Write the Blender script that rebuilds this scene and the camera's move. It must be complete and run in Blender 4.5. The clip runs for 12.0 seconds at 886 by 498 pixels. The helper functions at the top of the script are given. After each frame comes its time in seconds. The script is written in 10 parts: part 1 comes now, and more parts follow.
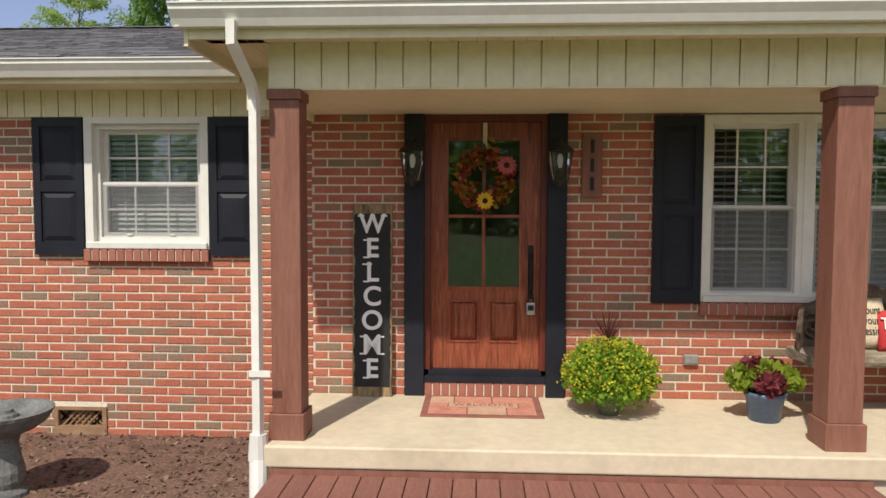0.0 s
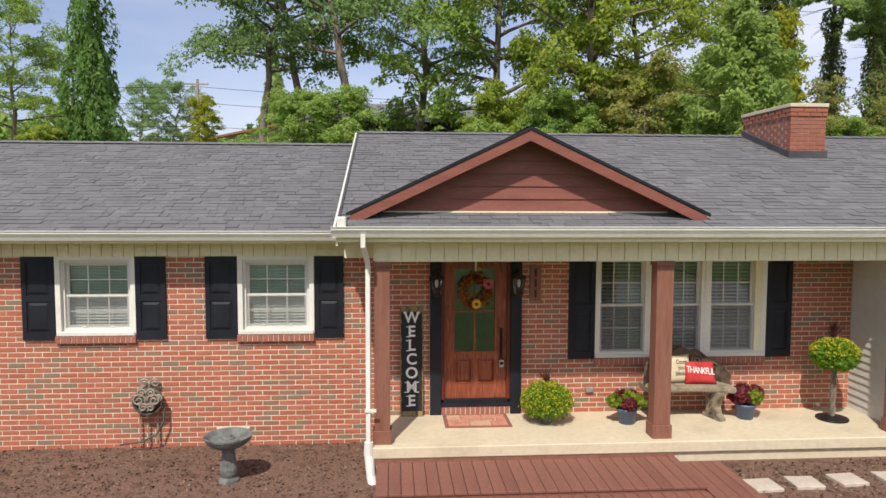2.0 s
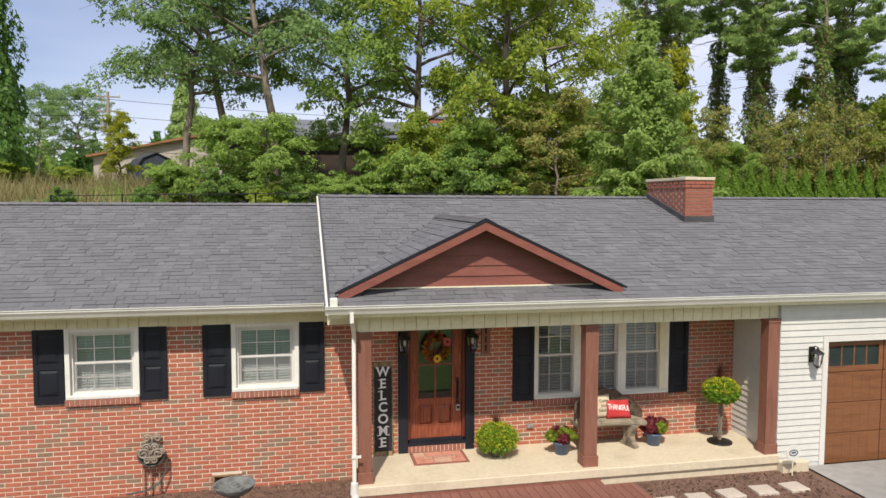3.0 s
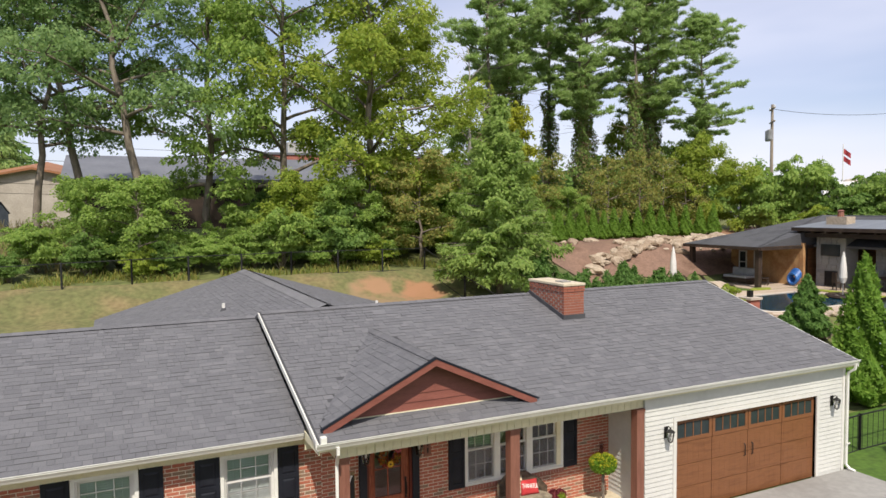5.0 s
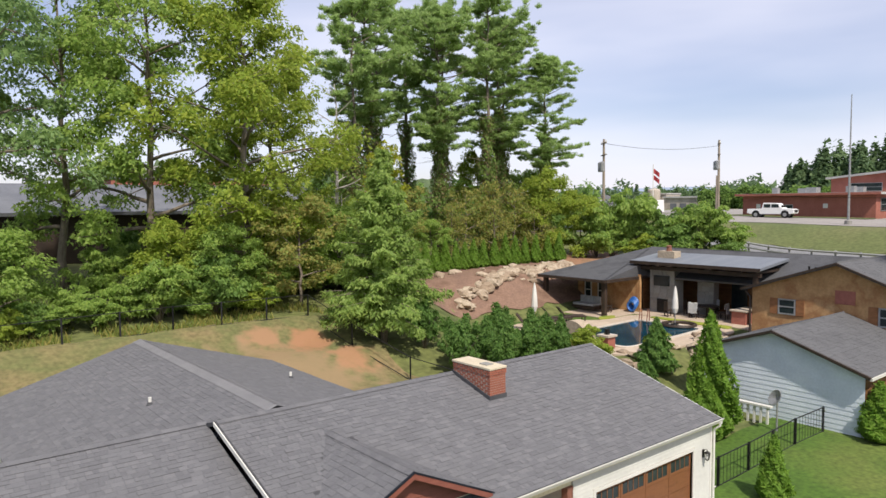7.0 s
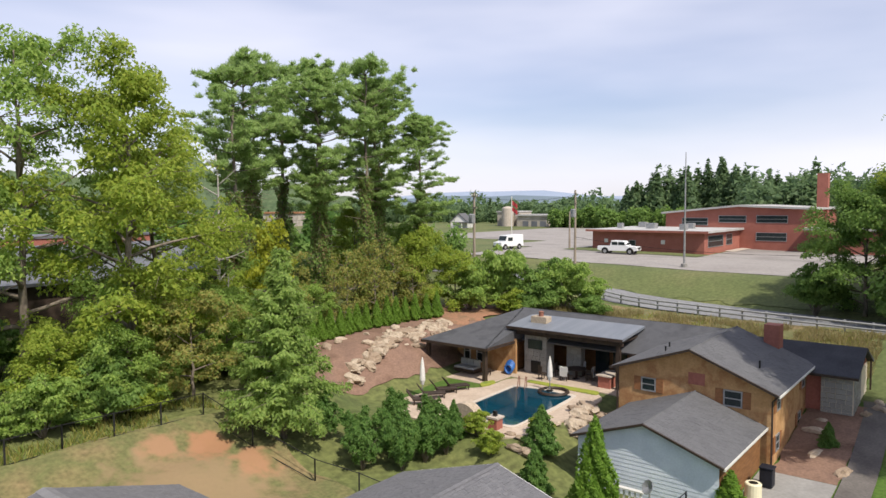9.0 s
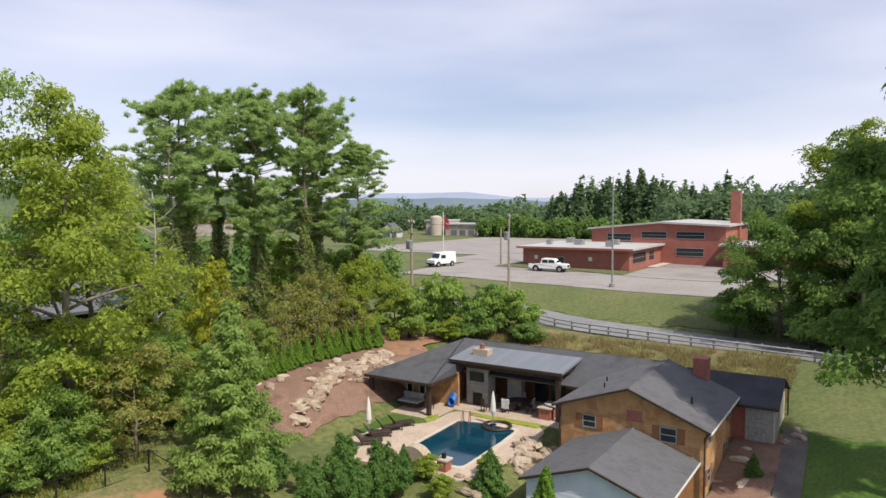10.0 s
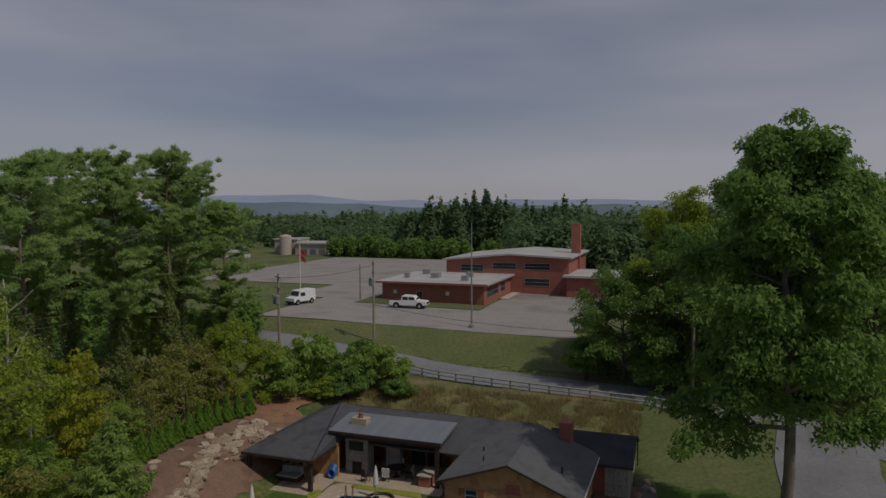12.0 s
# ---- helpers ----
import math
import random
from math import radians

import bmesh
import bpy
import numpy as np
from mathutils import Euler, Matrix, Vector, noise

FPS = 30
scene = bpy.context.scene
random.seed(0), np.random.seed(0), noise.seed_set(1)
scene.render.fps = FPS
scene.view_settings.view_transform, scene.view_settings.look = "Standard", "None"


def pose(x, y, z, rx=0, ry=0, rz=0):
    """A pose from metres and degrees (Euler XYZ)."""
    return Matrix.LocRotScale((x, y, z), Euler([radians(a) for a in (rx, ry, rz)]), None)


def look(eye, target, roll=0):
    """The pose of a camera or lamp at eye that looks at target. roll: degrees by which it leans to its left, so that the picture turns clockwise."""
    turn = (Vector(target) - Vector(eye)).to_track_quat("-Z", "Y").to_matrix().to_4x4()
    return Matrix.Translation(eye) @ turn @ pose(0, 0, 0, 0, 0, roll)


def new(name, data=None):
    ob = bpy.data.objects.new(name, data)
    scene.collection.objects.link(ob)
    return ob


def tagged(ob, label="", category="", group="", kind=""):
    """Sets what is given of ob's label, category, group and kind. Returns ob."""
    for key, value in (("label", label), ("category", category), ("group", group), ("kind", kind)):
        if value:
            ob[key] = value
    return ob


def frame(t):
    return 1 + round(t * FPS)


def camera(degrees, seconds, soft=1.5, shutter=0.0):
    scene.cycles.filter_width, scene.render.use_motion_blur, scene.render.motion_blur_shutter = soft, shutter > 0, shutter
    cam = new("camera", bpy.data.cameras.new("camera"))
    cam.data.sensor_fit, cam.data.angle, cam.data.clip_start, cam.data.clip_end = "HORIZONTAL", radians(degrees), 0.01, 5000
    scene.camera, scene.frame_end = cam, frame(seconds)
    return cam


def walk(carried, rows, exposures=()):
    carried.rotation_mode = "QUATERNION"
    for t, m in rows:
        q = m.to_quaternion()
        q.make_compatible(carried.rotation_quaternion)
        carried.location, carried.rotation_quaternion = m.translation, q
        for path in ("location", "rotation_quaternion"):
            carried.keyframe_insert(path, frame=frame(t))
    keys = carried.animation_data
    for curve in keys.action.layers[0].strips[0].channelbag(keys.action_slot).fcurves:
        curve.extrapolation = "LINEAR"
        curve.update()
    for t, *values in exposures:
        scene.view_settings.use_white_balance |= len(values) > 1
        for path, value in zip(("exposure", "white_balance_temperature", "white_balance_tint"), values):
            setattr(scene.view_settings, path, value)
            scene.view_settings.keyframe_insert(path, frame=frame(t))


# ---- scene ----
cam = camera(65.0, 12.0)
PATH = [
    (0, (-0.079, -5.311, 1.73), (-0.18, -3.316, 1.618), 0.2),
    (0.5, (-0.205, -6.289, 1.783), (-0.312, -4.294, 1.683), 0.3),
    (1, (-0.446, -7.282, 2.26), (-0.528, -5.288, 2.129), 0.2),
    (1.5, (-0.755, -8.267, 2.674), (-0.74, -6.271, 2.54), 0.2),
    (2, (-1.132, -9.147, 3.17), (-0.988, -7.157, 3.03), 0.2),
    (2.5, (-1.571, -9.979, 3.708), (-1.301, -8.002, 3.573), 0.2),
    (3, (-2.121, -10.661, 4.254), (-1.719, -8.706, 4.12), 0.2),
    (3.5, (-2.745, -11.189, 4.835), (-2.209, -9.267, 4.704), 0.2),
    (3.7, (-3.016, -11.356, 5.081), (-2.428, -9.449, 4.953), 0.2),
    (5.3, (-5.101, -12.346, 7.014), (-4.183, -10.573, 6.9), -0.7),
    (5.5, (-5.42, -12.348, 7.256), (-4.457, -10.599, 7.142), -0.7),
    (6, (-6.199, -12.283, 7.882), (-5.129, -10.597, 7.764), -0.6),
    (6.5, (-6.899, -12.139, 8.507), (-5.729, -10.52, 8.386), -0.6),
    (7, (-7.591, -11.931, 9.287), (-6.327, -10.387, 9.16), -0.5),
    (7.2, (-7.872, -11.839, 9.68), (-6.571, -10.325, 9.558), -0.5),
    (8.8, (-9.794, -11.508, 13.877), (-8.264, -10.226, 13.753), -0.6),
    (9, (-10.063, -11.298, 14.321), (-8.505, -10.051, 14.195), -0.3),
    (9.5, (-10.635, -10.911, 15.626), (-9.012, -9.749, 15.5), -0.2),
    (10, (-11.219, -10.523, 16.923), (-9.535, -9.451, 16.799), -0.3),
    (10.5, (-11.744, -10.078, 18.289), (-10.003, -9.101, 18.164), -0.2),
    (11, (-12.267, -9.593, 19.702), (-10.475, -8.714, 19.577), -0.1),
    (11.5, (-12.741, -9.159, 21.065), (-10.902, -8.383, 20.941), -0.2),
    (12, (-13.368, -8.732, 22.411), (-11.487, -8.063, 22.29), -0.2),
]
EXPOSURES = [(0, 0.0), (1.5, 0.04), (9.5, 0.07), (10.0, 0.02), (10.5, -0.17), (11.0, -0.5), (11.5, -0.93), (12.0, -1.7)]
walk(cam, [(t, look(eye, target, roll)) for t, eye, target, roll in PATH], EXPOSURES)

# ---- world, sun ----
SUN_FROM = Vector((-0.33, -0.94, 1.30)).normalized()
SUN_EL = math.asin(SUN_FROM.z)
SUN_AZ = math.atan2(SUN_FROM.x, SUN_FROM.y)

world = bpy.data.worlds.new("sky")
world.use_nodes = True
scene.world = world
wn, wl = world.node_tree.nodes, world.node_tree.links
wn.clear()
w_out = wn.new("ShaderNodeOutputWorld")
w_bg = wn.new("ShaderNodeBackground")
w_sky = wn.new("ShaderNodeTexSky")
w_sky.sky_type = "NISHITA"
w_sky.sun_disc = False
w_sky.sun_elevation = SUN_EL
w_sky.sun_rotation = SUN_AZ
w_sky.dust_density = 0.7
w_sky.air_density = 1.0
w_tc = wn.new("ShaderNodeTexCoord")
w_map = wn.new("ShaderNodeMapping")
w_map.inputs["Scale"].default_value = (0.8, 0.8, 4.0)
w_noise = wn.new("ShaderNodeTexNoise")
w_noise.inputs["Scale"].default_value = 1.7
w_noise.inputs["Detail"].default_value = 4.0
w_noise.inputs["Roughness"].default_value = 0.45
w_ramp = wn.new("ShaderNodeValToRGB")
w_ramp.color_ramp.elements[0].position = 0.28
w_ramp.color_ramp.elements[0].color = (0.10, 0.10, 0.10, 1)
w_ramp.color_ramp.elements[1].position = 0.74
w_ramp.color_ramp.elements[1].color = (0.86, 0.86, 0.86, 1)
w_mix = wn.new("ShaderNodeMixRGB")
w_mix.inputs["Color2"].default_value = (9.4, 9.3, 10.5, 1)
wl.new(w_tc.outputs["Generated"], w_map.inputs["Vector"])
wl.new(w_map.outputs["Vector"], w_noise.inputs["Vector"])
w_sep = wn.new("ShaderNodeSeparateXYZ")
wl.new(w_tc.outputs["Generated"], w_sep.inputs["Vector"])
w_east = wn.new("ShaderNodeMath")
w_east.operation = "SUBTRACT"
wl.new(w_sep.outputs["X"], w_east.inputs[0])
wl.new(w_sep.outputs["Y"], w_east.inputs[1])
w_cover = wn.new("ShaderNodeMath")
w_cover.operation = "MULTIPLY_ADD"
w_cover.inputs[1].default_value = 0.17
wl.new(w_east.outputs[0], w_cover.inputs[0])
wl.new(w_noise.outputs["Fac"], w_cover.inputs[2])
wl.new(w_cover.outputs[0], w_ramp.inputs["Fac"])
wl.new(w_ramp.outputs["Color"], w_mix.inputs["Fac"])
w_gain = wn.new("ShaderNodeMixRGB")
w_gain.blend_type = "MULTIPLY"
w_gain.inputs["Fac"].default_value = 1.0
w_gain.inputs["Color2"].default_value = (1.08, 1.03, 1.18, 1)
wl.new(w_sky.outputs["Color"], w_gain.inputs["Color1"])
wl.new(w_gain.outputs["Color"], w_mix.inputs["Color1"])
wl.new(w_mix.outputs["Color"], w_bg.inputs["Color"])
w_bg.inputs["Strength"].default_value = 0.106
wl.new(w_bg.outputs["Background"], w_out.inputs["Surface"])

sun = new("sun", bpy.data.lights.new("sun", "SUN"))
sun.data.energy = 4.6
sun.data.angle = radians(1.2)
sun.data.color = (1.0, 0.93, 0.82)
sun.matrix_world = look(SUN_FROM * 60, (0, 0, 0))


# ---- materials ----
def material(name, colours, scale=4.0, rough=0.7, bump=0.2, bump_scale=60.0, metal=0.0, stretch=(1, 1, 1), rand="", spread=0.25,
             fine=0.12, fine_scale=None, translucent=0.0, specular=0.4, shape="noise"):
    """Colours mixed by a coarse noise, broken by a fine one, with relief. rand: object or island, for pieces that differ one from another."""
    m = bpy.data.materials.new(name)
    m.use_nodes = True
    n, l = m.node_tree.nodes, m.node_tree.links
    bsdf = n["Principled BSDF"]
    out = n["Material Output"]
    tc = n.new("ShaderNodeTexCoord")
    mp = n.new("ShaderNodeMapping")
    mp.inputs["Scale"].default_value = stretch
    l.new(tc.outputs["Object"], mp.inputs["Vector"])
    big = n.new("ShaderNodeTexNoise")
    big.inputs["Scale"].default_value = scale
    big.inputs["Detail"].default_value = 5.0
    l.new(mp.outputs["Vector"], big.inputs["Vector"])
    ramp = n.new("ShaderNodeValToRGB")
    el = ramp.color_ramp.elements
    while len(el) < len(colours):
        el.new(0.5)
    lo, hi = (0.32, 0.68) if not rand else (0.06, 0.94)
    for i, c in enumerate(colours):
        el[i].position = lo + (hi - lo) * i / max(1, len(colours) - 1)
        el[i].color = (*c, 1)
    if rand:
        if rand == "object":
            info = n.new("ShaderNodeObjectInfo")
            value = info.outputs["Random"]
        else:
            info = n.new("ShaderNodeNewGeometry")
            value = info.outputs["Random Per Island"]
        mixv = n.new("ShaderNodeMath")
        mixv.operation = "MULTIPLY_ADD"
        mixv.inputs[1].default_value = 1.0 - spread
        l.new(value, mixv.inputs[0])
        sc = n.new("ShaderNodeMath")
        sc.operation = "MULTIPLY"
        sc.inputs[1].default_value = spread
        l.new(big.outputs["Fac"], sc.inputs[0])
        l.new(sc.outputs[0], mixv.inputs[2])
        l.new(mixv.outputs[0], ramp.inputs["Fac"])
    else:
        l.new(big.outputs["Fac"], ramp.inputs["Fac"])
    small = n.new("ShaderNodeTexNoise")
    small.inputs["Scale"].default_value = fine_scale or scale * 12
    small.inputs["Detail"].default_value = 4.0
    l.new(mp.outputs["Vector"], small.inputs["Vector"])
    mr = n.new("ShaderNodeMapRange")
    mr.inputs["From Min"].default_value = 0.3
    mr.inputs["From Max"].default_value = 0.7
    mr.inputs["To Min"].default_value = 1 - fine
    mr.inputs["To Max"].default_value = 1 + fine
    l.new(small.outputs["Fac"], mr.inputs["Value"])
    mul = n.new("ShaderNodeMixRGB")
    mul.blend_type = "MULTIPLY"
    mul.inputs["Fac"].default_value = 1.0
    l.new(ramp.outputs["Color"], mul.inputs["Color1"])
    l.new(mr.outputs["Result"], mul.inputs["Color2"])
    l.new(mul.outputs["Color"], bsdf.inputs["Base Color"])
    bsdf.inputs["Roughness"].default_value = rough
    bsdf.inputs["Metallic"].default_value = metal
    bsdf.inputs["Specular IOR Level"].default_value = specular
    if bump:
        bn = n.new("ShaderNodeTexNoise")
        bn.inputs["Scale"].default_value = bump_scale
        bn.inputs["Detail"].default_value = 3.0
        l.new(mp.outputs["Vector"], bn.inputs["Vector"])
        b = n.new("ShaderNodeBump")
        b.inputs["Strength"].default_value = bump
        b.inputs["Distance"].default_value = 0.02
        l.new(bn.outputs["Fac"], b.inputs["Height"])
        l.new(b.outputs["Normal"], bsdf.inputs["Normal"])
    if translucent:
        tr = n.new("ShaderNodeBsdfTranslucent")
        l.new(mul.outputs["Color"], tr.inputs["Color"])
        ms = n.new("ShaderNodeMixShader")
        ms.inputs["Fac"].default_value = translucent
        l.new(bsdf.outputs["BSDF"], ms.inputs[1])
        l.new(tr.outputs["BSDF"], ms.inputs[2])
        l.new(ms.outputs["Shader"], out.inputs["Surface"])
    return m


def glass_material(name, tint=(0.9, 0.95, 0.95), rough=0.02, ior=1.5):
    m = bpy.data.materials.new(name)
    m.use_nodes = True
    n, l = m.node_tree.nodes, m.node_tree.links
    n.clear()
    out = n.new("ShaderNodeOutputMaterial")
    mix = n.new("ShaderNodeMixShader")
    fr = n.new("ShaderNodeFresnel")
    fr.inputs["IOR"].default_value = ior
    tr = n.new("ShaderNodeBsdfTransparent")
    tr.inputs["Color"].default_value = (*tint, 1)
    gl = n.new("ShaderNodeBsdfGlossy")
    gl.inputs["Roughness"].default_value = rough
    l.new(fr.outputs["Fac"], mix.inputs["Fac"])
    l.new(tr.outputs["BSDF"], mix.inputs[1])
    l.new(gl.outputs["BSDF"], mix.inputs[2])
    l.new(mix.outputs["Shader"], out.inputs["Surface"])
    return m


BRICK_COLOURS = [(0.20, 0.158, 0.103), (0.235, 0.165, 0.108), (0.35, 0.118, 0.070), (0.42, 0.134, 0.080), (0.39, 0.120, 0.070), (0.45, 0.158, 0.093), (0.37, 0.116, 0.070), (0.43, 0.146, 0.086), (0.38, 0.130, 0.080), (0.265, 0.168, 0.112), (0.215, 0.162, 0.106)]
M_BRICK = material("red brick", BRICK_COLOURS, scale=9, rough=0.85, bump=0.35, bump_scale=90, rand="object", spread=0.25, fine=0.16, fine_scale=60)
M_BRICK_I = material("red brick laid", BRICK_COLOURS, scale=9, rough=0.85, bump=0.35, bump_scale=90, rand="island", spread=0.25, fine=0.16, fine_scale=60)
M_CHIMNEYBRICK = material("weathered chimney brick", [(0.24, 0.085, 0.058), (0.33, 0.115, 0.072), (0.28, 0.10, 0.065), (0.35, 0.14, 0.09)], scale=5, rough=0.9, bump=0.35, bump_scale=90, rand="island", spread=0.25, fine=0.18, fine_scale=60)
M_MORTAR_OLD = material("aged grey mortar", [(0.30, 0.24, 0.20), (0.40, 0.33, 0.27)], scale=3, rough=0.95, bump=0.3, bump_scale=120)
M_ROWLOCK = material("sill brick", [(0.28, 0.10, 0.07), (0.36, 0.14, 0.095), (0.31, 0.12, 0.085)], scale=9, rough=0.85, rand="object", bump=0.3, bump_scale=90)
M_MORTAR = material("mortar", [(0.60, 0.52, 0.405), (0.72, 0.63, 0.50)], scale=3, rough=0.95, bump=0.3, bump_scale=120)
M_WHITE = material("white vinyl", [(0.62, 0.605, 0.56), (0.69, 0.675, 0.63)], scale=1.2, rough=0.45, bump=0.05, fine=0.04)
# cream pushed towards yellow: light bounced up off the slab, kept in the colour
M_CREAM = material("cream aluminium trim with warm bounce", [(0.700, 0.650, 0.454), (0.780, 0.729, 0.521)], scale=1.5, rough=0.5, bump=0.05, fine=0.05)
M_GUTTER = material("white gutter metal", [(0.68, 0.67, 0.61), (0.76, 0.75, 0.69)], scale=1.5, rough=0.35, bump=0.03, fine=0.04)
M_SIDING = material("white lap siding", [(0.54, 0.535, 0.50), (0.61, 0.605, 0.565)], scale=0.8, rough=0.5, bump=0.08, bump_scale=40, fine=0.04)
M_SHINGLE = material("grey shingle", [(0.118, 0.117, 0.124), (0.152, 0.151, 0.159), (0.140, 0.139, 0.147), (0.128, 0.127, 0.135), (0.160, 0.158, 0.166), (0.176, 0.174, 0.182)], scale=1.1, rough=0.9, bump=0.5, bump_scale=160, rand="island", spread=0.35, fine=0.22, fine_scale=110)
M_SHINGLE_O = material("grey shingle tab", [(0.118, 0.117, 0.124), (0.152, 0.151, 0.159), (0.140, 0.139, 0.147), (0.128, 0.127, 0.135), (0.160, 0.158, 0.166), (0.176, 0.174, 0.182)], scale=1.1, rough=0.9, bump=0.5, bump_scale=160, rand="object", spread=0.35, fine=0.22, fine_scale=110)
M_RIDGE = material("pale grey ridge shingle", [(0.185, 0.183, 0.190), (0.225, 0.222, 0.228)], scale=1.5, rough=0.9, bump=0.4, bump_scale=150, fine=0.15, fine_scale=90)
M_ROOFDECK = material("roof underlay", [(0.05, 0.05, 0.055), (0.075, 0.075, 0.08)], scale=3, rough=0.9, bump=0.3)
M_STAIN = material("red-brown stained timber", [(0.185, 0.075, 0.050), (0.24, 0.105, 0.072), (0.205, 0.086, 0.058)], scale=2.0, rough=0.6, bump=0.2, bump_scale=22, stretch=(5, 5, 0.6), fine=0.12, fine_scale=20)
M_GABLE = material("red painted boards", [(0.19, 0.062, 0.045), (0.245, 0.085, 0.062)], scale=1.6, rough=0.6, bump=0.15, bump_scale=30, stretch=(0.7, 5, 5), fine=0.12)
M_DECK = material("red-brown deck board", [(0.150, 0.062, 0.047), (0.221, 0.095, 0.072), (0.182, 0.078, 0.058)], scale=2.0, rough=0.6, bump=0.3, bump_scale=25, stretch=(6, 0.8, 6), rand="object", spread=0.5, fine=0.18)
M_SLAB = material("cream painted concrete", [(0.50, 0.43, 0.31), (0.60, 0.52, 0.38), (0.56, 0.48, 0.35)], scale=1.3, rough=0.6, bump=0.12, bump_scale=50, fine=0.07)
M_SHUTTER = material("navy-black shutter paint", [(0.011, 0.012, 0.018), (0.018, 0.020, 0.028)], scale=3, rough=0.5, bump=0.06, fine=0.1, specular=0.25)
M_BLACK = material("black painted metal", [(0.012, 0.012, 0.013), (0.022, 0.022, 0.022)], scale=8, rough=0.4, bump=0.1, metal=0.4)
M_DOOR = material("stained door wood", [(0.115, 0.026, 0.014), (0.30, 0.085, 0.042), (0.19, 0.044, 0.022), (0.34, 0.115, 0.058)], scale=2.6, rough=0.35, bump=0.12, bump_scale=30, stretch=(7, 7, 0.6), fine=0.25, fine_scale=22)
M_DOOR2 = material("stained door frame", [(0.085, 0.016, 0.010), (0.14, 0.028, 0.015)], scale=3, rough=0.4, bump=0.1, stretch=(7, 7, 0.6), fine=0.2)
M_GARAGE = material("garage door wood grain", [(0.155, 0.062, 0.026), (0.205, 0.085, 0.036), (0.18, 0.073, 0.031)], scale=2.2, rough=0.45, bump=0.1, bump_scale=20, stretch=(0.8, 6, 7), fine=0.16)
M_GLASS = glass_material("window glass", ior=1.75)
M_ROOM = material("painted room", [(0.42, 0.39, 0.34), (0.48, 0.45, 0.40)], scale=1, rough=0.9, bump=0)
M_BLIND = material("white blind slat", [(0.80, 0.79, 0.75), (0.86, 0.85, 0.82)], scale=3, rough=0.6, bump=0, fine=0.04)
M_MULCH = material("dark bark mulch", [(0.095, 0.052, 0.036), (0.162, 0.094, 0.067), (0.123, 0.072, 0.050)], scale=5, rough=0.95, bump=1.0, bump_scale=28, fine=0.4, fine_scale=45)
M_GRASS = material("lawn grass", [(0.046, 0.095, 0.010), (0.066, 0.124, 0.015), (0.112, 0.144, 0.029)], scale=0.16, rough=0.9, bump=0.6, bump_scale=9, fine=0.3, fine_scale=6)
M_GRASSFAR = material("sun-bleached mown grass", [(0.085, 0.108, 0.034), (0.112, 0.132, 0.044), (0.14, 0.142, 0.055)], scale=0.12, rough=0.95, bump=0.5, bump_scale=6, fine=0.25, fine_scale=3)
M_FIELD = material("rough green ground", [(0.065, 0.095, 0.025), (0.13, 0.14, 0.045), (0.09, 0.12, 0.035)], scale=0.07, rough=0.95, bump=0.8, bump_scale=5, fine=0.35, fine_scale=2.5)
M_DRYGRASS = material("dry worn grass", [(0.18, 0.150, 0.066), (0.125, 0.130, 0.048), (0.21, 0.155, 0.076)], scale=0.35, rough=0.95, bump=0.6, bump_scale=10, fine=0.25, fine_scale=5)


def bare_patches(m, centres, soil):
    """Worn soil that shows through the grass of m around some centres (x, y, reach), with a ragged rim."""
    n, l = m.node_tree.nodes, m.node_tree.links
    bsdf = next(q for q in n if q.type == "BSDF_PRINCIPLED")
    geo = n.new("ShaderNodeNewGeometry")
    ns = n.new("ShaderNodeTexNoise")
    ns.inputs["Scale"].default_value = 1.2
    ns.inputs["Detail"].default_value = 5.0
    l.new(geo.outputs["Position"], ns.inputs["Vector"])
    for (x, y, reach), colour in zip(centres, soil):
        sc = n.new("ShaderNodeVectorMath")
        sc.operation = "MULTIPLY_ADD"
        sc.inputs[1].default_value = (1, 1, 0)
        sc.inputs[2].default_value = (-x, -y, 0)
        l.new(geo.outputs["Position"], sc.inputs[0])
        ln = n.new("ShaderNodeVectorMath")
        ln.operation = "LENGTH"
        l.new(sc.outputs["Vector"], ln.inputs[0])
        ad = n.new("ShaderNodeMath")
        ad.operation = "MULTIPLY_ADD"
        ad.inputs[1].default_value = reach * 1.7
        l.new(ns.outputs["Fac"], ad.inputs[0])
        l.new(ln.outputs["Value"], ad.inputs[2])
        mr = n.new("ShaderNodeMapRange")
        mr.interpolation_type = "SMOOTHSTEP"
        mr.inputs["From Min"].default_value = reach * 1.25
        mr.inputs["From Max"].default_value = reach * 1.95
        mr.inputs["To Min"].default_value = 0.85
        mr.inputs["To Max"].default_value = 0.0
        l.new(ad.outputs["Value"], mr.inputs["Value"])
        mx = n.new("ShaderNodeMixRGB")
        mx.inputs["Color2"].default_value = (*colour, 1)
        l.new(mr.outputs["Result"], mx.inputs["Fac"])
        old = bsdf.inputs["Base Color"].links[0].from_socket
        l.new(old, mx.inputs["Color1"])
        l.new(mx.outputs["Color"], bsdf.inputs["Base Color"])


bare_patches(M_DRYGRASS, [(6.5, 15.5, 4.6), (8.9, 18.6, 1.35), (6.8, 19.4, 1.0), (10.0, 16.6, 1.3)], [(0.26, 0.18, 0.10), (0.335, 0.165, 0.088), (0.32, 0.178, 0.10), (0.335, 0.175, 0.095)])
M_CLAY = material("bare red clay", [(0.24, 0.14, 0.085), (0.31, 0.16, 0.095), (0.20, 0.13, 0.075)], scale=0.6, rough=0.95, bump=0.5, bump_scale=9, fine=0.2)
M_CONCRETE = material("driveway concrete", [(0.23, 0.22, 0.205), (0.31, 0.30, 0.28)], scale=0.5, rough=0.85, bump=0.2, bump_scale=40, fine=0.1)
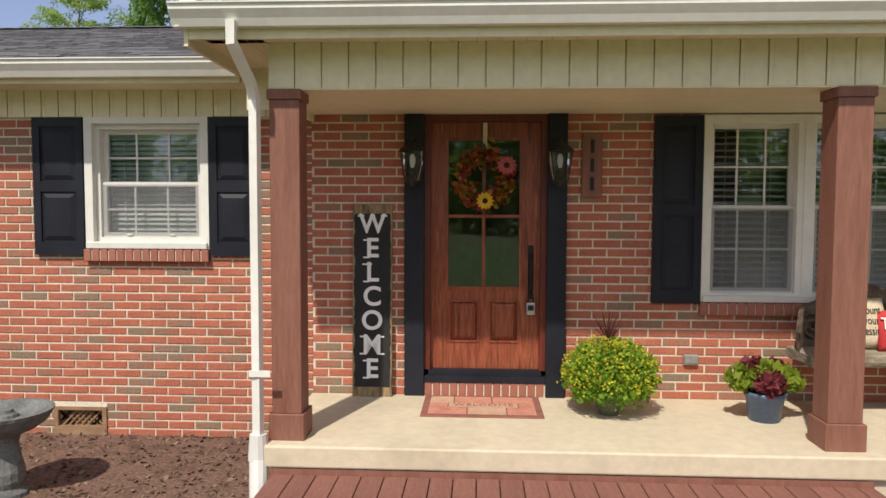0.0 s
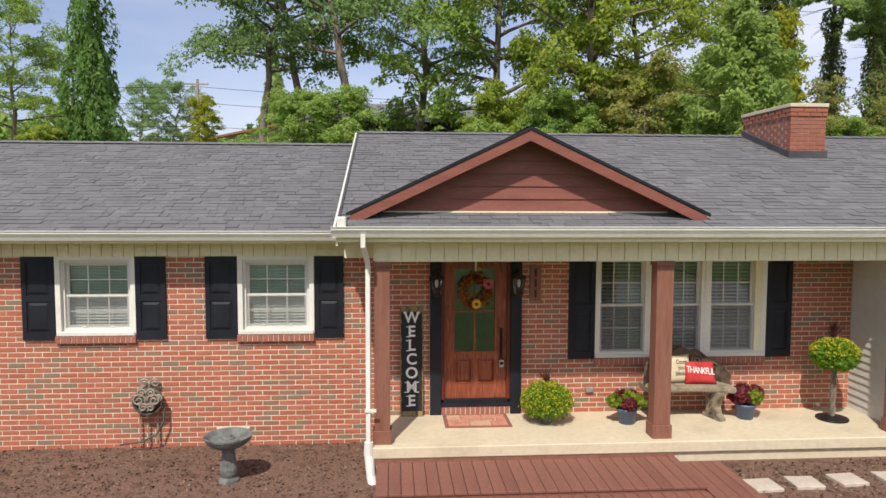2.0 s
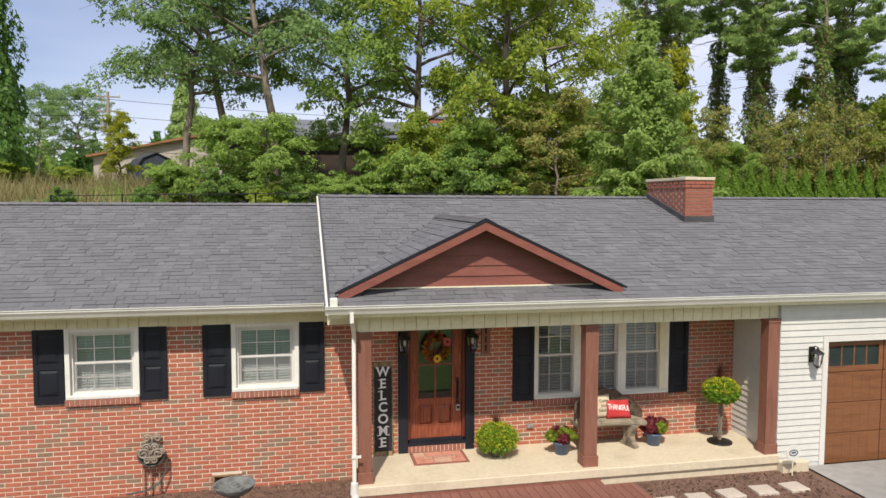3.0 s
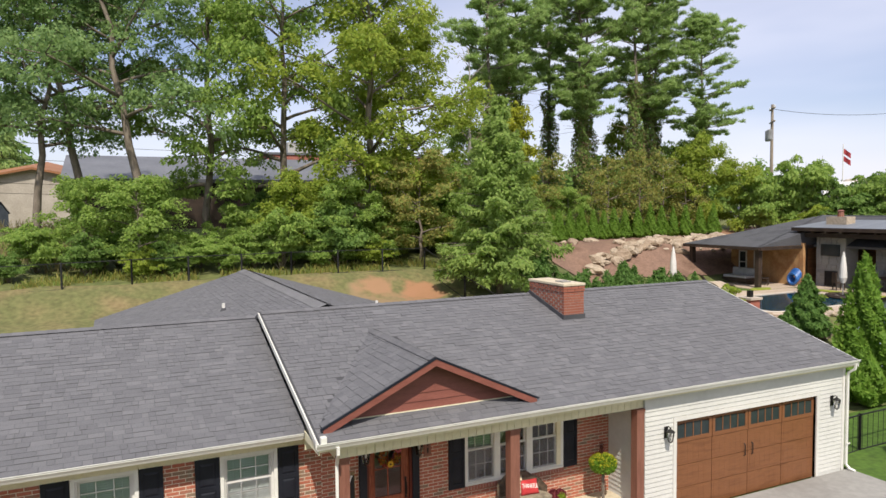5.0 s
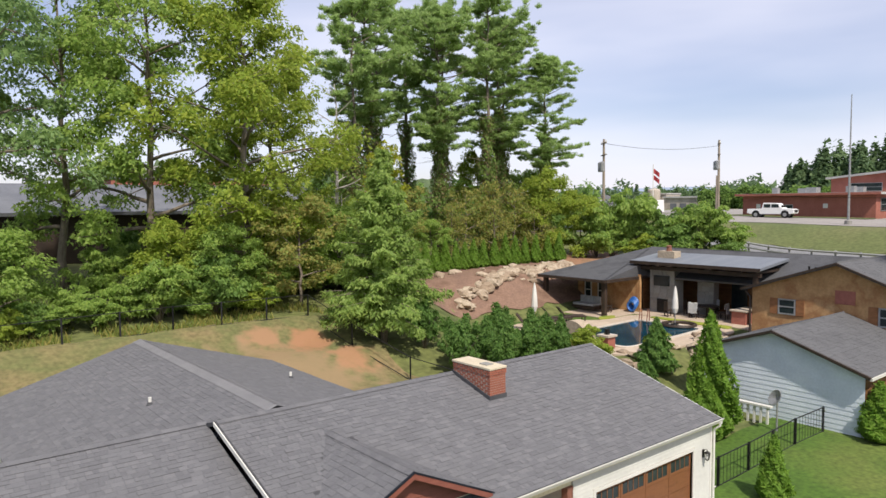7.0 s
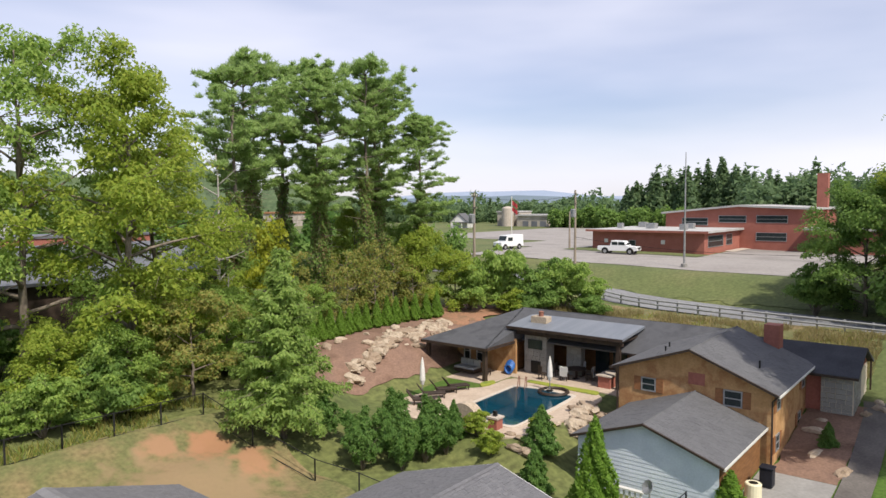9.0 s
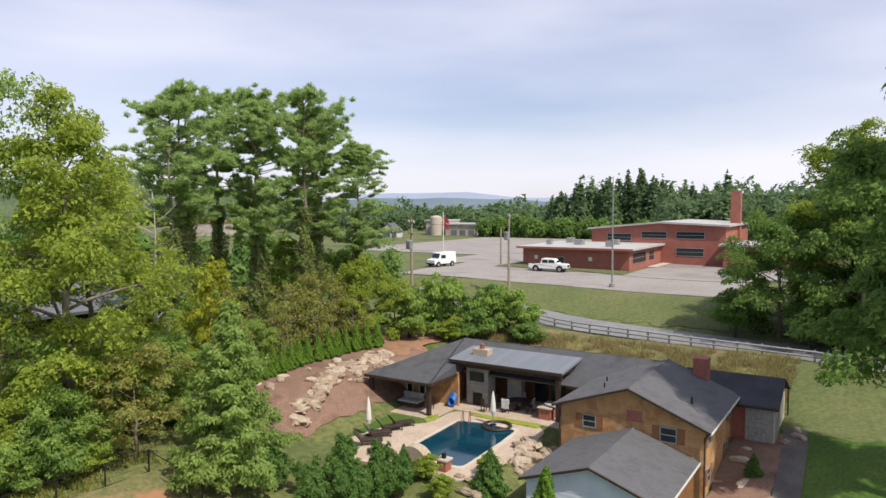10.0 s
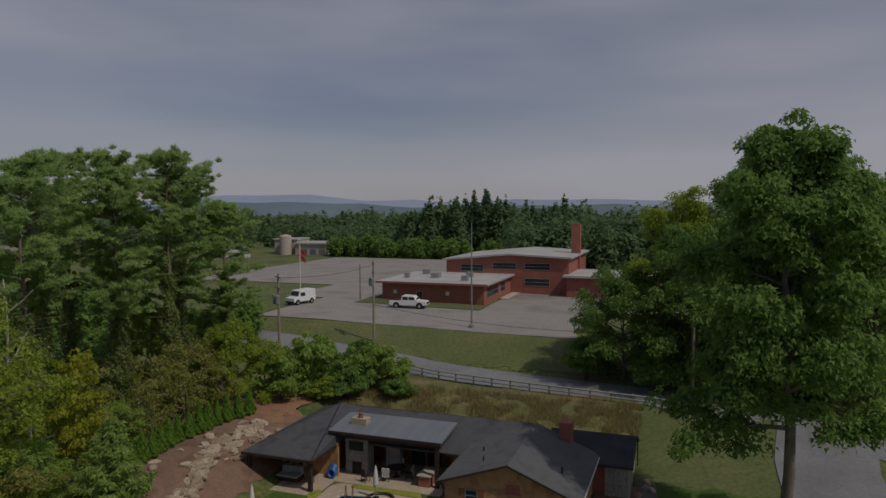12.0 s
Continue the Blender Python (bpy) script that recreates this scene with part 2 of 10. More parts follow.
M_ASPHALT = material("grey worn asphalt", [(0.222, 0.202, 0.186), (0.300, 0.276, 0.254), (0.258, 0.234, 0.216)], scale=0.12, rough=0.9, bump=0.2, bump_scale=20, fine=0.12, fine_scale=3)
M_ROAD = material("road asphalt", [(0.17, 0.17, 0.175), (0.23, 0.23, 0.235)], scale=0.3, rough=0.9, bump=0.2, bump_scale=20, fine=0.12)
M_BARK = material("tree bark", [(0.13, 0.105, 0.08), (0.24, 0.20, 0.16)], scale=3, rough=0.95, bump=0.8, bump_scale=12, stretch=(2, 2, 0.5), fine=0.25)

M_DEADWOOD = material("bleached dead wood", [(0.34, 0.31, 0.28), (0.46, 0.43, 0.39)], scale=3, rough=0.9, bump=0.5, bump_scale=12, stretch=(2, 2, 0.5), fine=0.15)


def leaf_material(name, colours):
    return material(name, colours, scale=0.5, rough=0.6, bump=0, rand="island", spread=0.4, translucent=0.55, specular=0.2, fine=0.1)


M_LEAF = leaf_material("broad leaves", [(0.170, 0.280, 0.068), (0.273, 0.403, 0.091), (0.376, 0.498, 0.116), (0.225, 0.342, 0.102)])
M_LEAF_B = leaf_material("blue-green broad leaves", [(0.142, 0.250, 0.101), (0.223, 0.344, 0.128), (0.290, 0.412, 0.142), (0.203, 0.304, 0.121)])
M_VINE = leaf_material("creeper leaves with brown dead ones", [(0.195, 0.315, 0.075), (0.285, 0.420, 0.105), (0.165, 0.270, 0.075), (0.300, 0.203, 0.112), (0.240, 0.360, 0.090)])
M_LEAF_M = leaf_material("mid green leaves", [(0.128, 0.229, 0.060), (0.203, 0.323, 0.079), (0.283, 0.396, 0.096)])
M_LEAF_Y = leaf_material("yellow-green leaves", [(0.204, 0.299, 0.048), (0.296, 0.398, 0.060), (0.397, 0.454, 0.073), (0.248, 0.355, 0.066)])
M_LEAF_D = leaf_material("dark leaves", [(0.097, 0.199, 0.049), (0.158, 0.284, 0.068), (0.229, 0.353, 0.091)])
M_LEAF_G = leaf_material("yellow leaves", [(0.36, 0.38, 0.036), (0.42, 0.44, 0.05), (0.29, 0.35, 0.05)])
M_LEAF_T = leaf_material("tan autumn leaves", [(0.308, 0.330, 0.083), (0.418, 0.363, 0.110), (0.264, 0.330, 0.083), (0.220, 0.308, 0.066)])
M_LEAF_F = leaf_material("feathery light leaves", [(0.202, 0.305, 0.078), (0.305, 0.429, 0.111), (0.403, 0.507, 0.137)])
M_WEED = leaf_material("dry tan weeds", [(0.30, 0.245, 0.115), (0.38, 0.315, 0.155), (0.22, 0.225, 0.075)])
# far foliage greyed and lightened: distance haze put into the leaf colour
M_LEAF_HAZED = leaf_material("far leaves greyed for haze", [(0.105, 0.178, 0.084), (0.158, 0.240, 0.109), (0.220, 0.304, 0.135)])
M_PINE = leaf_material("pine needles", [(0.255, 0.373, 0.127), (0.351, 0.486, 0.165), (0.448, 0.560, 0.194)])
M_THUJA = leaf_material("arborvitae foliage", [(0.14, 0.26, 0.036), (0.20, 0.345, 0.050), (0.27, 0.40, 0.062)])


def screen_material():
    m = bpy.data.materials.new("grey insect screen")
    m.use_nodes = True
    n, l = m.node_tree.nodes, m.node_tree.links
    n.clear()
    out = n.new("ShaderNodeOutputMaterial")
    mix = n.new("ShaderNodeMixShader")
    mix.inputs["Fac"].default_value = 0.22
    tr = n.new("ShaderNodeBsdfTransparent")
    df = n.new("ShaderNodeBsdfDiffuse")
    df.inputs["Color"].default_value = (0.26, 0.26, 0.27, 1)
    l.new(tr.outputs["BSDF"], mix.inputs[1])
    l.new(df.outputs["BSDF"], mix.inputs[2])
    l.new(mix.outputs["Shader"], out.inputs["Surface"])
    return m


M_SCREEN = screen_material()


# ---- building helpers ----
def mesh_object(name, bm, mat, parent=None, label="", smooth=False):
    me = bpy.data.meshes.new(name)
    bm.normal_update()
    bm.to_mesh(me)
    bm.free()
    for one in mat if isinstance(mat, (list, tuple)) else [mat]:
        me.materials.append(one)
    if smooth:
        me.shade_smooth()
    ob = new(name, me)
    if parent:
        ob.parent = parent
    if label:
        tagged(ob, label)
    return ob


def part(name, bm, mat, parent, label="", smooth=False):
    return mesh_object(name, bm, mat, parent, label, smooth)


def thing(name, label, category, group="", at=(0, 0, 0), turn=0.0, kind=""):
    ob = new(name)
    ob.empty_display_size = 0.2
    ob.matrix_basis = pose(*at, 0, 0, turn)
    return tagged(ob, label, category, group, kind)


def structure(name, bm, mat, label, category, smooth=False):
    return tagged(mesh_object(name, bm, mat, None, "", smooth), label, category, "", "structure")


def box(bm, x0, x1, y0, y1, z0, z1, m=None, idx=0):
    vs = [bm.verts.new((x, y, z)) for z in (z0, z1) for x, y in ((x0, y0), (x1, y0), (x1, y1), (x0, y1))]
    if m is not None:
        for v in vs:
            v.co = m @ v.co
    for f in ((3, 2, 1, 0), (4, 5, 6, 7), (0, 1, 5, 4), (1, 2, 6, 5), (2, 3, 7, 6), (3, 0, 4, 7)):
        face = bm.faces.new([vs[i] for i in f])
        face.material_index = idx
    return vs


def boxes(*dims):
    bm = bmesh.new()
    for d in dims:
        box(bm, *d)
    return bm


def bevelled(bm, w=0.008, seg=2):
    bmesh.ops.bevel(bm, geom=bm.edges[:], offset=w, segments=seg, affect="EDGES", profile=0.5)
    return bm


def lathe(bm, profile, seg=20, centre=(0, 0, 0), wobble=0.0, m=None):
    """Rings of (radius, z), closed at both ends."""
    rings = []
    for r, z in profile:
        ring = []
        for i in range(seg):
            a = 2 * math.pi * i / seg
            rr = r * (1 + wobble * math.sin(a * seg / 2))
            v = Vector((centre[0] + rr * math.cos(a), centre[1] + rr * math.sin(a), centre[2] + z))
            ring.append(bm.verts.new(m @ v if m is not None else v))
        rings.append(ring)
    for a, b in zip(rings, rings[1:]):
        for i in range(seg):
            bm.faces.new((a[i], a[(i + 1) % seg], b[(i + 1) % seg], b[i]))
    bm.faces.new(list(reversed(rings[0])))
    bm.faces.new(rings[-1])
    return bm


def tube(bm, pts, radii, seg=8):
    """A round bar along points; radii: one number or one per point."""
    pts = [Vector(p) for p in pts]
    if not isinstance(radii, (list, tuple)):
        radii = [radii] * len(pts)
    rings = []
    side = None
    for i, p in enumerate(pts):
        d = (pts[min(i + 1, len(pts) - 1)] - pts[max(i - 1, 0)]).normalized()
        if side is None:
            side = d.orthogonal().normalized()
        side = (side - d * side.dot(d))
        side = side.normalized() if side.length > 1e-6 else d.orthogonal().normalized()
        up = d.cross(side)
        rings.append([bm.verts.new(p + (side * math.cos(2 * math.pi * k / seg) + up * math.sin(2 * math.pi * k / seg)) * radii[i]) for k in range(seg)])
    for a, b in zip(rings, rings[1:]):
        for k in range(seg):
            bm.faces.new((a[k], a[(k + 1) % seg], b[(k + 1) % seg], b[k]))
    bm.faces.new(list(reversed(rings[0])))
    bm.faces.new(rings[-1])
    return bm


def prism(bm, pts, y0, y1, m=None):
    """A polygon of (x, z) points drawn from y0 to y1."""
    a = [bm.verts.new((x, y0, z)) for x, z in pts]
    b = [bm.verts.new((x, y1, z)) for x, z in pts]
    if m is not None:
        for v in a + b:
            v.co = m @ v.co
    n = len(pts)
    bm.faces.new(a)
    bm.faces.new(list(reversed(b)))
    for i in range(n):
        bm.faces.new((a[(i + 1) % n], a[i], b[i], b[(i + 1) % n]))
    return bm


def plate(bm, corners, t):
    """A slab under the quad or triangle of corners, t thick along its normal."""
    c = [Vector(p) for p in corners]
    nrm = (c[1] - c[0]).cross(c[2] - c[0]).normalized()
    top = [bm.verts.new(p) for p in c]
    low = [bm.verts.new(p - nrm * t) for p in c]
    bm.faces.new(top)
    bm.faces.new(list(reversed(low)))
    for i in range(len(c)):
        j = (i + 1) % len(c)
        bm.faces.new((top[j], top[i], low[i], low[j]))
    return bm


def wall_rects(x0, x1, z0, z1, holes):
    """The rectangles that are left of a wall round its holes (x0, x1, z0, z1)."""
    xs = sorted({x0, x1, *[min(max(v, x0), x1) for h in holes for v in h[:2]]})
    out = []
    for a, b in zip(xs, xs[1:]):
        cuts = sorted((h[2], h[3]) for h in holes if h[0] < (a + b) / 2 < h[1])
        z = z0
        for c, d in cuts:
            if c > z:
                out.append((a, b, z, c))
            z = max(z, d)
        if z < z1:
            out.append((a, b, z, z1))
    return out


def smooth_step(a, b, v):
    t = min(1.0, max(0.0, (v - a) / (b - a)))
    return t * t * (3 - 2 * t)


def ramp_of(v, stops):
    if v <= stops[0][0]:
        return stops[0][1]
    for (a, p), (b, q) in zip(stops, stops[1:]):
        if v <= b:
            return p + (q - p) * smooth_step(a, b, v)
    return stops[-1][1]


def lift(x, y):
    """The ground's height."""
    east = ramp_of(x, [(14, 0.0), (20, 0.2), (28, 0.5), (40, 2.2), (50, 4.0), (58, 4.2), (69, 6.6), (76, 6.8), (190, 6.8), (420, 0.0), (900, -6.0)])
    north = ramp_of(y, [(6, 0.0), (14.0, 1.0), (18.0, 2.3), (21.0, 3.5), (26, 4.2), (40, 5.4), (120, 5.4), (400, 0.0)])
    low = min(east, north)
    z = 0.5 * (east + north + math.sqrt((east - north) ** 2 + 0.8 * max(0.0, low)))
    # the pool terrace is level
    inside = smooth_step(17.5, 21, x) * (1 - smooth_step(37, 41, x)) * smooth_step(5.0, 8.5, y) * (1 - smooth_step(19.5, 24.0, y))
    z = z + (1.7 - z) * inside
    # the bed before the left wing lies a little lower than the porch
    return z - 0.115 * smooth_step(-17, -14, x) * (1 - smooth_step(-0.8, 2.6, x)) * smooth_step(-8, -5, y) * (1 - smooth_step(1.0, 3.0, y))


def sheet(bm, x0, x1, y0, y1, nx, ny, off, edge=0.0, seed=3):
    """A patch laid on the ground; edge: how far its outline wanders."""
    grid = []
    for j in range(ny + 1):
        row = []
        for i in range(nx + 1):
            x, y = x0 + (x1 - x0) * i / nx, y0 + (y1 - y0) * j / ny
            if edge and (i in (0, nx) or j in (0, ny)):
                x += edge * noise.noise((x * 0.7, y * 0.7, seed))
                y += edge * noise.noise((x * 0.7, y * 0.7, seed + 9))
            row.append(bm.verts.new((x, y, lift(x, y) + off)))
        grid.append(row)
    for j in range(ny):
        for i in range(nx):
            bm.faces.new((grid[j][i], grid[j][i + 1], grid[j + 1][i + 1], grid[j + 1][i]))
    return bm


def ribbon(bm, line, width, off, step=1.5):
    """A strip of the given width along a line of (x, y), laid on the ground."""
    pts = []
    for (a, b), (c, d) in zip(line, line[1:]):
        n = max(1, int(math.hypot(c - a, d - b) / step))
        pts += [(a + (c - a) * i / n, b + (d - b) * i / n) for i in range(n)]
    pts.append(line[-1])
    rows = []
    for i, (x, y) in enumerate(pts):
        p, q = pts[max(0, i - 1)], pts[min(len(pts) - 1, i + 1)]
        d = Vector((q[0] - p[0], q[1] - p[1], 0)).normalized()
        s = Vector((-d.y, d.x, 0))
        rows.append([bm.verts.new((x + s.x * width * k, y + s.y * width * k, lift(x + s.x * width * k, y + s.y * width * k) + off)) for k in (-0.5, -0.17, 0.17, 0.5)])
    for a, b in zip(rows, rows[1:]):
        for k in range(3):
            bm.faces.new((a[k], b[k], b[k + 1], a[k + 1]))
    return bm


def writing(name, text, size, mat, parent, m, depth=0.004, spacing=1.0, bold=0.0):
    cu = bpy.data.curves.new(name, "FONT")
    cu.body = text
    cu.size = size
    cu.extrude = depth
    cu.align_x = "CENTER"
    cu.align_y = "CENTER"
    cu.space_character = spacing
    cu.offset = bold
    tmp = bpy.data.objects.new(name, cu)
    scene.collection.objects.link(tmp)
    me = bpy.data.meshes.new_from_object(tmp.evaluated_get(bpy.context.evaluated_depsgraph_get()))
    bpy.data.objects.remove(tmp)
    me.materials.clear()
    me.materials.append(mat)
    ob = new(name, me)
    ob.parent = parent
    ob.matrix_basis = m
    return ob


def unit(v):
    return v / (np.linalg.norm(v, axis=1)[:, None] + 1e-9)


def leaf_mesh(name, pts, size, mats, rng, flat=0.0, long=1.5):
    """Small leaves. Rows of pts: a place, or a place, the way the leaf faces and the way its tip points (those leaves are plain triangles).
    flat: how far unaimed leaves lie level."""
    pts = np.asarray(pts, float)
    n = len(pts)
    aimed = pts.shape[1] == 9
    nr = rng.normal(size=(n, 3))
    t = rng.normal(size=(n, 3))
    if aimed:
        nr = unit(pts[:, 3:6]) + nr * 0.6
        t = unit(pts[:, 6:9]) + t * 0.35
    else:
        nr[:, 2] = nr[:, 2] * (1 - flat) + flat * 1.9
    nr = unit(nr)
    t = unit(t - nr * np.sum(t * nr, axis=1)[:, None])
    b = np.cross(nr, t)
    s = size * rng.uniform(0.6, 1.35, size=n)[:, None]
    p = pts[:, :3]
    if aimed:
        k = 3
        rows = [p + b * s * 0.5 - t * s * 0.3 * long, p + t * s * 0.7 * long, p - b * s * 0.5 - t * s * 0.3 * long]
    else:
        k = 4
        rows = [p - t * s * 0.5 * long, p + b * s * 0.5 + nr * s * 0.12, p + t * s * 0.5 * long, p - b * s * 0.5 + nr * s * 0.12]
    v = np.stack(rows, 1)
    me = bpy.data.meshes.new(name)
    me.vertices.add(n * k)
    me.vertices.foreach_set("co", v.reshape(-1))
    me.loops.add(n * k)
    me.loops.foreach_set("vertex_index", np.arange(n * k, dtype=np.int32))
    me.polygons.add(n)
    me.polygons.foreach_set("loop_start", np.arange(0, n * k, k, dtype=np.int32))
    me.update(calc_edges=True)
    for m in mats if isinstance(mats, (list, tuple)) else [mats]:
        me.materials.append(m)
    return me


def leaf_part(name, pts, size, mat, parent, rng, flat=0.0, long=1.5, label=""):
    ob = new(name, leaf_mesh(name, pts, size, mat, rng, flat, long))
    ob.parent = parent
    if label:
        tagged(ob, label)
    return ob


def ball_points(rng, n, centre, radii, shell=0.55, low=-1.0):
    d = rng.normal(size=(n * 2, 3))
    d /= np.linalg.norm(d, axis=1)[:, None]
    d = d[d[:, 2] > low][:n]
    r = shell + (1 - shell) * rng.random(len(d)) ** 0.5
    return np.asarray(centre) + d * r[:, None] * np.asarray(radii)


# ---- ground ----
def axis(lo, hi, fine_lo, fine_hi, step):
    vals = list(np.arange(fine_lo, fine_hi + 0.01, step))
    d, v = step, fine_hi
    while v < hi:
        d *= 1.22
        v += d
        vals.append(min(v, hi))
    d, v = step, fine_lo
    while v > lo:
        d *= 1.22
        v -= d
        vals.insert(0, max(v, lo))
    return vals


def build_ground():
    xs, ys = axis(-2600, 4200, -14, 120, 1.0), axis(-2600, 4200, -30, 60, 1.0)
    bm = bmesh.new()
    grid = [[bm.verts.new((x, y, lift(x, y) + 0.05 * noise.noise((x * 0.3, y * 0.3, 0)) * smooth_step(3, 10, abs(y + 1)))) for x in xs] for y in ys]
    for a, b in zip(grid, grid[1:]):
        for i in range(len(xs) - 1):
            bm.faces.new((a[i], a[i + 1], b[i + 1], b[i]))
    structure("ground", bm, M_FIELD, "rough green ground that rises to the wood and the road", "ground", True)


build_ground()
structure("lawn", sheet(bmesh.new(), 11.8, 40, -30, 1.6, 40, 40, 0.06, 0.4), M_GRASS, "mown green lawn beside the garage and driveway", "lawn", True)
structure("lawn", sheet(bmesh.new(), -16, 12.2, 8.6, 20.8, 40, 26, 0.10, 0.5), M_DRYGRASS, "thin dry grass of the fenced back yard", "lawn", True)
structure("front_lawn", sheet(bmesh.new(), -14, 5.0, -30, -4.6, 20, 24, 0.03, 0.2), M_GRASS, "green lawn before the house", "lawn", True)
structure("mulch_bed", sheet(bmesh.new(), -14, -1.2, -4.4, 0.02, 40, 16, 0.05, 0.25), M_MULCH, "dark bark mulch bed along the brick wall", "mulch bed", True)
structure("mulch_bed", sheet(bmesh.new(), -1.2, 6.0, -4.4, -1.0, 30, 16, 0.04, 0.2), M_MULCH, "dark bark mulch bed before the porch", "mulch bed", True)
structure("driveway", sheet(bmesh.new(), 5.75, 11.75, -16, -1.2, 8, 12, 0.07), M_CONCRETE, "pale grey concrete driveway before the garage", "driveway")

# ---- the brick house ----
house = thing("house", "single-storey red brick house with grey shingle roof and covered porch", "house")
GROUND_Z, SLAB_Z, SOFFIT = -0.15, 0.30, 2.44
WALL_T = 0.22
SMALL_WINDOWS = [(-5.42, -4.43), (-3.14, -2.16)]
LEFT_HOLES = [(a + 0.05, b - 0.05, 1.42, 2.42) for a, b in SMALL_WINDOWS] + [(-3.43, -3.04, -0.02, 0.15)]
PORCH_HOLES = [(-0.50, 0.45, 0.40, 2.46), (1.63, 3.95, 1.05, 2.42)]
BRICK_L, COURSE, BRICK_H, JOINT = 0.2134, 0.0677, 0.0545, 0.0125


def front_wall(x0, x1, z0, z1, holes):
    bm = bmesh.new()
    for a, b, c, d in wall_rects(x0, x1, z0, z1, holes):
        box(bm, a, b, 0.006, WALL_T, c, d)
    bmesh.ops.remove_doubles(bm, verts=bm.verts, dist=0.0005)
    return part("wall", bm, M_MORTAR, house, "red brick wall in running bond with pale mortar")


wall_left = front_wall(-10.0, -1.30, GROUND_Z, 2.66, LEFT_HOLES)
wall_porch = front_wall(-1.30, 5.24, GROUND_Z, 2.60, PORCH_HOLES)


def house_shell():
    bm = bmesh.new()
    box(bm, -10.0, -9.78, WALL_T, 8.0, GROUND_Z, 2.66)
    box(bm, -9.78, 11.33, 7.78, 8.0, GROUND_Z, 2.66)
    part("wall", bm, M_MORTAR, house)
    bm = bmesh.new()
    box(bm, -5.0, -4.8, 8.0, 14.2, 0.3, 2.9)
    box(bm, 4.4, 4.6, 8.0, 14.2, 0.3, 2.9)
    prism(bm, [(-5.0, 0.3), (4.6, 0.3), (4.6, 2.9), (-0.2, 4.3), (-5.0, 2.9)], 14.2, 14.4)
    part("wall", bm, M_SIDING, house, "pale siding of the rear wing")
    part("floor", boxes((-9.78, 11.3, WALL_T, 7.78, -0.02, 0.30)), M_ROOM, house)
    part("ceiling", boxes((-9.78, 5.2, WALL_T, 7.78, 2.55, 2.60)), M_ROOM, house)
    part("partition", boxes((-9.78, 5.2, 3.2, 3.3, 0.30, 2.55)), M_ROOM, house)


house_shell()


# roofs: each plane is a deck with laid shingles
RIGHT_EAVE, RIGHT_RIDGE = (-1.40, 2.86), (3.50, 4.37)
LEFT_EAVE, LEFT_RIDGE = (-0.46, 2.77), (4.15, 4.20)


def shingle_mesh(w, h, t):
    bm = bmesh.new()
    vs = [(0, 0, t), (w, 0, t), (w, h, 0.002), (0, h, 0.002), (0, 0, 0), (w, 0, 0)]
    v = [bm.verts.new(p) for p in vs]
    bm.faces.new((v[0], v[1], v[2], v[3]))
    bm.faces.new((v[4], v[5], v[1], v[0]))
    bm.faces.new((v[4], v[0], v[3]))
    bm.faces.new((v[5], v[2], v[1]))
    me = bpy.data.meshes.new("shingle")
    bm.to_mesh(me)
    bm.free()
    me.materials.append(M_SHINGLE_O)
    return me


def shingle_field(origin, along, up, width, height, keep, rng, course=0.142, near=None, singles=None):
    """Laid tabs over a slope from its lower left corner; keep(u, v) says whether a tab lies there. Returns vertex and face lists."""
    nrm = along.cross(up).normalized()
    verts, faces = [], []
    for r in range(int(height / course)):
        v = r * course
        u = -rng.random() * 0.3
        while u < width:
            w = rng.choice((0.11, 0.15, 0.19, 0.26, 0.33))
            a, b = max(u, 0.0), min(u + w - 0.006, width)
            u += w
            if b - a < 0.03 or not keep((a + b) / 2, v + course / 2):
                continue
            t = rng.choice((0.007, 0.010, 0.013, 0.018))
            top = min(v + course * 1.25, height)
            if singles is not None and near and near[0] < a < near[1] and len(singles) < 290 and near[2] < v < near[3]:
                singles.append((a, v, b - a, t))
                continue
            k = len(verts)
            for p, q, s in ((a, v, t), (b, v, t), (b, top, 0.003), (a, top, 0.003), (a, v, 0.0), (b, v, 0.0)):
                verts.append(tuple(origin + along * p + up * q + nrm * s))
            faces += [(k, k + 1, k + 2, k + 3), (k + 4, k + 5, k + 1, k), (k + 4, k, k + 3), (k + 5, k + 2, k + 1)]
    return verts, faces


def roof_plane(corners, keep=lambda u, v: True, seed=1, near=None):
    """corners: lower left, lower right, upper right, upper left, seen from outside."""
    c = [Vector(p) for p in corners]
    deck = bmesh.new()
    plate(deck, c, 0.09)
    roof = part("roof", deck, M_ROOFDECK, house, "grey architectural shingle roof")
    along = (c[1] - c[0])
    width = along.length
    along.normalize()
    up = c[3] - c[0]
    up = up - along * up.dot(along)
    height = up.length
    up.normalize()
    singles = []
    rng = random.Random(seed)
    v, f = shingle_field(c[0], along, up, width, height, keep, rng, near=near, singles=singles if near else None)
    me = bpy.data.meshes.new("shingling")
    me.from_pydata(v, [], f)
    me.materials.append(M_SHINGLE)
    ob = new("shingling", me)
    ob.parent = roof
    tagged(ob, kind="stuff")
    LATER.append((roof, c[0].copy(), along.copy(), up.copy(), singles))
    return roof


LATER = []
GABLE_APEX, GABLE_L, GABLE_R = (0.46, 4.00), (-1.62, 3.02), (2.58, 3.02)


def roof_z(y):
    return RIGHT_EAVE[1] + (y - RIGHT_EAVE[0]) * (RIGHT_RIDGE[1] - RIGHT_EAVE[1]) / (RIGHT_RIDGE[0] - RIGHT_EAVE[0])


RX0, RX1 = -1.76, 11.70
SLOPE_LEN = math.hypot(RIGHT_RIDGE[0] - RIGHT_EAVE[0], RIGHT_RIDGE[1] - RIGHT_EAVE[1])


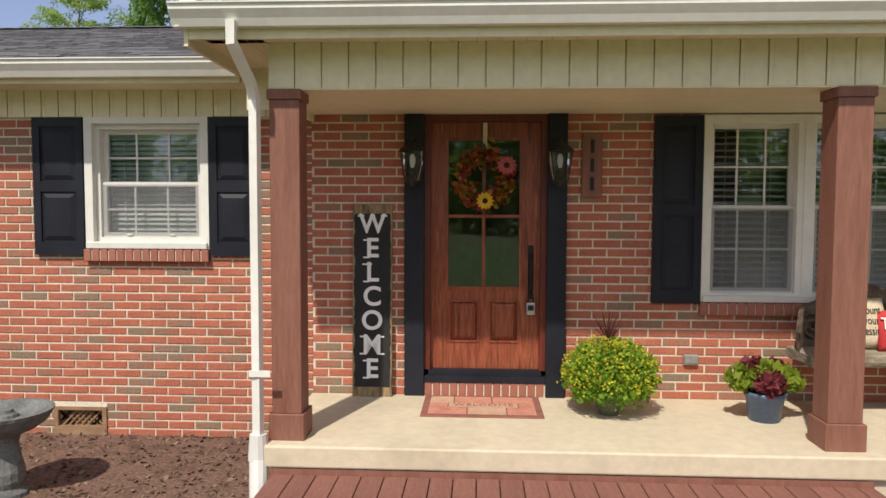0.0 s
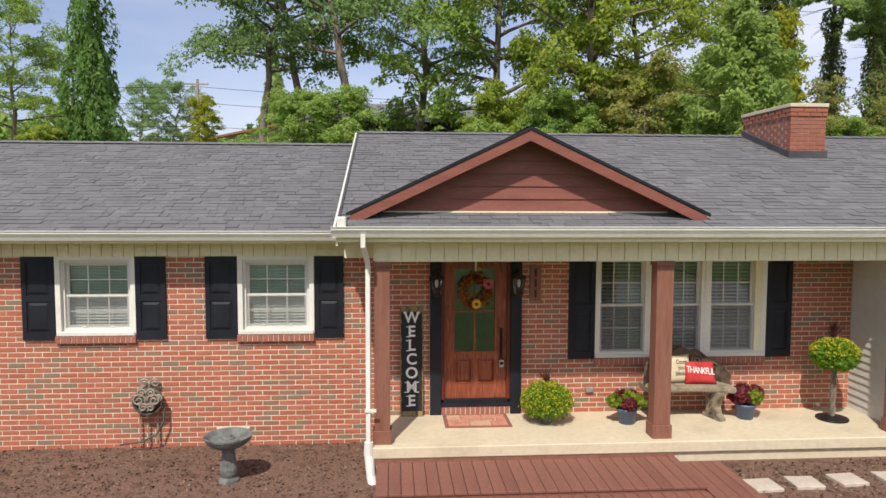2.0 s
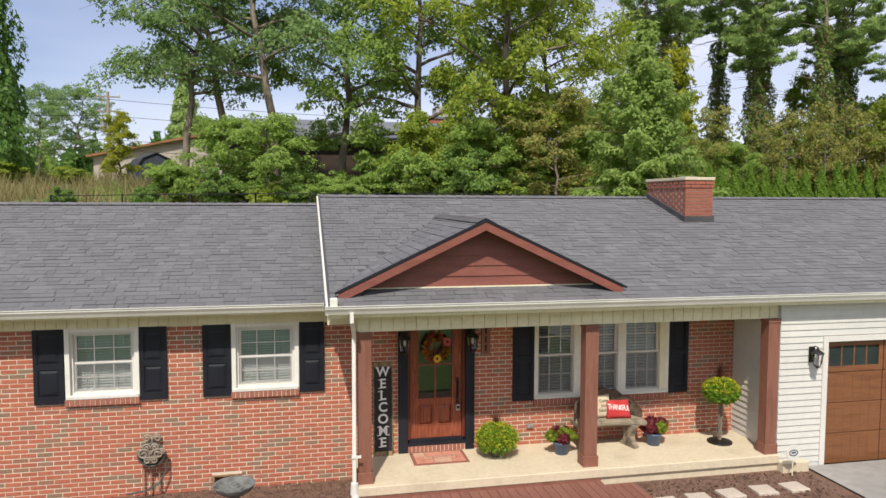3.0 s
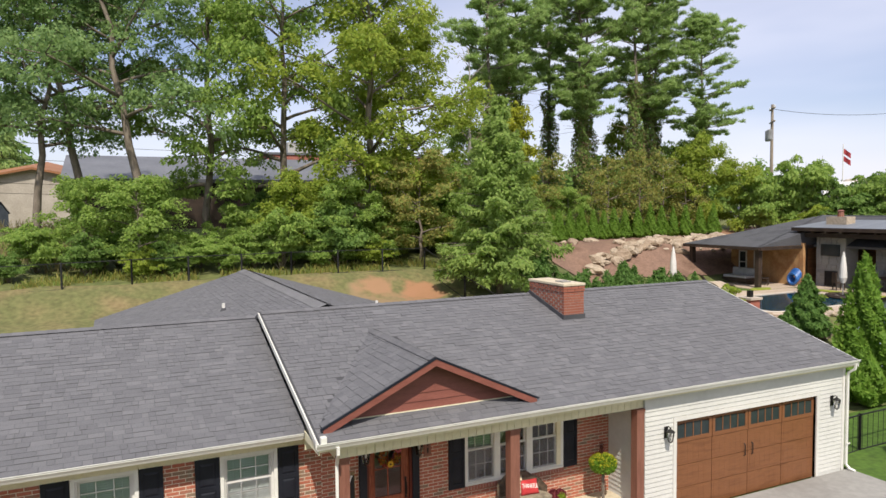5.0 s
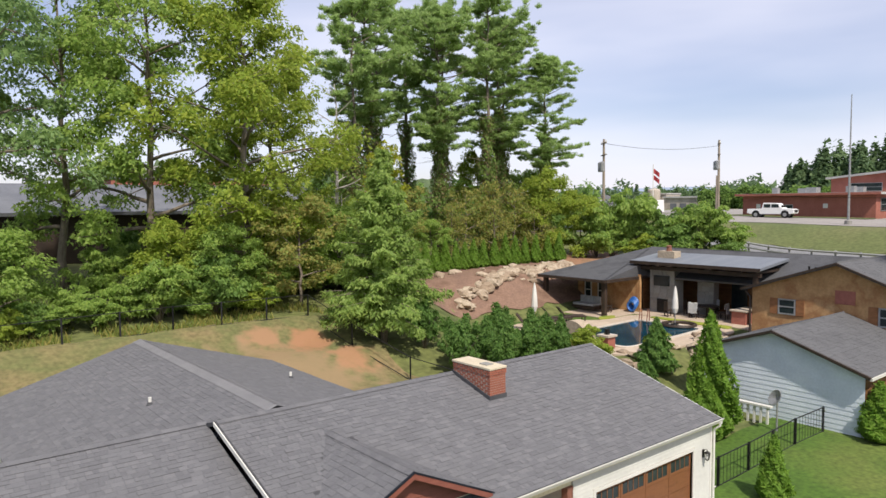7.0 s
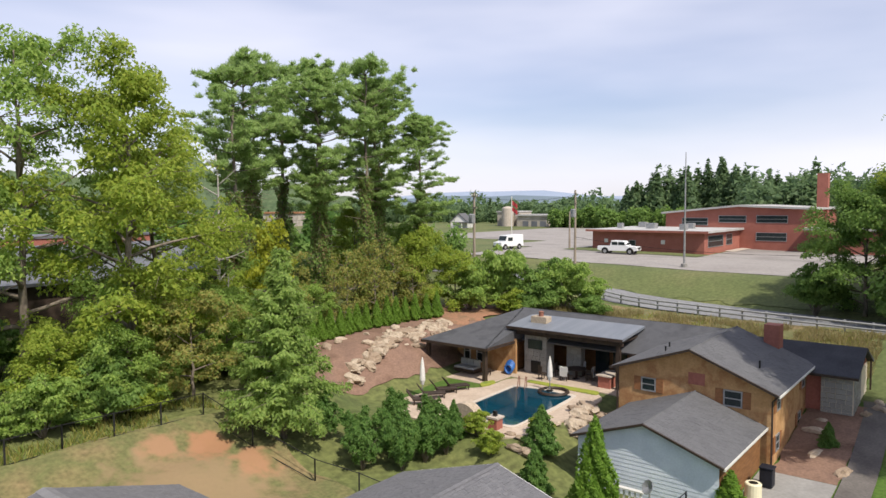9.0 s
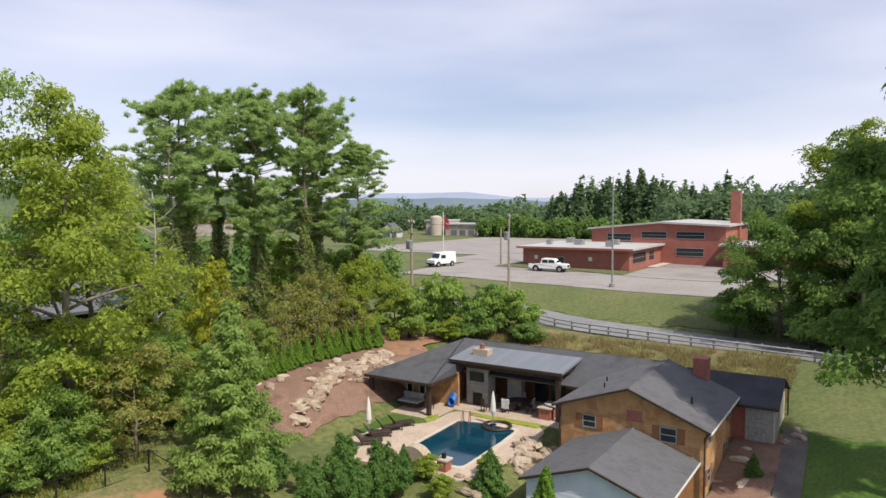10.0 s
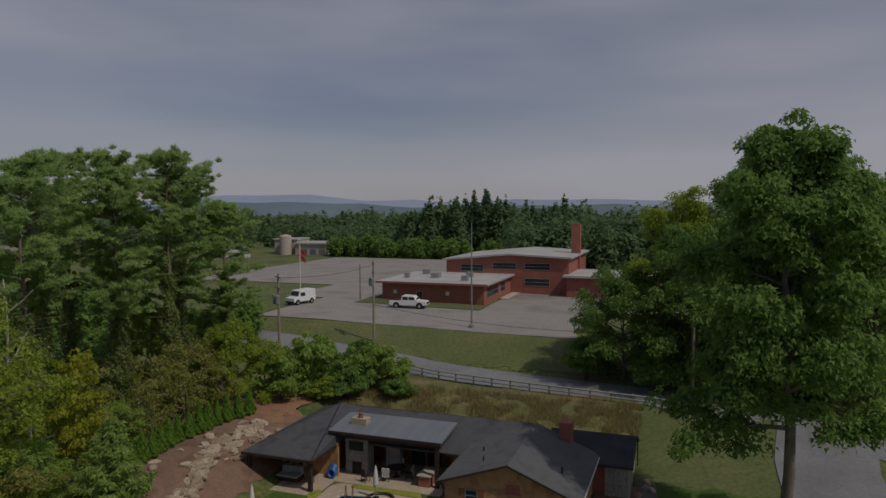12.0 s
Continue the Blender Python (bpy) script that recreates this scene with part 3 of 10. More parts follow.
def outside_gable(u, v):
    x, y = RX0 + u, RIGHT_EAVE[0] + v * (RIGHT_RIDGE[0] - RIGHT_EAVE[0]) / SLOPE_LEN
    z = roof_z(y)
    if y < -0.72:
        return True
    top = GABLE_APEX[1] - abs(x - GABLE_APEX[0]) * (GABLE_APEX[1] - GABLE_L[1]) / (GABLE_APEX[0] - GABLE_L[0])
    return top < z + 0.01


roof_plane([(RX0, *RIGHT_EAVE), (RX1, *RIGHT_EAVE), (RX1, *RIGHT_RIDGE), (RX0, *RIGHT_RIDGE)], outside_gable, 2, (0.0, 1.9, 0.2, 4.9))
roof_plane([(RX1, 8.40, 2.86), (RX0, 8.40, 2.86), (RX0, *RIGHT_RIDGE), (RX1, *RIGHT_RIDGE)], seed=3)
roof_plane([(-10.4, *LEFT_EAVE), (RX0 + 0.03, *LEFT_EAVE), (RX0 + 0.03, *LEFT_RIDGE), (-10.4, *LEFT_RIDGE)], seed=4)
roof_plane([(RX0, 8.76, 2.77), (-10.4, 8.76, 2.77), (-10.4, *LEFT_RIDGE), (RX0, *LEFT_RIDGE)], seed=5)
# rear wing
WING_RIDGE, WING_EAVE, WING_END = 4.43, 2.90, 14.7
roof_plane([(-5.35, WING_END, WING_EAVE), (-5.35, 3.6, WING_EAVE), (-0.2, 3.6, WING_RIDGE), (-0.2, WING_END, WING_RIDGE)], lambda u, v: u < 11.2 - 0.0 and WING_EAVE + v * 0.285 > 4.20 - abs((WING_END - u) - 4.15) * 0.31 - 0.03, seed=6)
roof_plane([(4.95, 3.6, WING_EAVE), (4.95, WING_END, WING_EAVE), (-0.2, WING_END, WING_RIDGE), (-0.2, 3.6, WING_RIDGE)], lambda u, v: WING_EAVE + v * 0.285 > 4.37 - abs((3.6 + u) - 3.5) * 0.308 - 0.03, seed=7)
# porch gable roof
GY0, GY1 = -1.13, 2.32
roof_plane([(GABLE_L[0], GY1, GABLE_L[1]), (GABLE_L[0], GY0, GABLE_L[1]), (GABLE_APEX[0], GY0, GABLE_APEX[1]), (GABLE_APEX[0], GY1, GABLE_APEX[1])],
           lambda u, v: GABLE_L[1] + v * 0.427 > roof_z(GY1 - u) - 0.02, seed=8)
roof_plane([(GABLE_R[0], GY0, GABLE_R[1]), (GABLE_R[0], GY1, GABLE_R[1]), (GABLE_APEX[0], GY1, GABLE_APEX[1]), (GABLE_APEX[0], GY0, GABLE_APEX[1])],
           lambda u, v: GABLE_R[1] + v * 0.420 > roof_z(GY0 + u) - 0.02, seed=9)


def ridge_cap(a, b, w=0.14, drop=0.045, mat=None):
    bm = bmesh.new()
    a, b = Vector(a), Vector(b)
    d = (b - a).normalized()
    s = Vector((-d.y, d.x, 0)).normalized()
    n = int((b - a).length / 0.2)
    for i in range(n):
        p, q = a + (b - a) * i / n, a + (b - a) * (i + 1.2) / n
        up = Vector((0, 0, 0.020))
        lo = Vector((0, 0, -drop + 0.012))
        vs = [bm.verts.new(v) for v in (p - s * w + lo + up * 0.4, p + up, p + s * w + lo + up * 0.4, q + s * w + lo, q + up * 0.5, q - s * w + lo)]
        bm.faces.new((vs[0], vs[1], vs[4], vs[5]))
        bm.faces.new((vs[1], vs[2], vs[3], vs[4]))
    tagged(part("ridge_cap", bm, mat or M_SHINGLE, house), kind="stuff")


ridge_cap((RX0, 3.50, 4.385), (RX1, 3.50, 4.385))
ridge_cap((-10.4, 4.15, 4.215), (RX0, 4.15, 4.215))
ridge_cap((-0.2, 3.5, WING_RIDGE + 0.012), (-0.2, WING_END, WING_RIDGE + 0.012), 0.27, 0.088, M_RIDGE)
ridge_cap((GABLE_APEX[0], GY0, GABLE_APEX[1] + 0.015), (GABLE_APEX[0], GY1, GABLE_APEX[1] + 0.015), 0.13, 0.06)


# eaves: gutters, fascia, soffits
def gutter_run(x0, x1, y, z, end0=True):
    """A K-style gutter with its back at y and its lip at z."""
    prof = [(0.0, -0.115), (-0.055, -0.115), (-0.075, -0.075), (-0.105, -0.03), (-0.105, -0.004), (-0.118, 0.0), (-0.118, 0.008), (-0.098, 0.008), (-0.098, -0.025), (-0.068, -0.07), (-0.05, -0.108), (-0.004, -0.108), (-0.004, 0.0), (0.0, 0.0)]
    bm = bmesh.new()
    a = [bm.verts.new((x0, y + p, z + q)) for p, q in prof]
    b = [bm.verts.new((x1, y + p, z + q)) for p, q in prof]
    for i in range(len(prof)):
        j = (i + 1) % len(prof)
        bm.faces.new((a[i], a[j], b[j], b[i]))
    bm.faces.new([bm.verts.new(v.co) for v in a[:9]])
    bm.faces.new([bm.verts.new(v.co) for v in reversed(b[:9])])
    part("gutter", bm, M_GUTTER, house, "white metal gutter")


gutter_run(RX0 - 0.05, RX1 + 0.03, -1.36, 2.87)
gutter_run(-10.4, RX0 - 0.03, -0.40, 2.78)
part("fascia", boxes((RX0 + 0.02, RX1, -1.355, -1.325, 2.70, 2.80)), M_CREAM, house)
part("fascia", boxes((-10.4, RX0 - 0.02, -0.395, -0.365, 2.63, 2.71)), M_CREAM, house)


def soffit_panel(x0, x1, y0, y1, z):
    bm = bmesh.new()
    x = x0
    while x < x1 - 0.01:
        e = min(x + 0.147, x1)
        box(bm, x + 0.0015, e - 0.0015, y0, y1, z, z + 0.012)
        x = e
    box(bm, x0, x1, y0, y1, z + 0.0125, z + 0.018)
    part("soffit", bm, M_CREAM, house, "grooved cream vinyl soffit")


soffit_panel(RX0 + 0.05, RX1 - 0.05, -1.33, -1.10, 2.735)
soffit_panel(-10.3, RX0, -0.37, 0.0, 2.645)
for i in range(4):
    part("ceiling_panel", boxes((-1.34, 5.24, -1.095 + 0.275 * i, -0.823 + 0.275 * i - (0.006 if i == 3 else 0), 2.455, 2.467)), M_CREAM, house, "long cream panel of the porch ceiling")


def frieze(x0, x1, y, z0, z1, pitch):
    bm = bmesh.new()
    x = x0
    while x < x1 - 0.01:
        e = min(x + pitch, x1)
        box(bm, x + 0.005, e - 0.005, y, y + 0.016, z0, z1)
        box(bm, x + 0.030, x + 0.034, y - 0.002, y - 0.0005, z0, z1)
        x = e
    box(bm, x0, x1, y + 0.0165, y + 0.03, z0 + 0.004, z1)
    part("frieze", bm, M_CREAM, house, "grooved cream frieze board")


frieze(-1.36, 5.24, -1.10, 2.465, 2.735, 0.165)
frieze(-10.0, -1.37, -0.028, 2.44, 2.645, 0.136)
soffit_panel(RX0 + 0.0, -1.365, -1.33, -0.03, 2.735)
part("fascia", boxes((RX0 - 0.005, RX0 + 0.018, -1.36, -0.40, 2.66, 2.80)), M_CREAM, house)
part("fascia", boxes((RX0 + 0.02, -1.36, -0.36, -0.335, 2.44, 2.735)), M_CREAM, house)
part("beam", boxes((-1.36, 5.24, -1.068, -0.90, 2.474, 2.73)), M_CREAM, house)
bm = boxes((-1.36, -1.33, -0.90, -0.03, 2.40, 2.73))
part("beam", bm, M_CREAM, house)


# rake trim where the two roofs step
def rake(pts, w, t, mat, name="rake_board"):
    a, b = Vector(pts[0]), Vector(pts[1])
    bm = bmesh.new()
    up = Vector((0, 0, 1))
    s = Vector((1, 0, 0)) if abs((b - a).x) < 0.01 else Vector((0, 1, 0))
    vs = [bm.verts.new(p + q + r) for r in (s * -t / 2, s * t / 2) for p, q in ((a, up * 0), (b, up * 0), (b, up * -w), (a, up * -w))]
    for f in ((0, 1, 2, 3), (7, 6, 5, 4), (0, 4, 5, 1), (1, 5, 6, 2), (2, 6, 7, 3), (3, 7, 4, 0)):
        bm.faces.new([vs[i] for i in f])
    part(name, bm, mat, house)


rake(((RX0 - 0.02, -1.42, 2.855), (RX0 - 0.02, 3.5, 4.372)), 0.10, 0.03, M_WHITE)
# thin dark strip along the right of the white rake
rake(((RX0 + 0.012, -1.40, 2.887), (RX0 + 0.012, 3.5, 4.404)), 0.05, 0.03, M_ROOFDECK, "step_strip")
rake(((RX1 + 0.02, -1.42, 2.855), (RX1 + 0.02, 3.5, 4.372)), 0.16, 0.03, M_WHITE)
rake(((RX1 + 0.02, 8.42, 2.855), (RX1 + 0.02, 3.5, 4.372)), 0.16, 0.03, M_WHITE)
rake(((-5.35, WING_END + 0.02, 2.89), (-0.2, WING_END + 0.02, 4.42)), 0.16, 0.03, M_WHITE)
rake(((4.95, WING_END + 0.02, 2.89), (-0.2, WING_END + 0.02, 4.42)), 0.16, 0.03, M_WHITE)


# porch gable: siding boards and rake boards
def porch_gable():
    slope = (GABLE_APEX[1] - GABLE_L[1]) / (GABLE_APEX[0] - GABLE_L[0])
    y = -0.86
    z = roof_z(y) - 0.02
    h = 0.155
    part("gable_backing", prism(bmesh.new(), [(GABLE_L[0] + 0.12, z), (GABLE_R[0] - 0.12, z), (GABLE_APEX[0], GABLE_APEX[1] - 0.06)], y + 0.03, y + 0.06), M_GABLE, house)
    gable = part("gable_trim", boxes((-1.25, 2.2, y - 0.03, y, z + 0.01, z + 0.035)), M_CREAM, house)
    z += 0.03
    while z < GABLE_APEX[1] - 0.10:
        top = min(z + h, GABLE_APEX[1] - 0.07)
        w0 = (GABLE_APEX[1] - 0.05 - z) / slope
        w1 = max(0.01, (GABLE_APEX[1] - 0.05 - top) / slope)
        bm = bmesh.new()
        prof = [(GABLE_APEX[0] - w0, z), (GABLE_APEX[0] + w0, z), (GABLE_APEX[0] + w1, top), (GABLE_APEX[0] - w1, top)]
        a = [bm.verts.new((x, y - (0.022 if i < 2 else 0.006), q)) for i, (x, q) in enumerate(prof)]
        b = [bm.verts.new((x, y + 0.028, q)) for x, q in prof]
        bm.faces.new(a)
        bm.faces.new(list(reversed(b)))
        for i in range(4):
            bm.faces.new((a[(i + 1) % 4], a[i], b[i], b[(i + 1) % 4]))
        part("board", bm, M_GABLE, house)
        z = top - 0.004
    for x, zz in (GABLE_L, GABLE_R):
        a, b = Vector((x, 0, zz - 0.085)), Vector((GABLE_APEX[0], 0, GABLE_APEX[1] - 0.085))
        bm = bmesh.new()
        d = 0.085
        prism(bm, [(a.x, a.z + 0.062), (b.x, b.z + 0.066), (b.x, b.z + 0.03 - d), (a.x + (0.13 if x < 0 else -0.13), a.z + 0.0), (a.x, a.z + 0.0)], GY0 - 0.022, GY0 + 0.02)
        part("rake_board", bm, M_GABLE, house, "red painted rake board")
        bm = bmesh.new()
        prism(bm, [(a.x, a.z + 0.03), (b.x, b.z + 0.03), (b.x, b.z + 0.015), (a.x, a.z + 0.015)], GY0 + 0.04, y)
        part("rake_soffit", bm, M_GABLE, house)
        bm = bmesh.new()
        s = 0.045 if x < 0 else -0.045
        prism(bm, [(a.x - s, a.z + 0.088), (b.x, b.z + 0.108), (b.x, b.z + 0.070), (a.x - s, a.z + 0.052)], GY0 - 0.034, GY0 + 0.012)
        part("drip_edge", bm, M_SHUTTER, house)


porch_gable()
for px, py, pz in ((-1.97, 7.63, 3.89), (3.22, 9.57, 3.40)):
    pipe = part("vent_pipe", tube(bmesh.new(), [(px, py, pz - 0.15), (px, py, pz + 0.22)], 0.045, 10), M_WHITE, house, "white plastic roof vent pipe")
    part("collar", lathe(bmesh.new(), [(0.11, 0.0), (0.07, 0.05), (0.05, 0.09)], 12, (px, py, pz)), M_ROOFDECK, pipe)
part("gutter_end", bevelled(boxes((RX0 + 0.015, RX0 + 0.115, -1.47, -1.37, 2.865, 2.985)), 0.01, 1), M_GUTTER, house, "white gutter end box at the roof step")


# chimney
def chimney():
    x0, x1, y0, y1, top = 5.36, 5.96, 1.90, 3.46, 4.72
    bm = boxes((x0 + 0.006, x1 - 0.006, y0 + 0.006, y1 - 0.006, 3.5, top))
    ch = part("chimney", bm, M_MORTAR_OLD, house, "red brick chimney with a concrete cap")
    bm = bmesh.new()
    rng = random.Random(11)
    z, r = 3.55, 0
    while z < top - 0.01:
        out = 0.018 if z > top - 0.16 else 0.0
        off = (r % 2) * 0.107
        for face in range(4):
            ln = x1 - x0 if face in (0, 2) else y1 - y0
            u = -off
            while u < ln - 0.02:
                a, b = max(u, 0), min(u + 0.203, ln)
                u += BRICK_L
                if b - a < 0.03:
                    continue
                d = out + rng.uniform(0, 0.003)
                if face == 0:
                    box(bm, x0 + a - (out if a == 0 else 0), x0 + b + (out if b == ln else 0), y0 - d, y0 + 0.05, z, z + BRICK_H)
                elif face == 2:
                    box(bm, x0 + a, x0 + b, y1 - 0.05, y1 + d, z, z + BRICK_H)
                elif face == 1:
                    box(bm, x1 - 0.05, x1 + d, y0 + a + 0.052, min(y0 + b, y1 - 0.052) if b == ln else y0 + b, z, z + BRICK_H)
                else:
                    box(bm, x0 - d, x0 + 0.05, y0 + a + 0.052, min(y0 + b, y1 - 0.052) if b == ln else y0 + b, z, z + BRICK_H)
        z += COURSE
        r += 1
    tagged(part("bricks", bm, M_CHIMNEYBRICK, ch), kind="stuff")
    part("cap", bevelled(boxes((x0 - 0.03, x1 + 0.03, y0 - 0.03, y1 + 0.03, top - 0.01, top + 0.05))), M_SLAB, ch, "weathered concrete cap")
    part("flue", boxes((x0 + 0.17, x1 - 0.17, y0 + 0.3, y0 + 0.62, top + 0.05, top + 0.075)), M_CONCRETE, ch)
    bm = bmesh.new()
    zf = roof_z(y0)
    box(bm, x0 - 0.025, x1 + 0.025, y0 - 0.03, y0 - 0.004, zf - 0.06, zf + 0.12)
    for xx in (x0 - 0.03, x1 + 0.005):
        vs = [bm.verts.new((xx + dx, y, roof_z(y) + dz)) for dx in (0, 0.025) for y, dz in ((y0 - 0.02, -0.05), (y1, -0.05), (y1, 0.12), (y0 - 0.02, 0.12))]
        for f in ((0, 1, 2, 3), (7, 6, 5, 4), (0, 4, 5, 1), (1, 5, 6, 2), (2, 6, 7, 3), (3, 7, 4, 0)):
            bm.faces.new([vs[i] for i in f])
    part("flashing", bm, M_ROOFDECK, ch, "dark metal flashing")


chimney()


# garage block: lap siding
def lap_siding(x0, x1, z0, z1, holes, y, face, parent):
    z, h = z0, 0.102
    while z < z1 - 0.01:
        t = min(z + h, z1)
        spans = [(x0, x1)]
        for a, b, c, d in holes:
            if c < (z + t) / 2 < d:
                spans = [s for p, q in spans for s in ((p, min(q, a)), (max(p, b), q)) if s[1] - s[0] > 0.01]
        for p, q in spans:
            if face == "front":
                vs = [(p, y - 0.020, z), (q, y - 0.020, z), (q, y - 0.004, t), (p, y - 0.004, t), (p, y, z), (q, y, z)]
            else:
                vs = [(y - 0.020, q, z), (y - 0.020, p, z), (y - 0.004, p, t), (y - 0.004, q, t), (y, q, z), (y, p, z)]
                if face == "east":
                    vs = [(2 * y - v[0], v[1], v[2]) for v in vs]
            bm = bmesh.new()
            v = [bm.verts.new(k) for k in vs]
            bm.faces.new((v[0], v[1], v[2], v[3]))
            bm.faces.new((v[4], v[5], v[1], v[0]))
            part("lap_board", bm, M_SIDING, parent)
        z = t


GY = -1.15
GAR_HOLE = (6.10, 10.56, -0.2, 2.06)
bm = bmesh.new()
for a, b, c, d in wall_rects(5.24, 11.55, GROUND_Z, 2.74, [GAR_HOLE]):
    box(bm, a, b, GY, GY + 0.14, c, d)
box(bm, 5.24, 5.38, GY + 0.14, 8.0, GROUND_Z, 2.74)
box(bm, 11.41, 11.55, GY + 0.14, 8.0, GROUND_Z, 2.74)
gable_end = bm
prism(gable_end, [(-1.15, 2.74), (8.0, 2.74), (3.5, 4.28)], 11.41, 11.53, Matrix(((0, 1, 0, 0), (1, 0, 0, 0), (0, 0, 1, 0), (0, 0, 0, 1))))
bmesh.ops.remove_doubles(bm, verts=bm.verts, dist=0.0005)
garage_wall = part("wall", bm, M_SIDING, house, "white vinyl lap siding of the garage")
lap_siding(5.24, 11.55, 0.02, 2.735, [(6.02, 10.64, -1, 2.14)], GY, "front", garage_wall)
lap_siding(GY, 0.0, 0.30, 2.46, [], 5.24, "side", garage_wall)
lap_siding(GY, 8.0, 0.02, 2.74, [], 11.55, "east", garage_wall)
part("corner_post", boxes((11.50, 11.59, GY - 0.03, GY + 0.08, 0.0, 2.735)), M_WHITE, house)


def garage_door():
    x0, x1, top = 6.10, 10.56, 2.06
    door = thing("garage_door", "wood-look sectional garage door with arched windows, closed", "garage door")
    part("leaf", boxes((x0, x1, GY + 0.09, GY + 0.12, 0.03, top)), M_GARAGE, door)
    part("door_frame", boxes((x0 - 0.09, x0, GY - 0.035, GY + 0.13, 0.03, top), (x1, x1 + 0.09, GY - 0.035, GY + 0.13, 0.03, top), (x0 - 0.09, x1 + 0.09, GY - 0.035, GY + 0.13, top, top + 0.09)), M_WHITE, house)
    n, rows = 4, 4
    h = (top - 0.05) / rows
    w = (x1 - x0) / n
    for r in range(rows):
        for c in range(n):
            a, b = x0 + c * w, x0 + (c + 1) * w
            z0, z1 = 0.04 + r * h, 0.04 + (r + 1) * h - 0.012
            bm = bmesh.new()
            if r == rows - 1:
                for d in wall_rects(a + 0.01, b - 0.01, z0, z1, [(a + 0.09, b - 0.09, z0 + 0.09, z1 - 0.07)]):
                    box(bm, d[0], d[1], GY + 0.05, GY + 0.085, d[2], d[3])
                part("panel", bm, M_GARAGE, door)
                pane = bmesh.new()
                pts = [(a + 0.09, z0 + 0.09), (b - 0.09, z0 + 0.09)]
                for i in range(9):
                    t = 1 - i / 8
                    pts.append((a + 0.09 + (b - a - 0.18) * t, z1 - 0.12 + 0.05 * math.sin(math.pi * t)))
                prism(pane, pts, GY + 0.062, GY + 0.068)
                part("pane", pane, M_GLASS_DARK, door)
                for i in range(1, 4):
                    xx = a + 0.09 + (b - a - 0.18) * i / 4
                    part("glazing_bar", boxes((xx - 0.012, xx + 0.012, GY + 0.052, GY + 0.06, z0 + 0.09, z1 - 0.07)), M_GARAGE, door)
            else:
                box(bm, a + 0.008, b - 0.008, GY + 0.06, GY + 0.085, z0, z1)
                panel = part("panel", bm, M_GARAGE, door)
                for k in range(6):
                    p = a + 0.07 + k * (w - 0.14) / 6
                    part("plank", boxes((p + 0.0015, p + (w - 0.14) / 6 - 0.0015, GY + 0.056, GY + 0.0595, z0 + 0.05, z1 - 0.05)), M_GARAGE, panel)
    for xx in ((x0 + x1) / 2 - 0.12, (x0 + x1) / 2 + 0.12):
        part("handle", tube(bmesh.new(), [(xx, GY + 0.05, 0.95), (xx, GY + 0.01, 0.98), (xx, GY + 0.01, 1.2), (xx, GY + 0.05, 1.23)], 0.012, 6), M_BLACK, door, "black iron handle")


M_GLASS_DARK = material("dark glass", [(0.02, 0.03, 0.032), (0.04, 0.05, 0.05)], scale=2, rough=0.12, bump=0, specular=0.3)
garage_door()


# ---- windows, shutters and the front door ----
def sash(x0, x1, z0, z1, y, parent, cols=3, rows=2, bar=0.016, frame_w=0.035):
    bm = bmesh.new()
    for a, b, c, d in ((x0, x1, z0, z0 + frame_w), (x0, x1, z1 - frame_w, z1), (x0, x0 + frame_w, z0 + frame_w, z1 - frame_w), (x1 - frame_w, x1, z0 + frame_w, z1 - frame_w)):
        box(bm, a, b, y, y + 0.035, c, d)
    ob = part("sash", bm, M_WHITE, parent)
    for i in range(1, cols):
        x = x0 + (x1 - x0) * i / cols
        part("glazing_bar", boxes((x - bar / 2, x + bar / 2, y + 0.008, y + 0.014, z0 + frame_w, z1 - frame_w)), M_WHITE, ob)
    for i in range(1, rows):
        z = z0 + (z1 - z0) * i / rows
        part("glazing_bar", boxes((x0 + frame_w, x1 - frame_w, y + 0.006, y + 0.0075, z - bar / 2, z + bar / 2)), M_WHITE, ob)
    pane = part("pane", boxes((x0 + frame_w, x1 - frame_w, y + 0.018, y + 0.022, z0 + frame_w, z1 - frame_w)), M_GLASS, ob)
    pane.visible_shadow = False


def blind(x0, x1, z0, z1, y, parent, tilt=0.35, step=0.048):
    bm = bmesh.new()
    z = z0 + 0.02
    while z < z1 - 0.05:
        c, s = math.cos(tilt) * 0.019, math.sin(tilt) * 0.019
        vs = [bm.verts.new(p) for p in ((x0, y - c, z - s), (x1, y - c, z - s), (x1, y + c, z + s), (x0, y + c, z + s), (x0, y - c, z - s + 0.006), (x1, y - c, z - s + 0.006), (x1, y + c, z + s + 0.006), (x0, y + c, z + s + 0.006))]
        for f in ((3, 2, 1, 0), (4, 5, 6, 7), (0, 1, 5, 4), (1, 2, 6, 5), (2, 3, 7, 6), (3, 0, 4, 7)):
            bm.faces.new([vs[i] for i in f])
        z += step
    box(bm, x0, x1, y - 0.03, y + 0.03, z1 - 0.045, z1)
    for x in (x0 + 0.12, x1 - 0.12):
        box(bm, x - 0.004, x + 0.004, y - 0.026, y - 0.024, z0 + 0.02, z1 - 0.04)
    tagged(part("blind", bm, M_BLIND, parent, "white slatted blind"), kind="stuff")


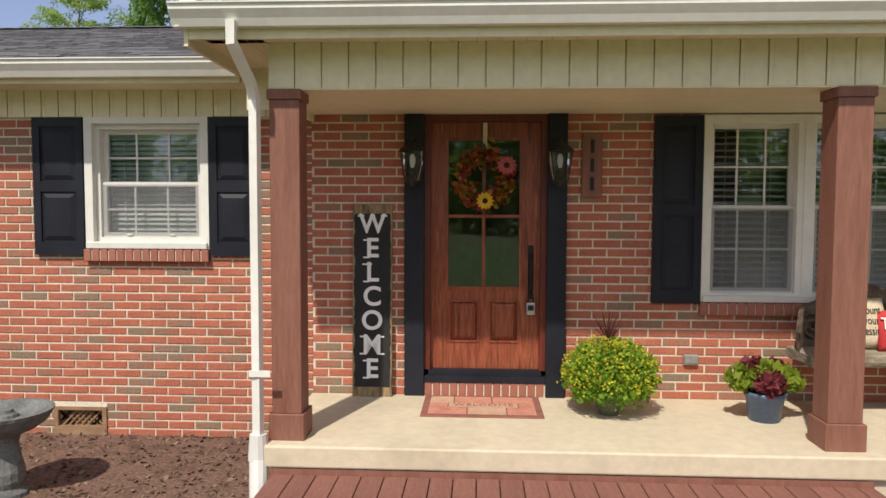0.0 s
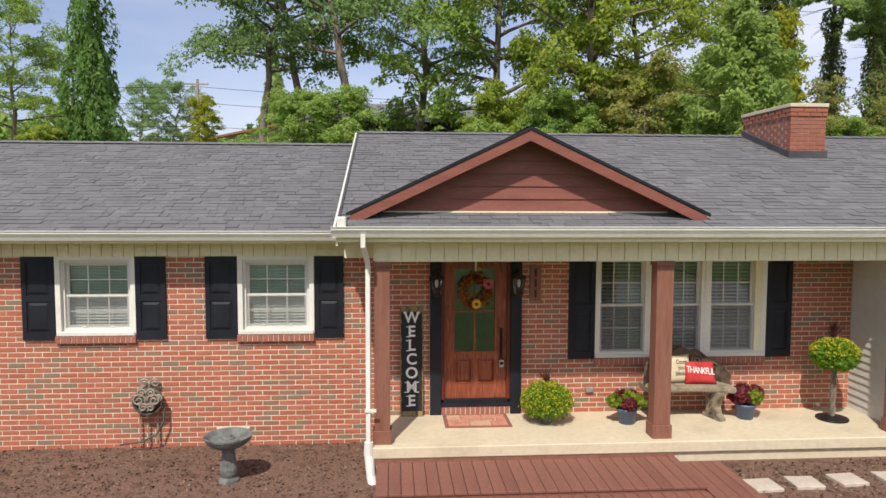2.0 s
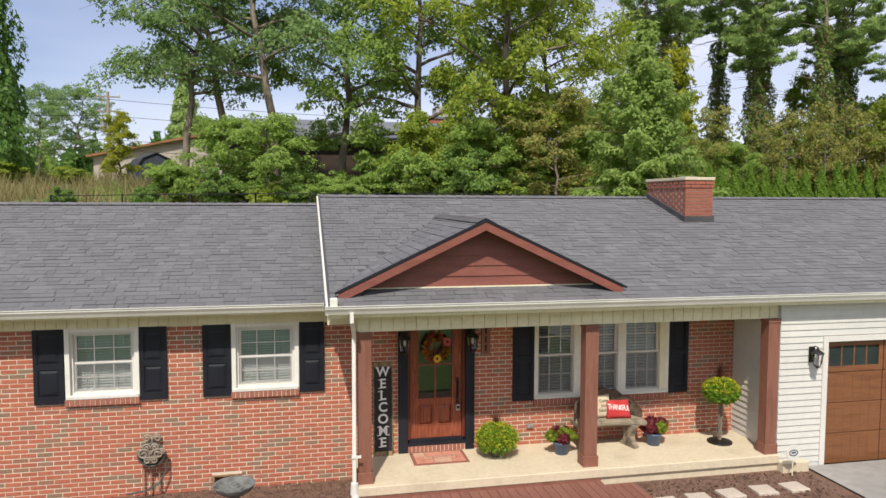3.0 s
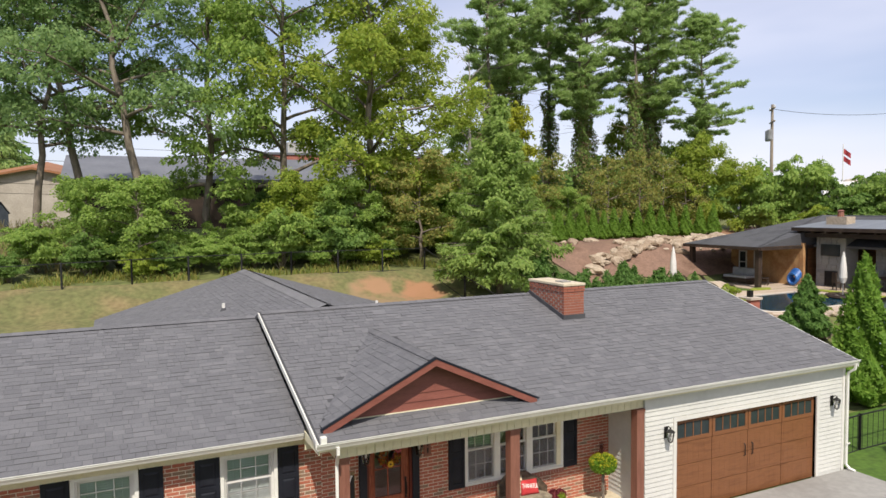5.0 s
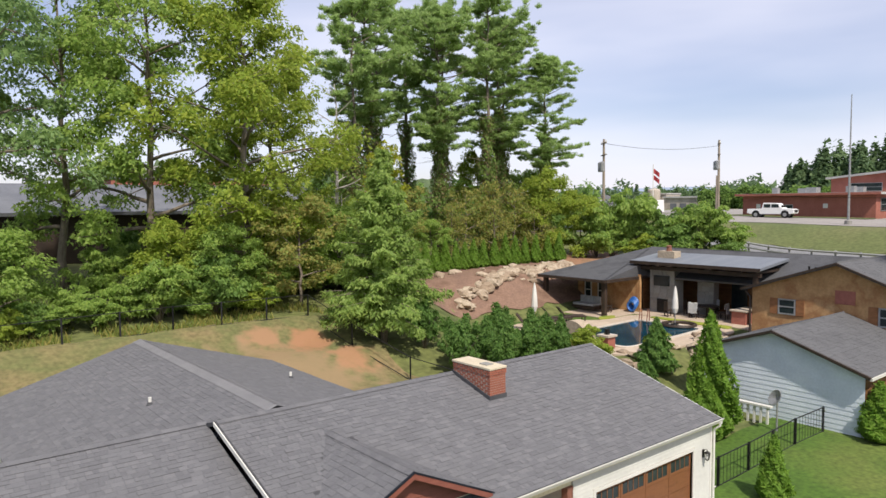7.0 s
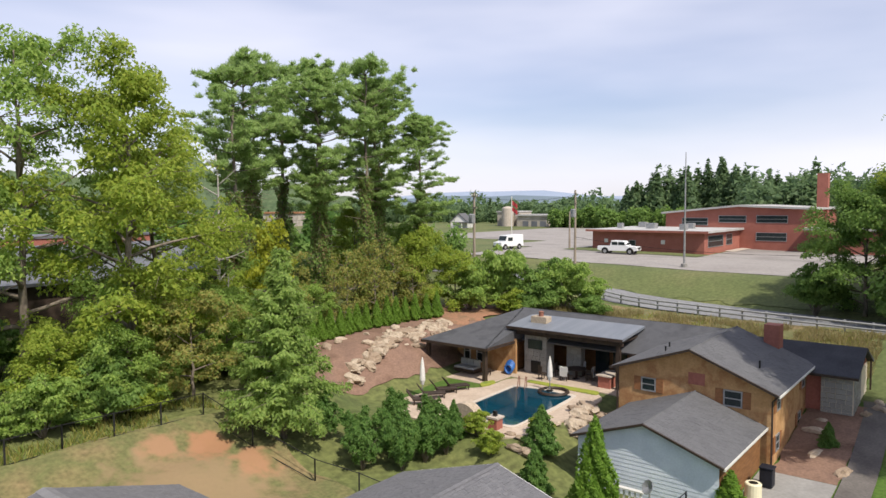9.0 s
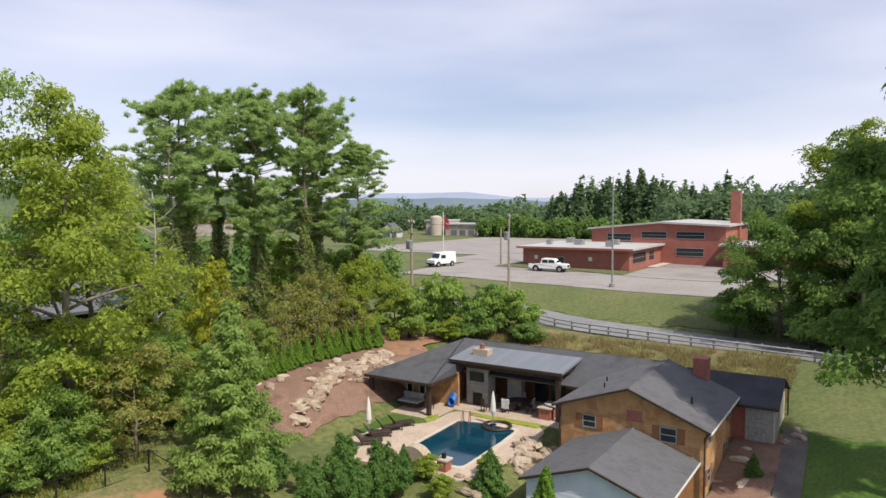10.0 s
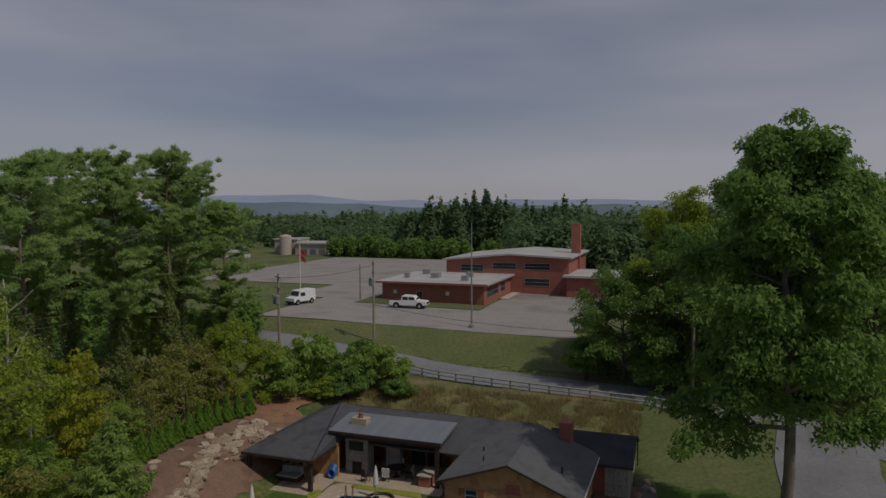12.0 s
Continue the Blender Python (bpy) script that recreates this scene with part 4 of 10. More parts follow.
def casing(x0, x1, z0, z1, parent, w_side, w_top, w_low, mulls=()):
    """The trim round a window, 25 mm before the wall."""
    y0, y1 = -0.030, 0.10
    bm = boxes((x0, x0 + w_side, y0, y1, z0, z1), (x1 - w_side, x1, y0, y1, z0, z1), (x0 + w_side, x1 - w_side, y0, y1, z1 - w_top, z1), (x0 + w_side, x1 - w_side, y0, y1, z0, z0 + w_low))
    for a, b in mulls:
        box(bm, a, b, y0, y1, z0 + w_low, z1 - w_top)
    for a, b in mulls:
        box(bm, (a + b) / 2 - 0.02, (a + b) / 2 + 0.02, y0 - 0.008, y0, z0 + w_low, z1 - w_top)
    part("window_frame", bm, M_GUTTER, parent, "off-white window frame")
    part("window_sill", bevelled(boxes((x0 + 0.01, x1 - 0.01, -0.055, -0.031, z0, z0 + 0.05)), 0.005, 1), M_WHITE, parent)


def small_window(x0, x1):
    z0, z1 = 1.42, 2.44
    win = part("window", boxes((x0 + 0.06, x1 - 0.06, 0.19, 0.215, z0 + 0.02, z0 + 0.05)), M_WHITE, house, "double-hung window with grilles and a white blind")
    casing(x0, x1, z0, z1, win, 0.062, 0.05, 0.055)
    a, b, c, d = x0 + 0.062, x1 - 0.062, z0 + 0.055, z1 - 0.05
    part("inner_frame", boxes((a, a + 0.036, 0.022, 0.14, c, d), (b - 0.036, b, 0.022, 0.14, c, d), (a + 0.036, b - 0.036, 0.022, 0.14, d - 0.04, d), (a + 0.036, b - 0.036, 0.022, 0.14, c, c + 0.035)), M_WHITE, win)
    a, b, c, d = a + 0.036, b - 0.036, c + 0.035, d - 0.04
    mid = c + (d - c) * 0.49
    sash(a, b, mid - 0.01, d, 0.085, win)
    sash(a, b, c, mid + 0.02, 0.048, win)
    part("insect_screen", boxes((a + 0.01, b - 0.01, 0.040, 0.043, c + 0.01, mid)), M_SCREEN, win)
    for k in (0.28, 0.72):
        part("sash_lift", bevelled(boxes((a + (b - a) * k - 0.02, a + (b - a) * k + 0.02, 0.030, 0.047, c + 0.012, c + 0.024)), 0.003, 1), M_WHITE, win)
    blind(a + 0.02, b - 0.02, c, d, 0.16, win, 0.75, 0.040)


for xa, xb in SMALL_WINDOWS:
    small_window(xa, xb)


def triple_window():
    x0, x1, z0, z1 = 1.59, 3.98, 1.05, 2.44
    win = part("window", boxes((x0 + 0.06, x1 - 0.06, 0.15, 0.18, z0 + 0.02, z0 + 0.05)), M_WHITE, house, "triple double-hung window with grilles and white blinds")
    lights = [(1.655, 2.275), (2.405, 3.055), (3.195, 3.815)]
    casing(x0, x1, z0, z1, win, 0.065, 0.06, 0.07, [(2.275, 2.405), (3.055, 3.195)])
    part("window_frame", boxes((3.815, 3.9155, -0.026, 0.10, z0 + 0.07, z1 - 0.06)), M_CREAM, win)
    for a, b in lights:
        c, d = z0 + 0.07, z1 - 0.06
        mid = c + (d - c) * 0.5
        sash(a, b, mid - 0.01, d, 0.045, win)
        sash(a, b, c, mid + 0.02, 0.008, win)
        part("insect_screen", boxes((a + 0.01, b - 0.01, 0.002, 0.005, c + 0.01, mid)), M_SCREEN, win)
        blind(a + 0.02, b - 0.02, c, d, 0.14, win, 0.4, 0.050)


triple_window()


def shutter(x0, x1, z0, z1):
    ob = part("shutter", boxes((x0, x1, -0.022, 0.006, z0, z1)), M_SHUTTER, house, "navy-black raised-panel shutter")
    w = 0.058
    mid = z0 + (z1 - z0) * 0.50
    bm = boxes((x0, x0 + w, -0.036, -0.0225, z0, z1), (x1 - w, x1, -0.036, -0.0225, z0, z1))
    for a, b in ((z0, z0 + 0.10), (mid - 0.04, mid + 0.04), (z1 - 0.07, z1)):
        box(bm, x0 + w, x1 - w, -0.036, -0.0225, a, b)
    part("shutter_frame", bm, M_SHUTTER, ob)
    for a, b in ((z0 + 0.10, mid - 0.04), (mid + 0.04, z1 - 0.07)):
        bm = bmesh.new()
        p, q, r, s = x0 + w + 0.012, x1 - w - 0.012, a + 0.012, b - 0.012
        low = [bm.verts.new((x, -0.0225, z)) for x, z in ((p, r), (q, r), (q, s), (p, s))]
        i = 0.035
        top = [bm.verts.new((x, -0.036, z)) for x, z in ((p + i, r + i), (q - i, r + i), (q - i, s - i), (p + i, s - i))]
        bm.faces.new(top)
        for k in range(4):
            bm.faces.new((low[k], low[(k + 1) % 4], top[(k + 1) % 4], top[k]))
        part("raised_panel", bm, M_SHUTTER, ob)


for xa, xb, za in ((-5.83, -5.43, 1.37), (-4.42, -4.05, 1.37), (-3.55, -3.15, 1.37), (-2.15, -1.78, 1.37), (1.23, 1.585, 1.035), (3.99, 4.34, 1.035)):
    shutter(xa, xb, za, 2.436)


def front_door():
    for a, b in ((-0.64, -0.49), (0.44, 0.585)):
        part("door_trim", bevelled(boxes((a, b, -0.045, 0.05, SLAB_Z, 2.452)), 0.004, 1), M_SHUTTER, house, "dark painted board beside the door")
    part("door_frame", boxes((-0.49, -0.445, -0.005, 0.16, 0.50, 2.452), (0.395, 0.44, -0.005, 0.16, 0.50, 2.452), (-0.445, 0.395, -0.005, 0.16, 2.40, 2.452)), M_DOOR2, house, "dark red-stained door frame")
    part("threshold", boxes((-0.49, 0.44, -0.03, 0.15, 0.405, 0.455), (-0.46, 0.41, 0.0, 0.15, 0.455, 0.50)), M_SHUTTER, house, "dark metal threshold")
    y = 0.055
    x0, x1, z0, z1 = -0.445, 0.395, 0.50, 2.40
    gx0, gx1, gz0, gz1 = -0.31, 0.235, 1.14, 2.26
    pans = [(-0.29, -0.085, 0.72, 1.02), (0.02, 0.225, 0.72, 1.02)]
    bm = bmesh.new()
    for a, b, c, d in wall_rects(x0, x1, z0, z1, [(gx0, gx1, gz0, gz1), *pans]):
        box(bm, a, b, y, y + 0.045, c, d)
    bmesh.ops.remove_doubles(bm, verts=bm.verts, dist=0.0005)
    door = part("door", bm, M_DOOR, house, "stained wooden front door with a glazed upper half, closed")
    for a, b, c, d in pans:
        bm = bmesh.new()
        low = [bm.verts.new((x, y + 0.022, z)) for x, z in ((a, c), (b, c), (b, d), (a, d))]
        i = 0.035
        top = [bm.verts.new((x, y + 0.004, z)) for x, z in ((a + i, c + i), (b - i, c + i), (b - i, d - i), (a + i, d - i))]
        bm.faces.new(top)
        for k in range(4):
            bm.faces.new((low[k], low[(k + 1) % 4], top[(k + 1) % 4], top[k]))
        part("raised_panel", bm, M_DOOR, door)
        m = 0.014
        part("moulding", boxes((a - m, b + m, y - 0.008, y - 0.0002, c - m, c), (a - m, b + m, y - 0.008, y - 0.0002, d, d + m), (a - m, a, y - 0.008, y - 0.0002, c, d), (b, b + m, y - 0.008, y - 0.0002, c, d)), M_DOOR, door)
    a, b, c, d = gx0, gx1, gz0, gz1
    m = 0.022
    part("moulding", boxes((a - m, b + m, y - 0.012, y - 0.0002, c - m, c), (a - m, b + m, y - 0.012, y - 0.0002, d, d + m), (a - m, a, y - 0.012, y - 0.0002, c, d), (b, b + m, y - 0.012, y - 0.0002, c, d)), M_DOOR, door)
    xm, zm = (a + b) / 2, c + (d - c) * 0.485
    part("glazing_bar", boxes((xm - 0.012, xm + 0.012, y + 0.004, y + 0.030, c, d)), M_DOOR, door)
    part("glazing_bar", boxes((a, b, y + 0.002, y + 0.032, zm - 0.012, zm + 0.012)), M_DOOR, door)
    part("pane", boxes((a, b, y + 0.016, y + 0.021, c, d)), M_GLASS, door)
    part("door_handle", bevelled(boxes((0.305, 0.345, y - 0.014, y, 1.05, 1.46)), 0.006, 1), M_BLACK, door, "long black handle plate")
    part("grip", tube(bmesh.new(), [(0.325, y - 0.014, 1.10), (0.325, y - 0.055, 1.13), (0.325, y - 0.06, 1.25), (0.325, y - 0.055, 1.36), (0.325, y - 0.014, 1.39)], 0.011, 8), M_BLACK, door)
    return y


DOOR_Y = front_door()
lockbox = thing("lockbox", "grey metal key lockbox hanging from the door handle", "lockbox")
M_STEEL = material("brushed steel", [(0.38, 0.38, 0.38), (0.5, 0.5, 0.5)], scale=20, rough=0.4, metal=0.7, bump=0.05)
part("body", bevelled(boxes((0.292, 0.358, -0.005, 0.040, 0.93, 1.025)), 0.008), M_STEEL, lockbox)
part("shackle", tube(bmesh.new(), [(0.305, 0.018, 1.02), (0.305, 0.018, 1.06), (0.325, 0.016, 1.075), (0.345, 0.018, 1.06), (0.345, 0.018, 1.02)], 0.006, 6), M_BLACK, lockbox)
part("keypad", boxes((0.303, 0.347, -0.009, -0.0052, 0.965, 1.005)), M_BLACK, lockbox)

# brick step under the threshold: headers on edge
step = part("door_step", boxes((-0.49, 0.44, -0.018, 0.20, SLAB_Z, 0.398)), M_MORTAR, house)


# ---- porch ----
slab = thing("porch_slab", "cream painted concrete porch slab", "porch slab", kind="structure")
part("slab_top", bevelled(boxes((-1.37, 5.235, -1.23, 0.008, 0.165, SLAB_Z)), 0.012), M_SLAB, slab)
part("slab_base", boxes((-1.33, 5.235, -1.19, -0.002, -0.15, 0.164)), M_SLAB, slab)
part("slab_base", boxes((5.236, 5.70, -1.33, -1.172, -0.10, 0.19)), M_SLAB, slab, "short concrete kerb at the garage corner")


def porch_column(x0, x1, y0, y1):
    col = thing("porch_column", "square red-brown stained timber porch column with boxed base", "column", "porch columns")
    part("base", bevelled(boxes((x0 - 0.018, x1 + 0.018, y0 - 0.018, y1 + 0.018, SLAB_Z, 0.465)), 0.004, 1), M_STAIN, col)
    part("shaft", bevelled(boxes((x0, x1, y0, y1, 0.465, 2.395)), 0.004, 1), M_STAIN, col)
    part("cap", bevelled(boxes((x0 - 0.012, x1 + 0.012, y0 - 0.012, y1 + 0.012, 2.395, 2.455)), 0.004, 1), M_STAIN, col)


porch_column(-1.35, -1.165, -1.115, -0.93)
porch_column(2.01, 2.215, -1.115, -0.92)
porch_column(5.03, 5.225, -1.165, -0.97)


def downspout(x, y, z_top, pts, lower):
    ds = thing("downspout", "white downspout strapped beside the porch", "downspout", "downspouts")
    bm = bmesh.new()
    tube(bm, pts, 0.036, 4)
    part("pipe", bm, M_GUTTER, ds)
    if lower:
        part("elbow", tube(bmesh.new(), [(x, y, 0.36), (x, y - 0.005, 0.20)], [0.052, 0.062], 12), M_WHITE, ds)
        part("drain_pipe", tube(bmesh.new(), [(x, y - 0.005, 0.22), (x + 0.03, y - 0.10, -0.02), (x + 0.06, y - 0.2, -0.1)], 0.055, 12), M_WHITE, ds, "thick white drain pipe")
    part("strap", boxes((x - 0.042, x + 0.09, y - 0.04, y - 0.034, 0.72, 0.76)), M_GUTTER, ds)


downspout(-1.415, -1.19, 2.75, [(-1.46, -1.44, 2.78), (-1.46, -1.44, 2.66), (-1.42, -1.24, 2.47), (-1.415, -1.19, 2.38), (-1.415, -1.19, 1.2), (-1.415, -1.19, 0.34)], True)
downspout(11.62, -1.22, 2.75, [(11.62, -1.42, 2.78), (11.62, -1.40, 2.64), (11.62, -1.24, 2.52), (11.62, -1.22, 2.4), (11.62, -1.22, 0.22), (11.64, -1.30, 0.12), (11.66, -1.44, 0.09)], False)

# deck: two levels of boards
deck = thing("deck", "red-brown stained timber deck before the porch", "deck", kind="structure")
part("fascia", boxes((-1.30, 2.21, -2.115, -2.085, -0.02, 0.098)), M_STAIN, deck)
part("fascia", boxes((2.19, 2.22, -2.08, -1.235, -0.02, 0.098)), M_STAIN, deck)
part("fascia", boxes((-1.33, 2.23, -1.2325, -1.2305, 0.10, 0.162)), M_STAIN, deck)
part("fascia", boxes((-1.30, 2.74, -2.78, -2.75, -0.12, 0.045)), M_STAIN, deck)
part("joist_frame", boxes((-1.25, 2.15, -2.05, -1.24, -0.10, 0.09)), M_STAIN, deck)
part("joist_frame", boxes((-1.25, 2.68, -2.72, -1.26, -0.14, 0.035)), M_STAIN, deck)


def boards(x0, x1, y0, y1, z, w=0.138):
    me = None
    x = x0
    while x < x1 - 0.05:
        b = min(w, x1 - x)
        if me is None or b < w:
            bm = bevelled(boxes((0, b - 0.006, y0, y1, z - 0.028, z)), 0.003, 1)
            ob = part("board", bm, M_DECK, deck)
            me = ob.data
        else:
            ob = new("board", me)
            ob.parent = deck
        ob.location = (x, 0, 0)
        x += w


boards(-1.32, 2.23, -2.13, -1.235, 0.128)
boards(-1.32, 2.23, -2.80, -2.13, 0.075)
boards(2.24, 2.76, -2.80, -1.28, 0.075)


# ---- things on the porch ----
M_IRON = material("aged black iron", [(0.018, 0.018, 0.018), (0.04, 0.037, 0.033)], scale=9, rough=0.5, metal=0.5, bump=0.2)
M_LAMPGLASS = glass_material("clear lantern glass", (0.95, 0.95, 0.95))


def wall_lantern(x, y, z, s=1.0, label="black iron wall lantern with clear glass"):
    ob = thing("wall_lantern", label, "wall lamp", "wall lanterns", (x, y, z))
    part("back_plate", bevelled(boxes((-0.045 * s, 0.045 * s, -0.02, 0.0, -0.10 * s, 0.12 * s)), 0.006, 1), M_IRON, ob)
    part("arm", tube(bmesh.new(), [(0, -0.02, 0.07 * s), (0, -0.07 * s, 0.14 * s), (0, -0.11 * s, 0.13 * s), (0, -0.12 * s, 0.09 * s)], 0.008, 6), M_IRON, ob)
    part("roof", lathe(bmesh.new(), [(0.085 * s, 0.045 * s), (0.075 * s, 0.06 * s), (0.035 * s, 0.09 * s), (0.012 * s, 0.105 * s), (0.016 * s, 0.12 * s), (0.004 * s, 0.135 * s)], 12, (0, -0.12 * s, 0)), M_IRON, ob)
    part("glass", lathe(bmesh.new(), [(0.042 * s, -0.12 * s), (0.062 * s, -0.03 * s), (0.068 * s, 0.044 * s)], 8, (0, -0.12 * s, 0)), M_LAMPGLASS, ob)
    part("base", lathe(bmesh.new(), [(0.012 * s, -0.16 * s), (0.03 * s, -0.14 * s), (0.05 * s, -0.121 * s)], 10, (0, -0.12 * s, 0)), M_IRON, ob)
    for k in range(6):
        a = k * math.pi / 3
        part("cage_bar", tube(bmesh.new(), [(0.046 * s * math.cos(a), -0.12 * s + 0.046 * s * math.sin(a), -0.125 * s), (0.074 * s * math.cos(a), -0.12 * s + 0.074 * s * math.sin(a), 0.048 * s)], 0.004, 4), M_IRON, ob)
    part("bulb", lathe(bmesh.new(), [(0.012, -0.06), (0.022, -0.02), (0.02, 0.02), (0.01, 0.04)], 8, (0, -0.12 * s, 0)), M_WHITE, ob)


wall_lantern(-0.565, -0.045, 2.10, 1.25)
wall_lantern(0.512, -0.045, 2.10, 1.25)
wall_lantern(5.80, GY - 0.02, 1.86, 1.15, "black iron wall lantern on the white garage siding")
wall_lantern(11.10, GY - 0.02, 1.86, 1.15, "black iron wall lantern on the white garage siding")


# welcome board
M_SIGNBLACK = material("worn black board paint", [(0.012, 0.012, 0.013), (0.022, 0.021, 0.02)], scale=6, rough=0.7, bump=0.2)
M_RAWWOOD = material("weathered bare wood", [(0.20, 0.13, 0.06), (0.32, 0.23, 0.12), (0.10, 0.07, 0.04)], scale=7, rough=0.85, bump=0.3, stretch=(3, 3, 0.6))
M_LETTER = material("pale grey letter paint", [(0.74, 0.73, 0.72), (0.84, 0.83, 0.82)], scale=12, rough=0.7, bump=0.1)
sign = thing("welcome_sign", "tall black wooden porch sign with pale letters, worn edges", "sign", at=(-0.885, -0.035, SLAB_Z))
sign.matrix_basis = pose(-0.885, -0.075, SLAB_Z, -2.2, 0, 0)
part("board", bevelled(boxes((-0.152, 0.152, -0.012, 0.012, 0.0, 1.47)), 0.003, 1), M_RAWWOOD, sign, "weathered wood showing at the ends and edges")
bm = bmesh.new()
rng = random.Random(5)
left, right = [], []
for i in range(41):
    z = 0.075 + (1.40 - 0.075) * i / 40
    left.append((-0.140 + rng.uniform(-0.004, 0.010), z))
    right.append((0.142 - rng.uniform(-0.002, 0.006), z))
prism(bm, left + list(reversed(right)), -0.0145, -0.0122)
part("painted_face", bm, M_SIGNBLACK, sign)
for i, ch in enumerate("WELCOME"):
    z = 1.318 - i * 0.1845
    ob = writing("letter", ch, 0.205, M_LETTER, sign, pose(0, -0.0165, z, 90, 0, 0), 0.0012, 1.0, 0.0045)
    ob.scale = (0.92 if ch in "WM" else 0.98, 1, 1)
    bars = {"W": [(-0.088, 0.066, 0.05), (0.088, 0.066, 0.05), (0.0, 0.066, 0.04)], "E": [(-0.045, 0.066, 0.05), (-0.045, -0.066, 0.05)], "L": [(-0.04, 0.066, 0.075), (-0.045, -0.066, 0.05)],
            "M": [(-0.068, 0.066, 0.05), (0.068, 0.066, 0.05), (-0.068, -0.066, 0.055), (0.068, -0.066, 0.055)]}.get(ch, [])
    for x, dz, w in bars:
        part("serif", boxes((x - w / 2, x + w / 2, -0.0172, -0.0150, z + dz - 0.006, z + dz + 0.006)), M_LETTER, sign)

# wreath on the door
wreath = thing("wreath", "autumn leaf and flower wreath hanging on the door", "wreath", at=(-0.035, DOOR_Y - 0.04, 1.97))
nrng = np.random.default_rng(21)
bm = bmesh.new()
ring_pts = [(0.17 * math.cos(2 * math.pi * i / 24), 0, 0.17 * math.sin(2 * math.pi * i / 24)) for i in range(25)]
tube(bm, ring_pts, 0.025, 6)
part("vine_ring", bm, M_BARK, wreath)
M_WR = [leaf_material("rust leaves", [(0.38, 0.10, 0.02), (0.52, 0.17, 0.03), (0.32, 0.07, 0.02)]), leaf_material("olive leaves", [(0.13, 0.13, 0.02), (0.22, 0.19, 0.03)]),
        leaf_material("rose leaves", [(0.30, 0.05, 0.06), (0.42, 0.10, 0.09)]), leaf_material("ochre leaves", [(0.58, 0.30, 0.05), (0.62, 0.38, 0.09)])]
for k, (m_one, n) in enumerate(zip(M_WR, (170, 90, 90, 110))):
    a = nrng.uniform(0, 2 * math.pi, n)
    if k == 1:
        a = nrng.choice([1.75, 2.4, 4.0, 5.3, 5.8], n) + nrng.normal(0, 0.22, n)
    r = 0.175 + nrng.normal(0, 0.035, n)
    p = np.stack([r * np.cos(a), -0.03 - nrng.random(n) * 0.05, r * np.sin(a)], 1)
    tagged(leaf_part("leaf_spray", p, 0.045, m_one, wreath, nrng, 0, 1.5), kind="stuff")


def daisy(x, z, r, petal, centre, parent, n=13):
    bm = bmesh.new()
    for i in range(n):
        a = 2 * math.pi * i / n
        c, s = math.cos(a), math.sin(a)
        w = r * 0.22
        vs = [bm.verts.new(v) for v in ((x + 0.2 * r * c, -0.095, z + 0.2 * r * s), (x + 0.65 * r * c - w * s, -0.100, z + 0.65 * r * s + w * c), (x + r * c, -0.090, z + r * s), (x + 0.65 * r * c + w * s, -0.100, z + 0.65 * r * s - w * c))]
        bm.faces.new(vs)
    part("flower", bm, petal, parent)
    part("flower_centre", lathe(bmesh.new(), [(r * 0.3, 0), (r * 0.22, 0.012), (0.003, 0.016)], 10, (0, 0, 0), 0, pose(x, -0.094, z, 90, 0, 0)), centre, parent)


M_PETAL = material("yellow petals", [(0.62, 0.36, 0.02), (0.70, 0.45, 0.03)], scale=30, rough=0.6, bump=0)
M_PINK = material("rose petals", [(0.36, 0.06, 0.08), (0.46, 0.11, 0.11)], scale=30, rough=0.6, bump=0)
M_DARKSEED = material("dark seed head", [(0.03, 0.012, 0.008), (0.05, 0.02, 0.012)], scale=60, rough=0.9, bump=0.4)
daisy(0.005, -0.17, 0.07, M_PETAL, M_DARKSEED, wreath)
daisy(0.165, 0.095, 0.078, M_PINK, M_DARKSEED, wreath)
M_RIBBON = material("cream ribbon", [(0.50, 0.44, 0.30), (0.58, 0.52, 0.38)], scale=9, rough=0.7, bump=0.1)
part("ribbon", boxes((-0.012, 0.02, -0.015, -0.010, 0.22, 0.42)), M_RIBBON, wreath)

# house number plaque, digits drawn as bars
plaque = thing("number_plaque", "red-stained wooden number plaque on the brick wall", "plaque", at=(0.77, -0.004, 2.07))
part("board", bevelled(boxes((-0.075, 0.075, -0.022, 0.0, -0.24, 0.24)), 0.004, 1), M_STAIN, plaque)
for dz in (0.14, 0.0, -0.14):
    part("numeral_bar", boxes((-0.014, 0.014, -0.028, -0.0222, dz - 0.05, dz + 0.05)), M_BLACK, plaque, "black bar")

# doormat
M_MAT = material("red patterned mat", [(0.442, 0.172, 0.117), (0.572, 0.265, 0.187), (0.494, 0.203, 0.140)], scale=5, rough=0.95, bump=0.5, bump_scale=150)
M_MATPALE = material("pale mat block", [(0.506, 0.310, 0.207), (0.575, 0.368, 0.253)], scale=9, rough=0.95, bump=0.5, bump_scale=150)
M_MATDARK = material("dark mat border", [(0.208, 0.078, 0.058), (0.286, 0.117, 0.085)], scale=9, rough=0.95, bump=0.4)
doormat = thing("doormat", "red brick-patterned doormat with a welcome panel", "doormat", at=(-0.045, -0.315, SLAB_Z))
part("mat_base", bevelled(boxes((-0.43, 0.43, -0.27, 0.27, 0.0, 0.010)), 0.004, 1), M_MATDARK, doormat)
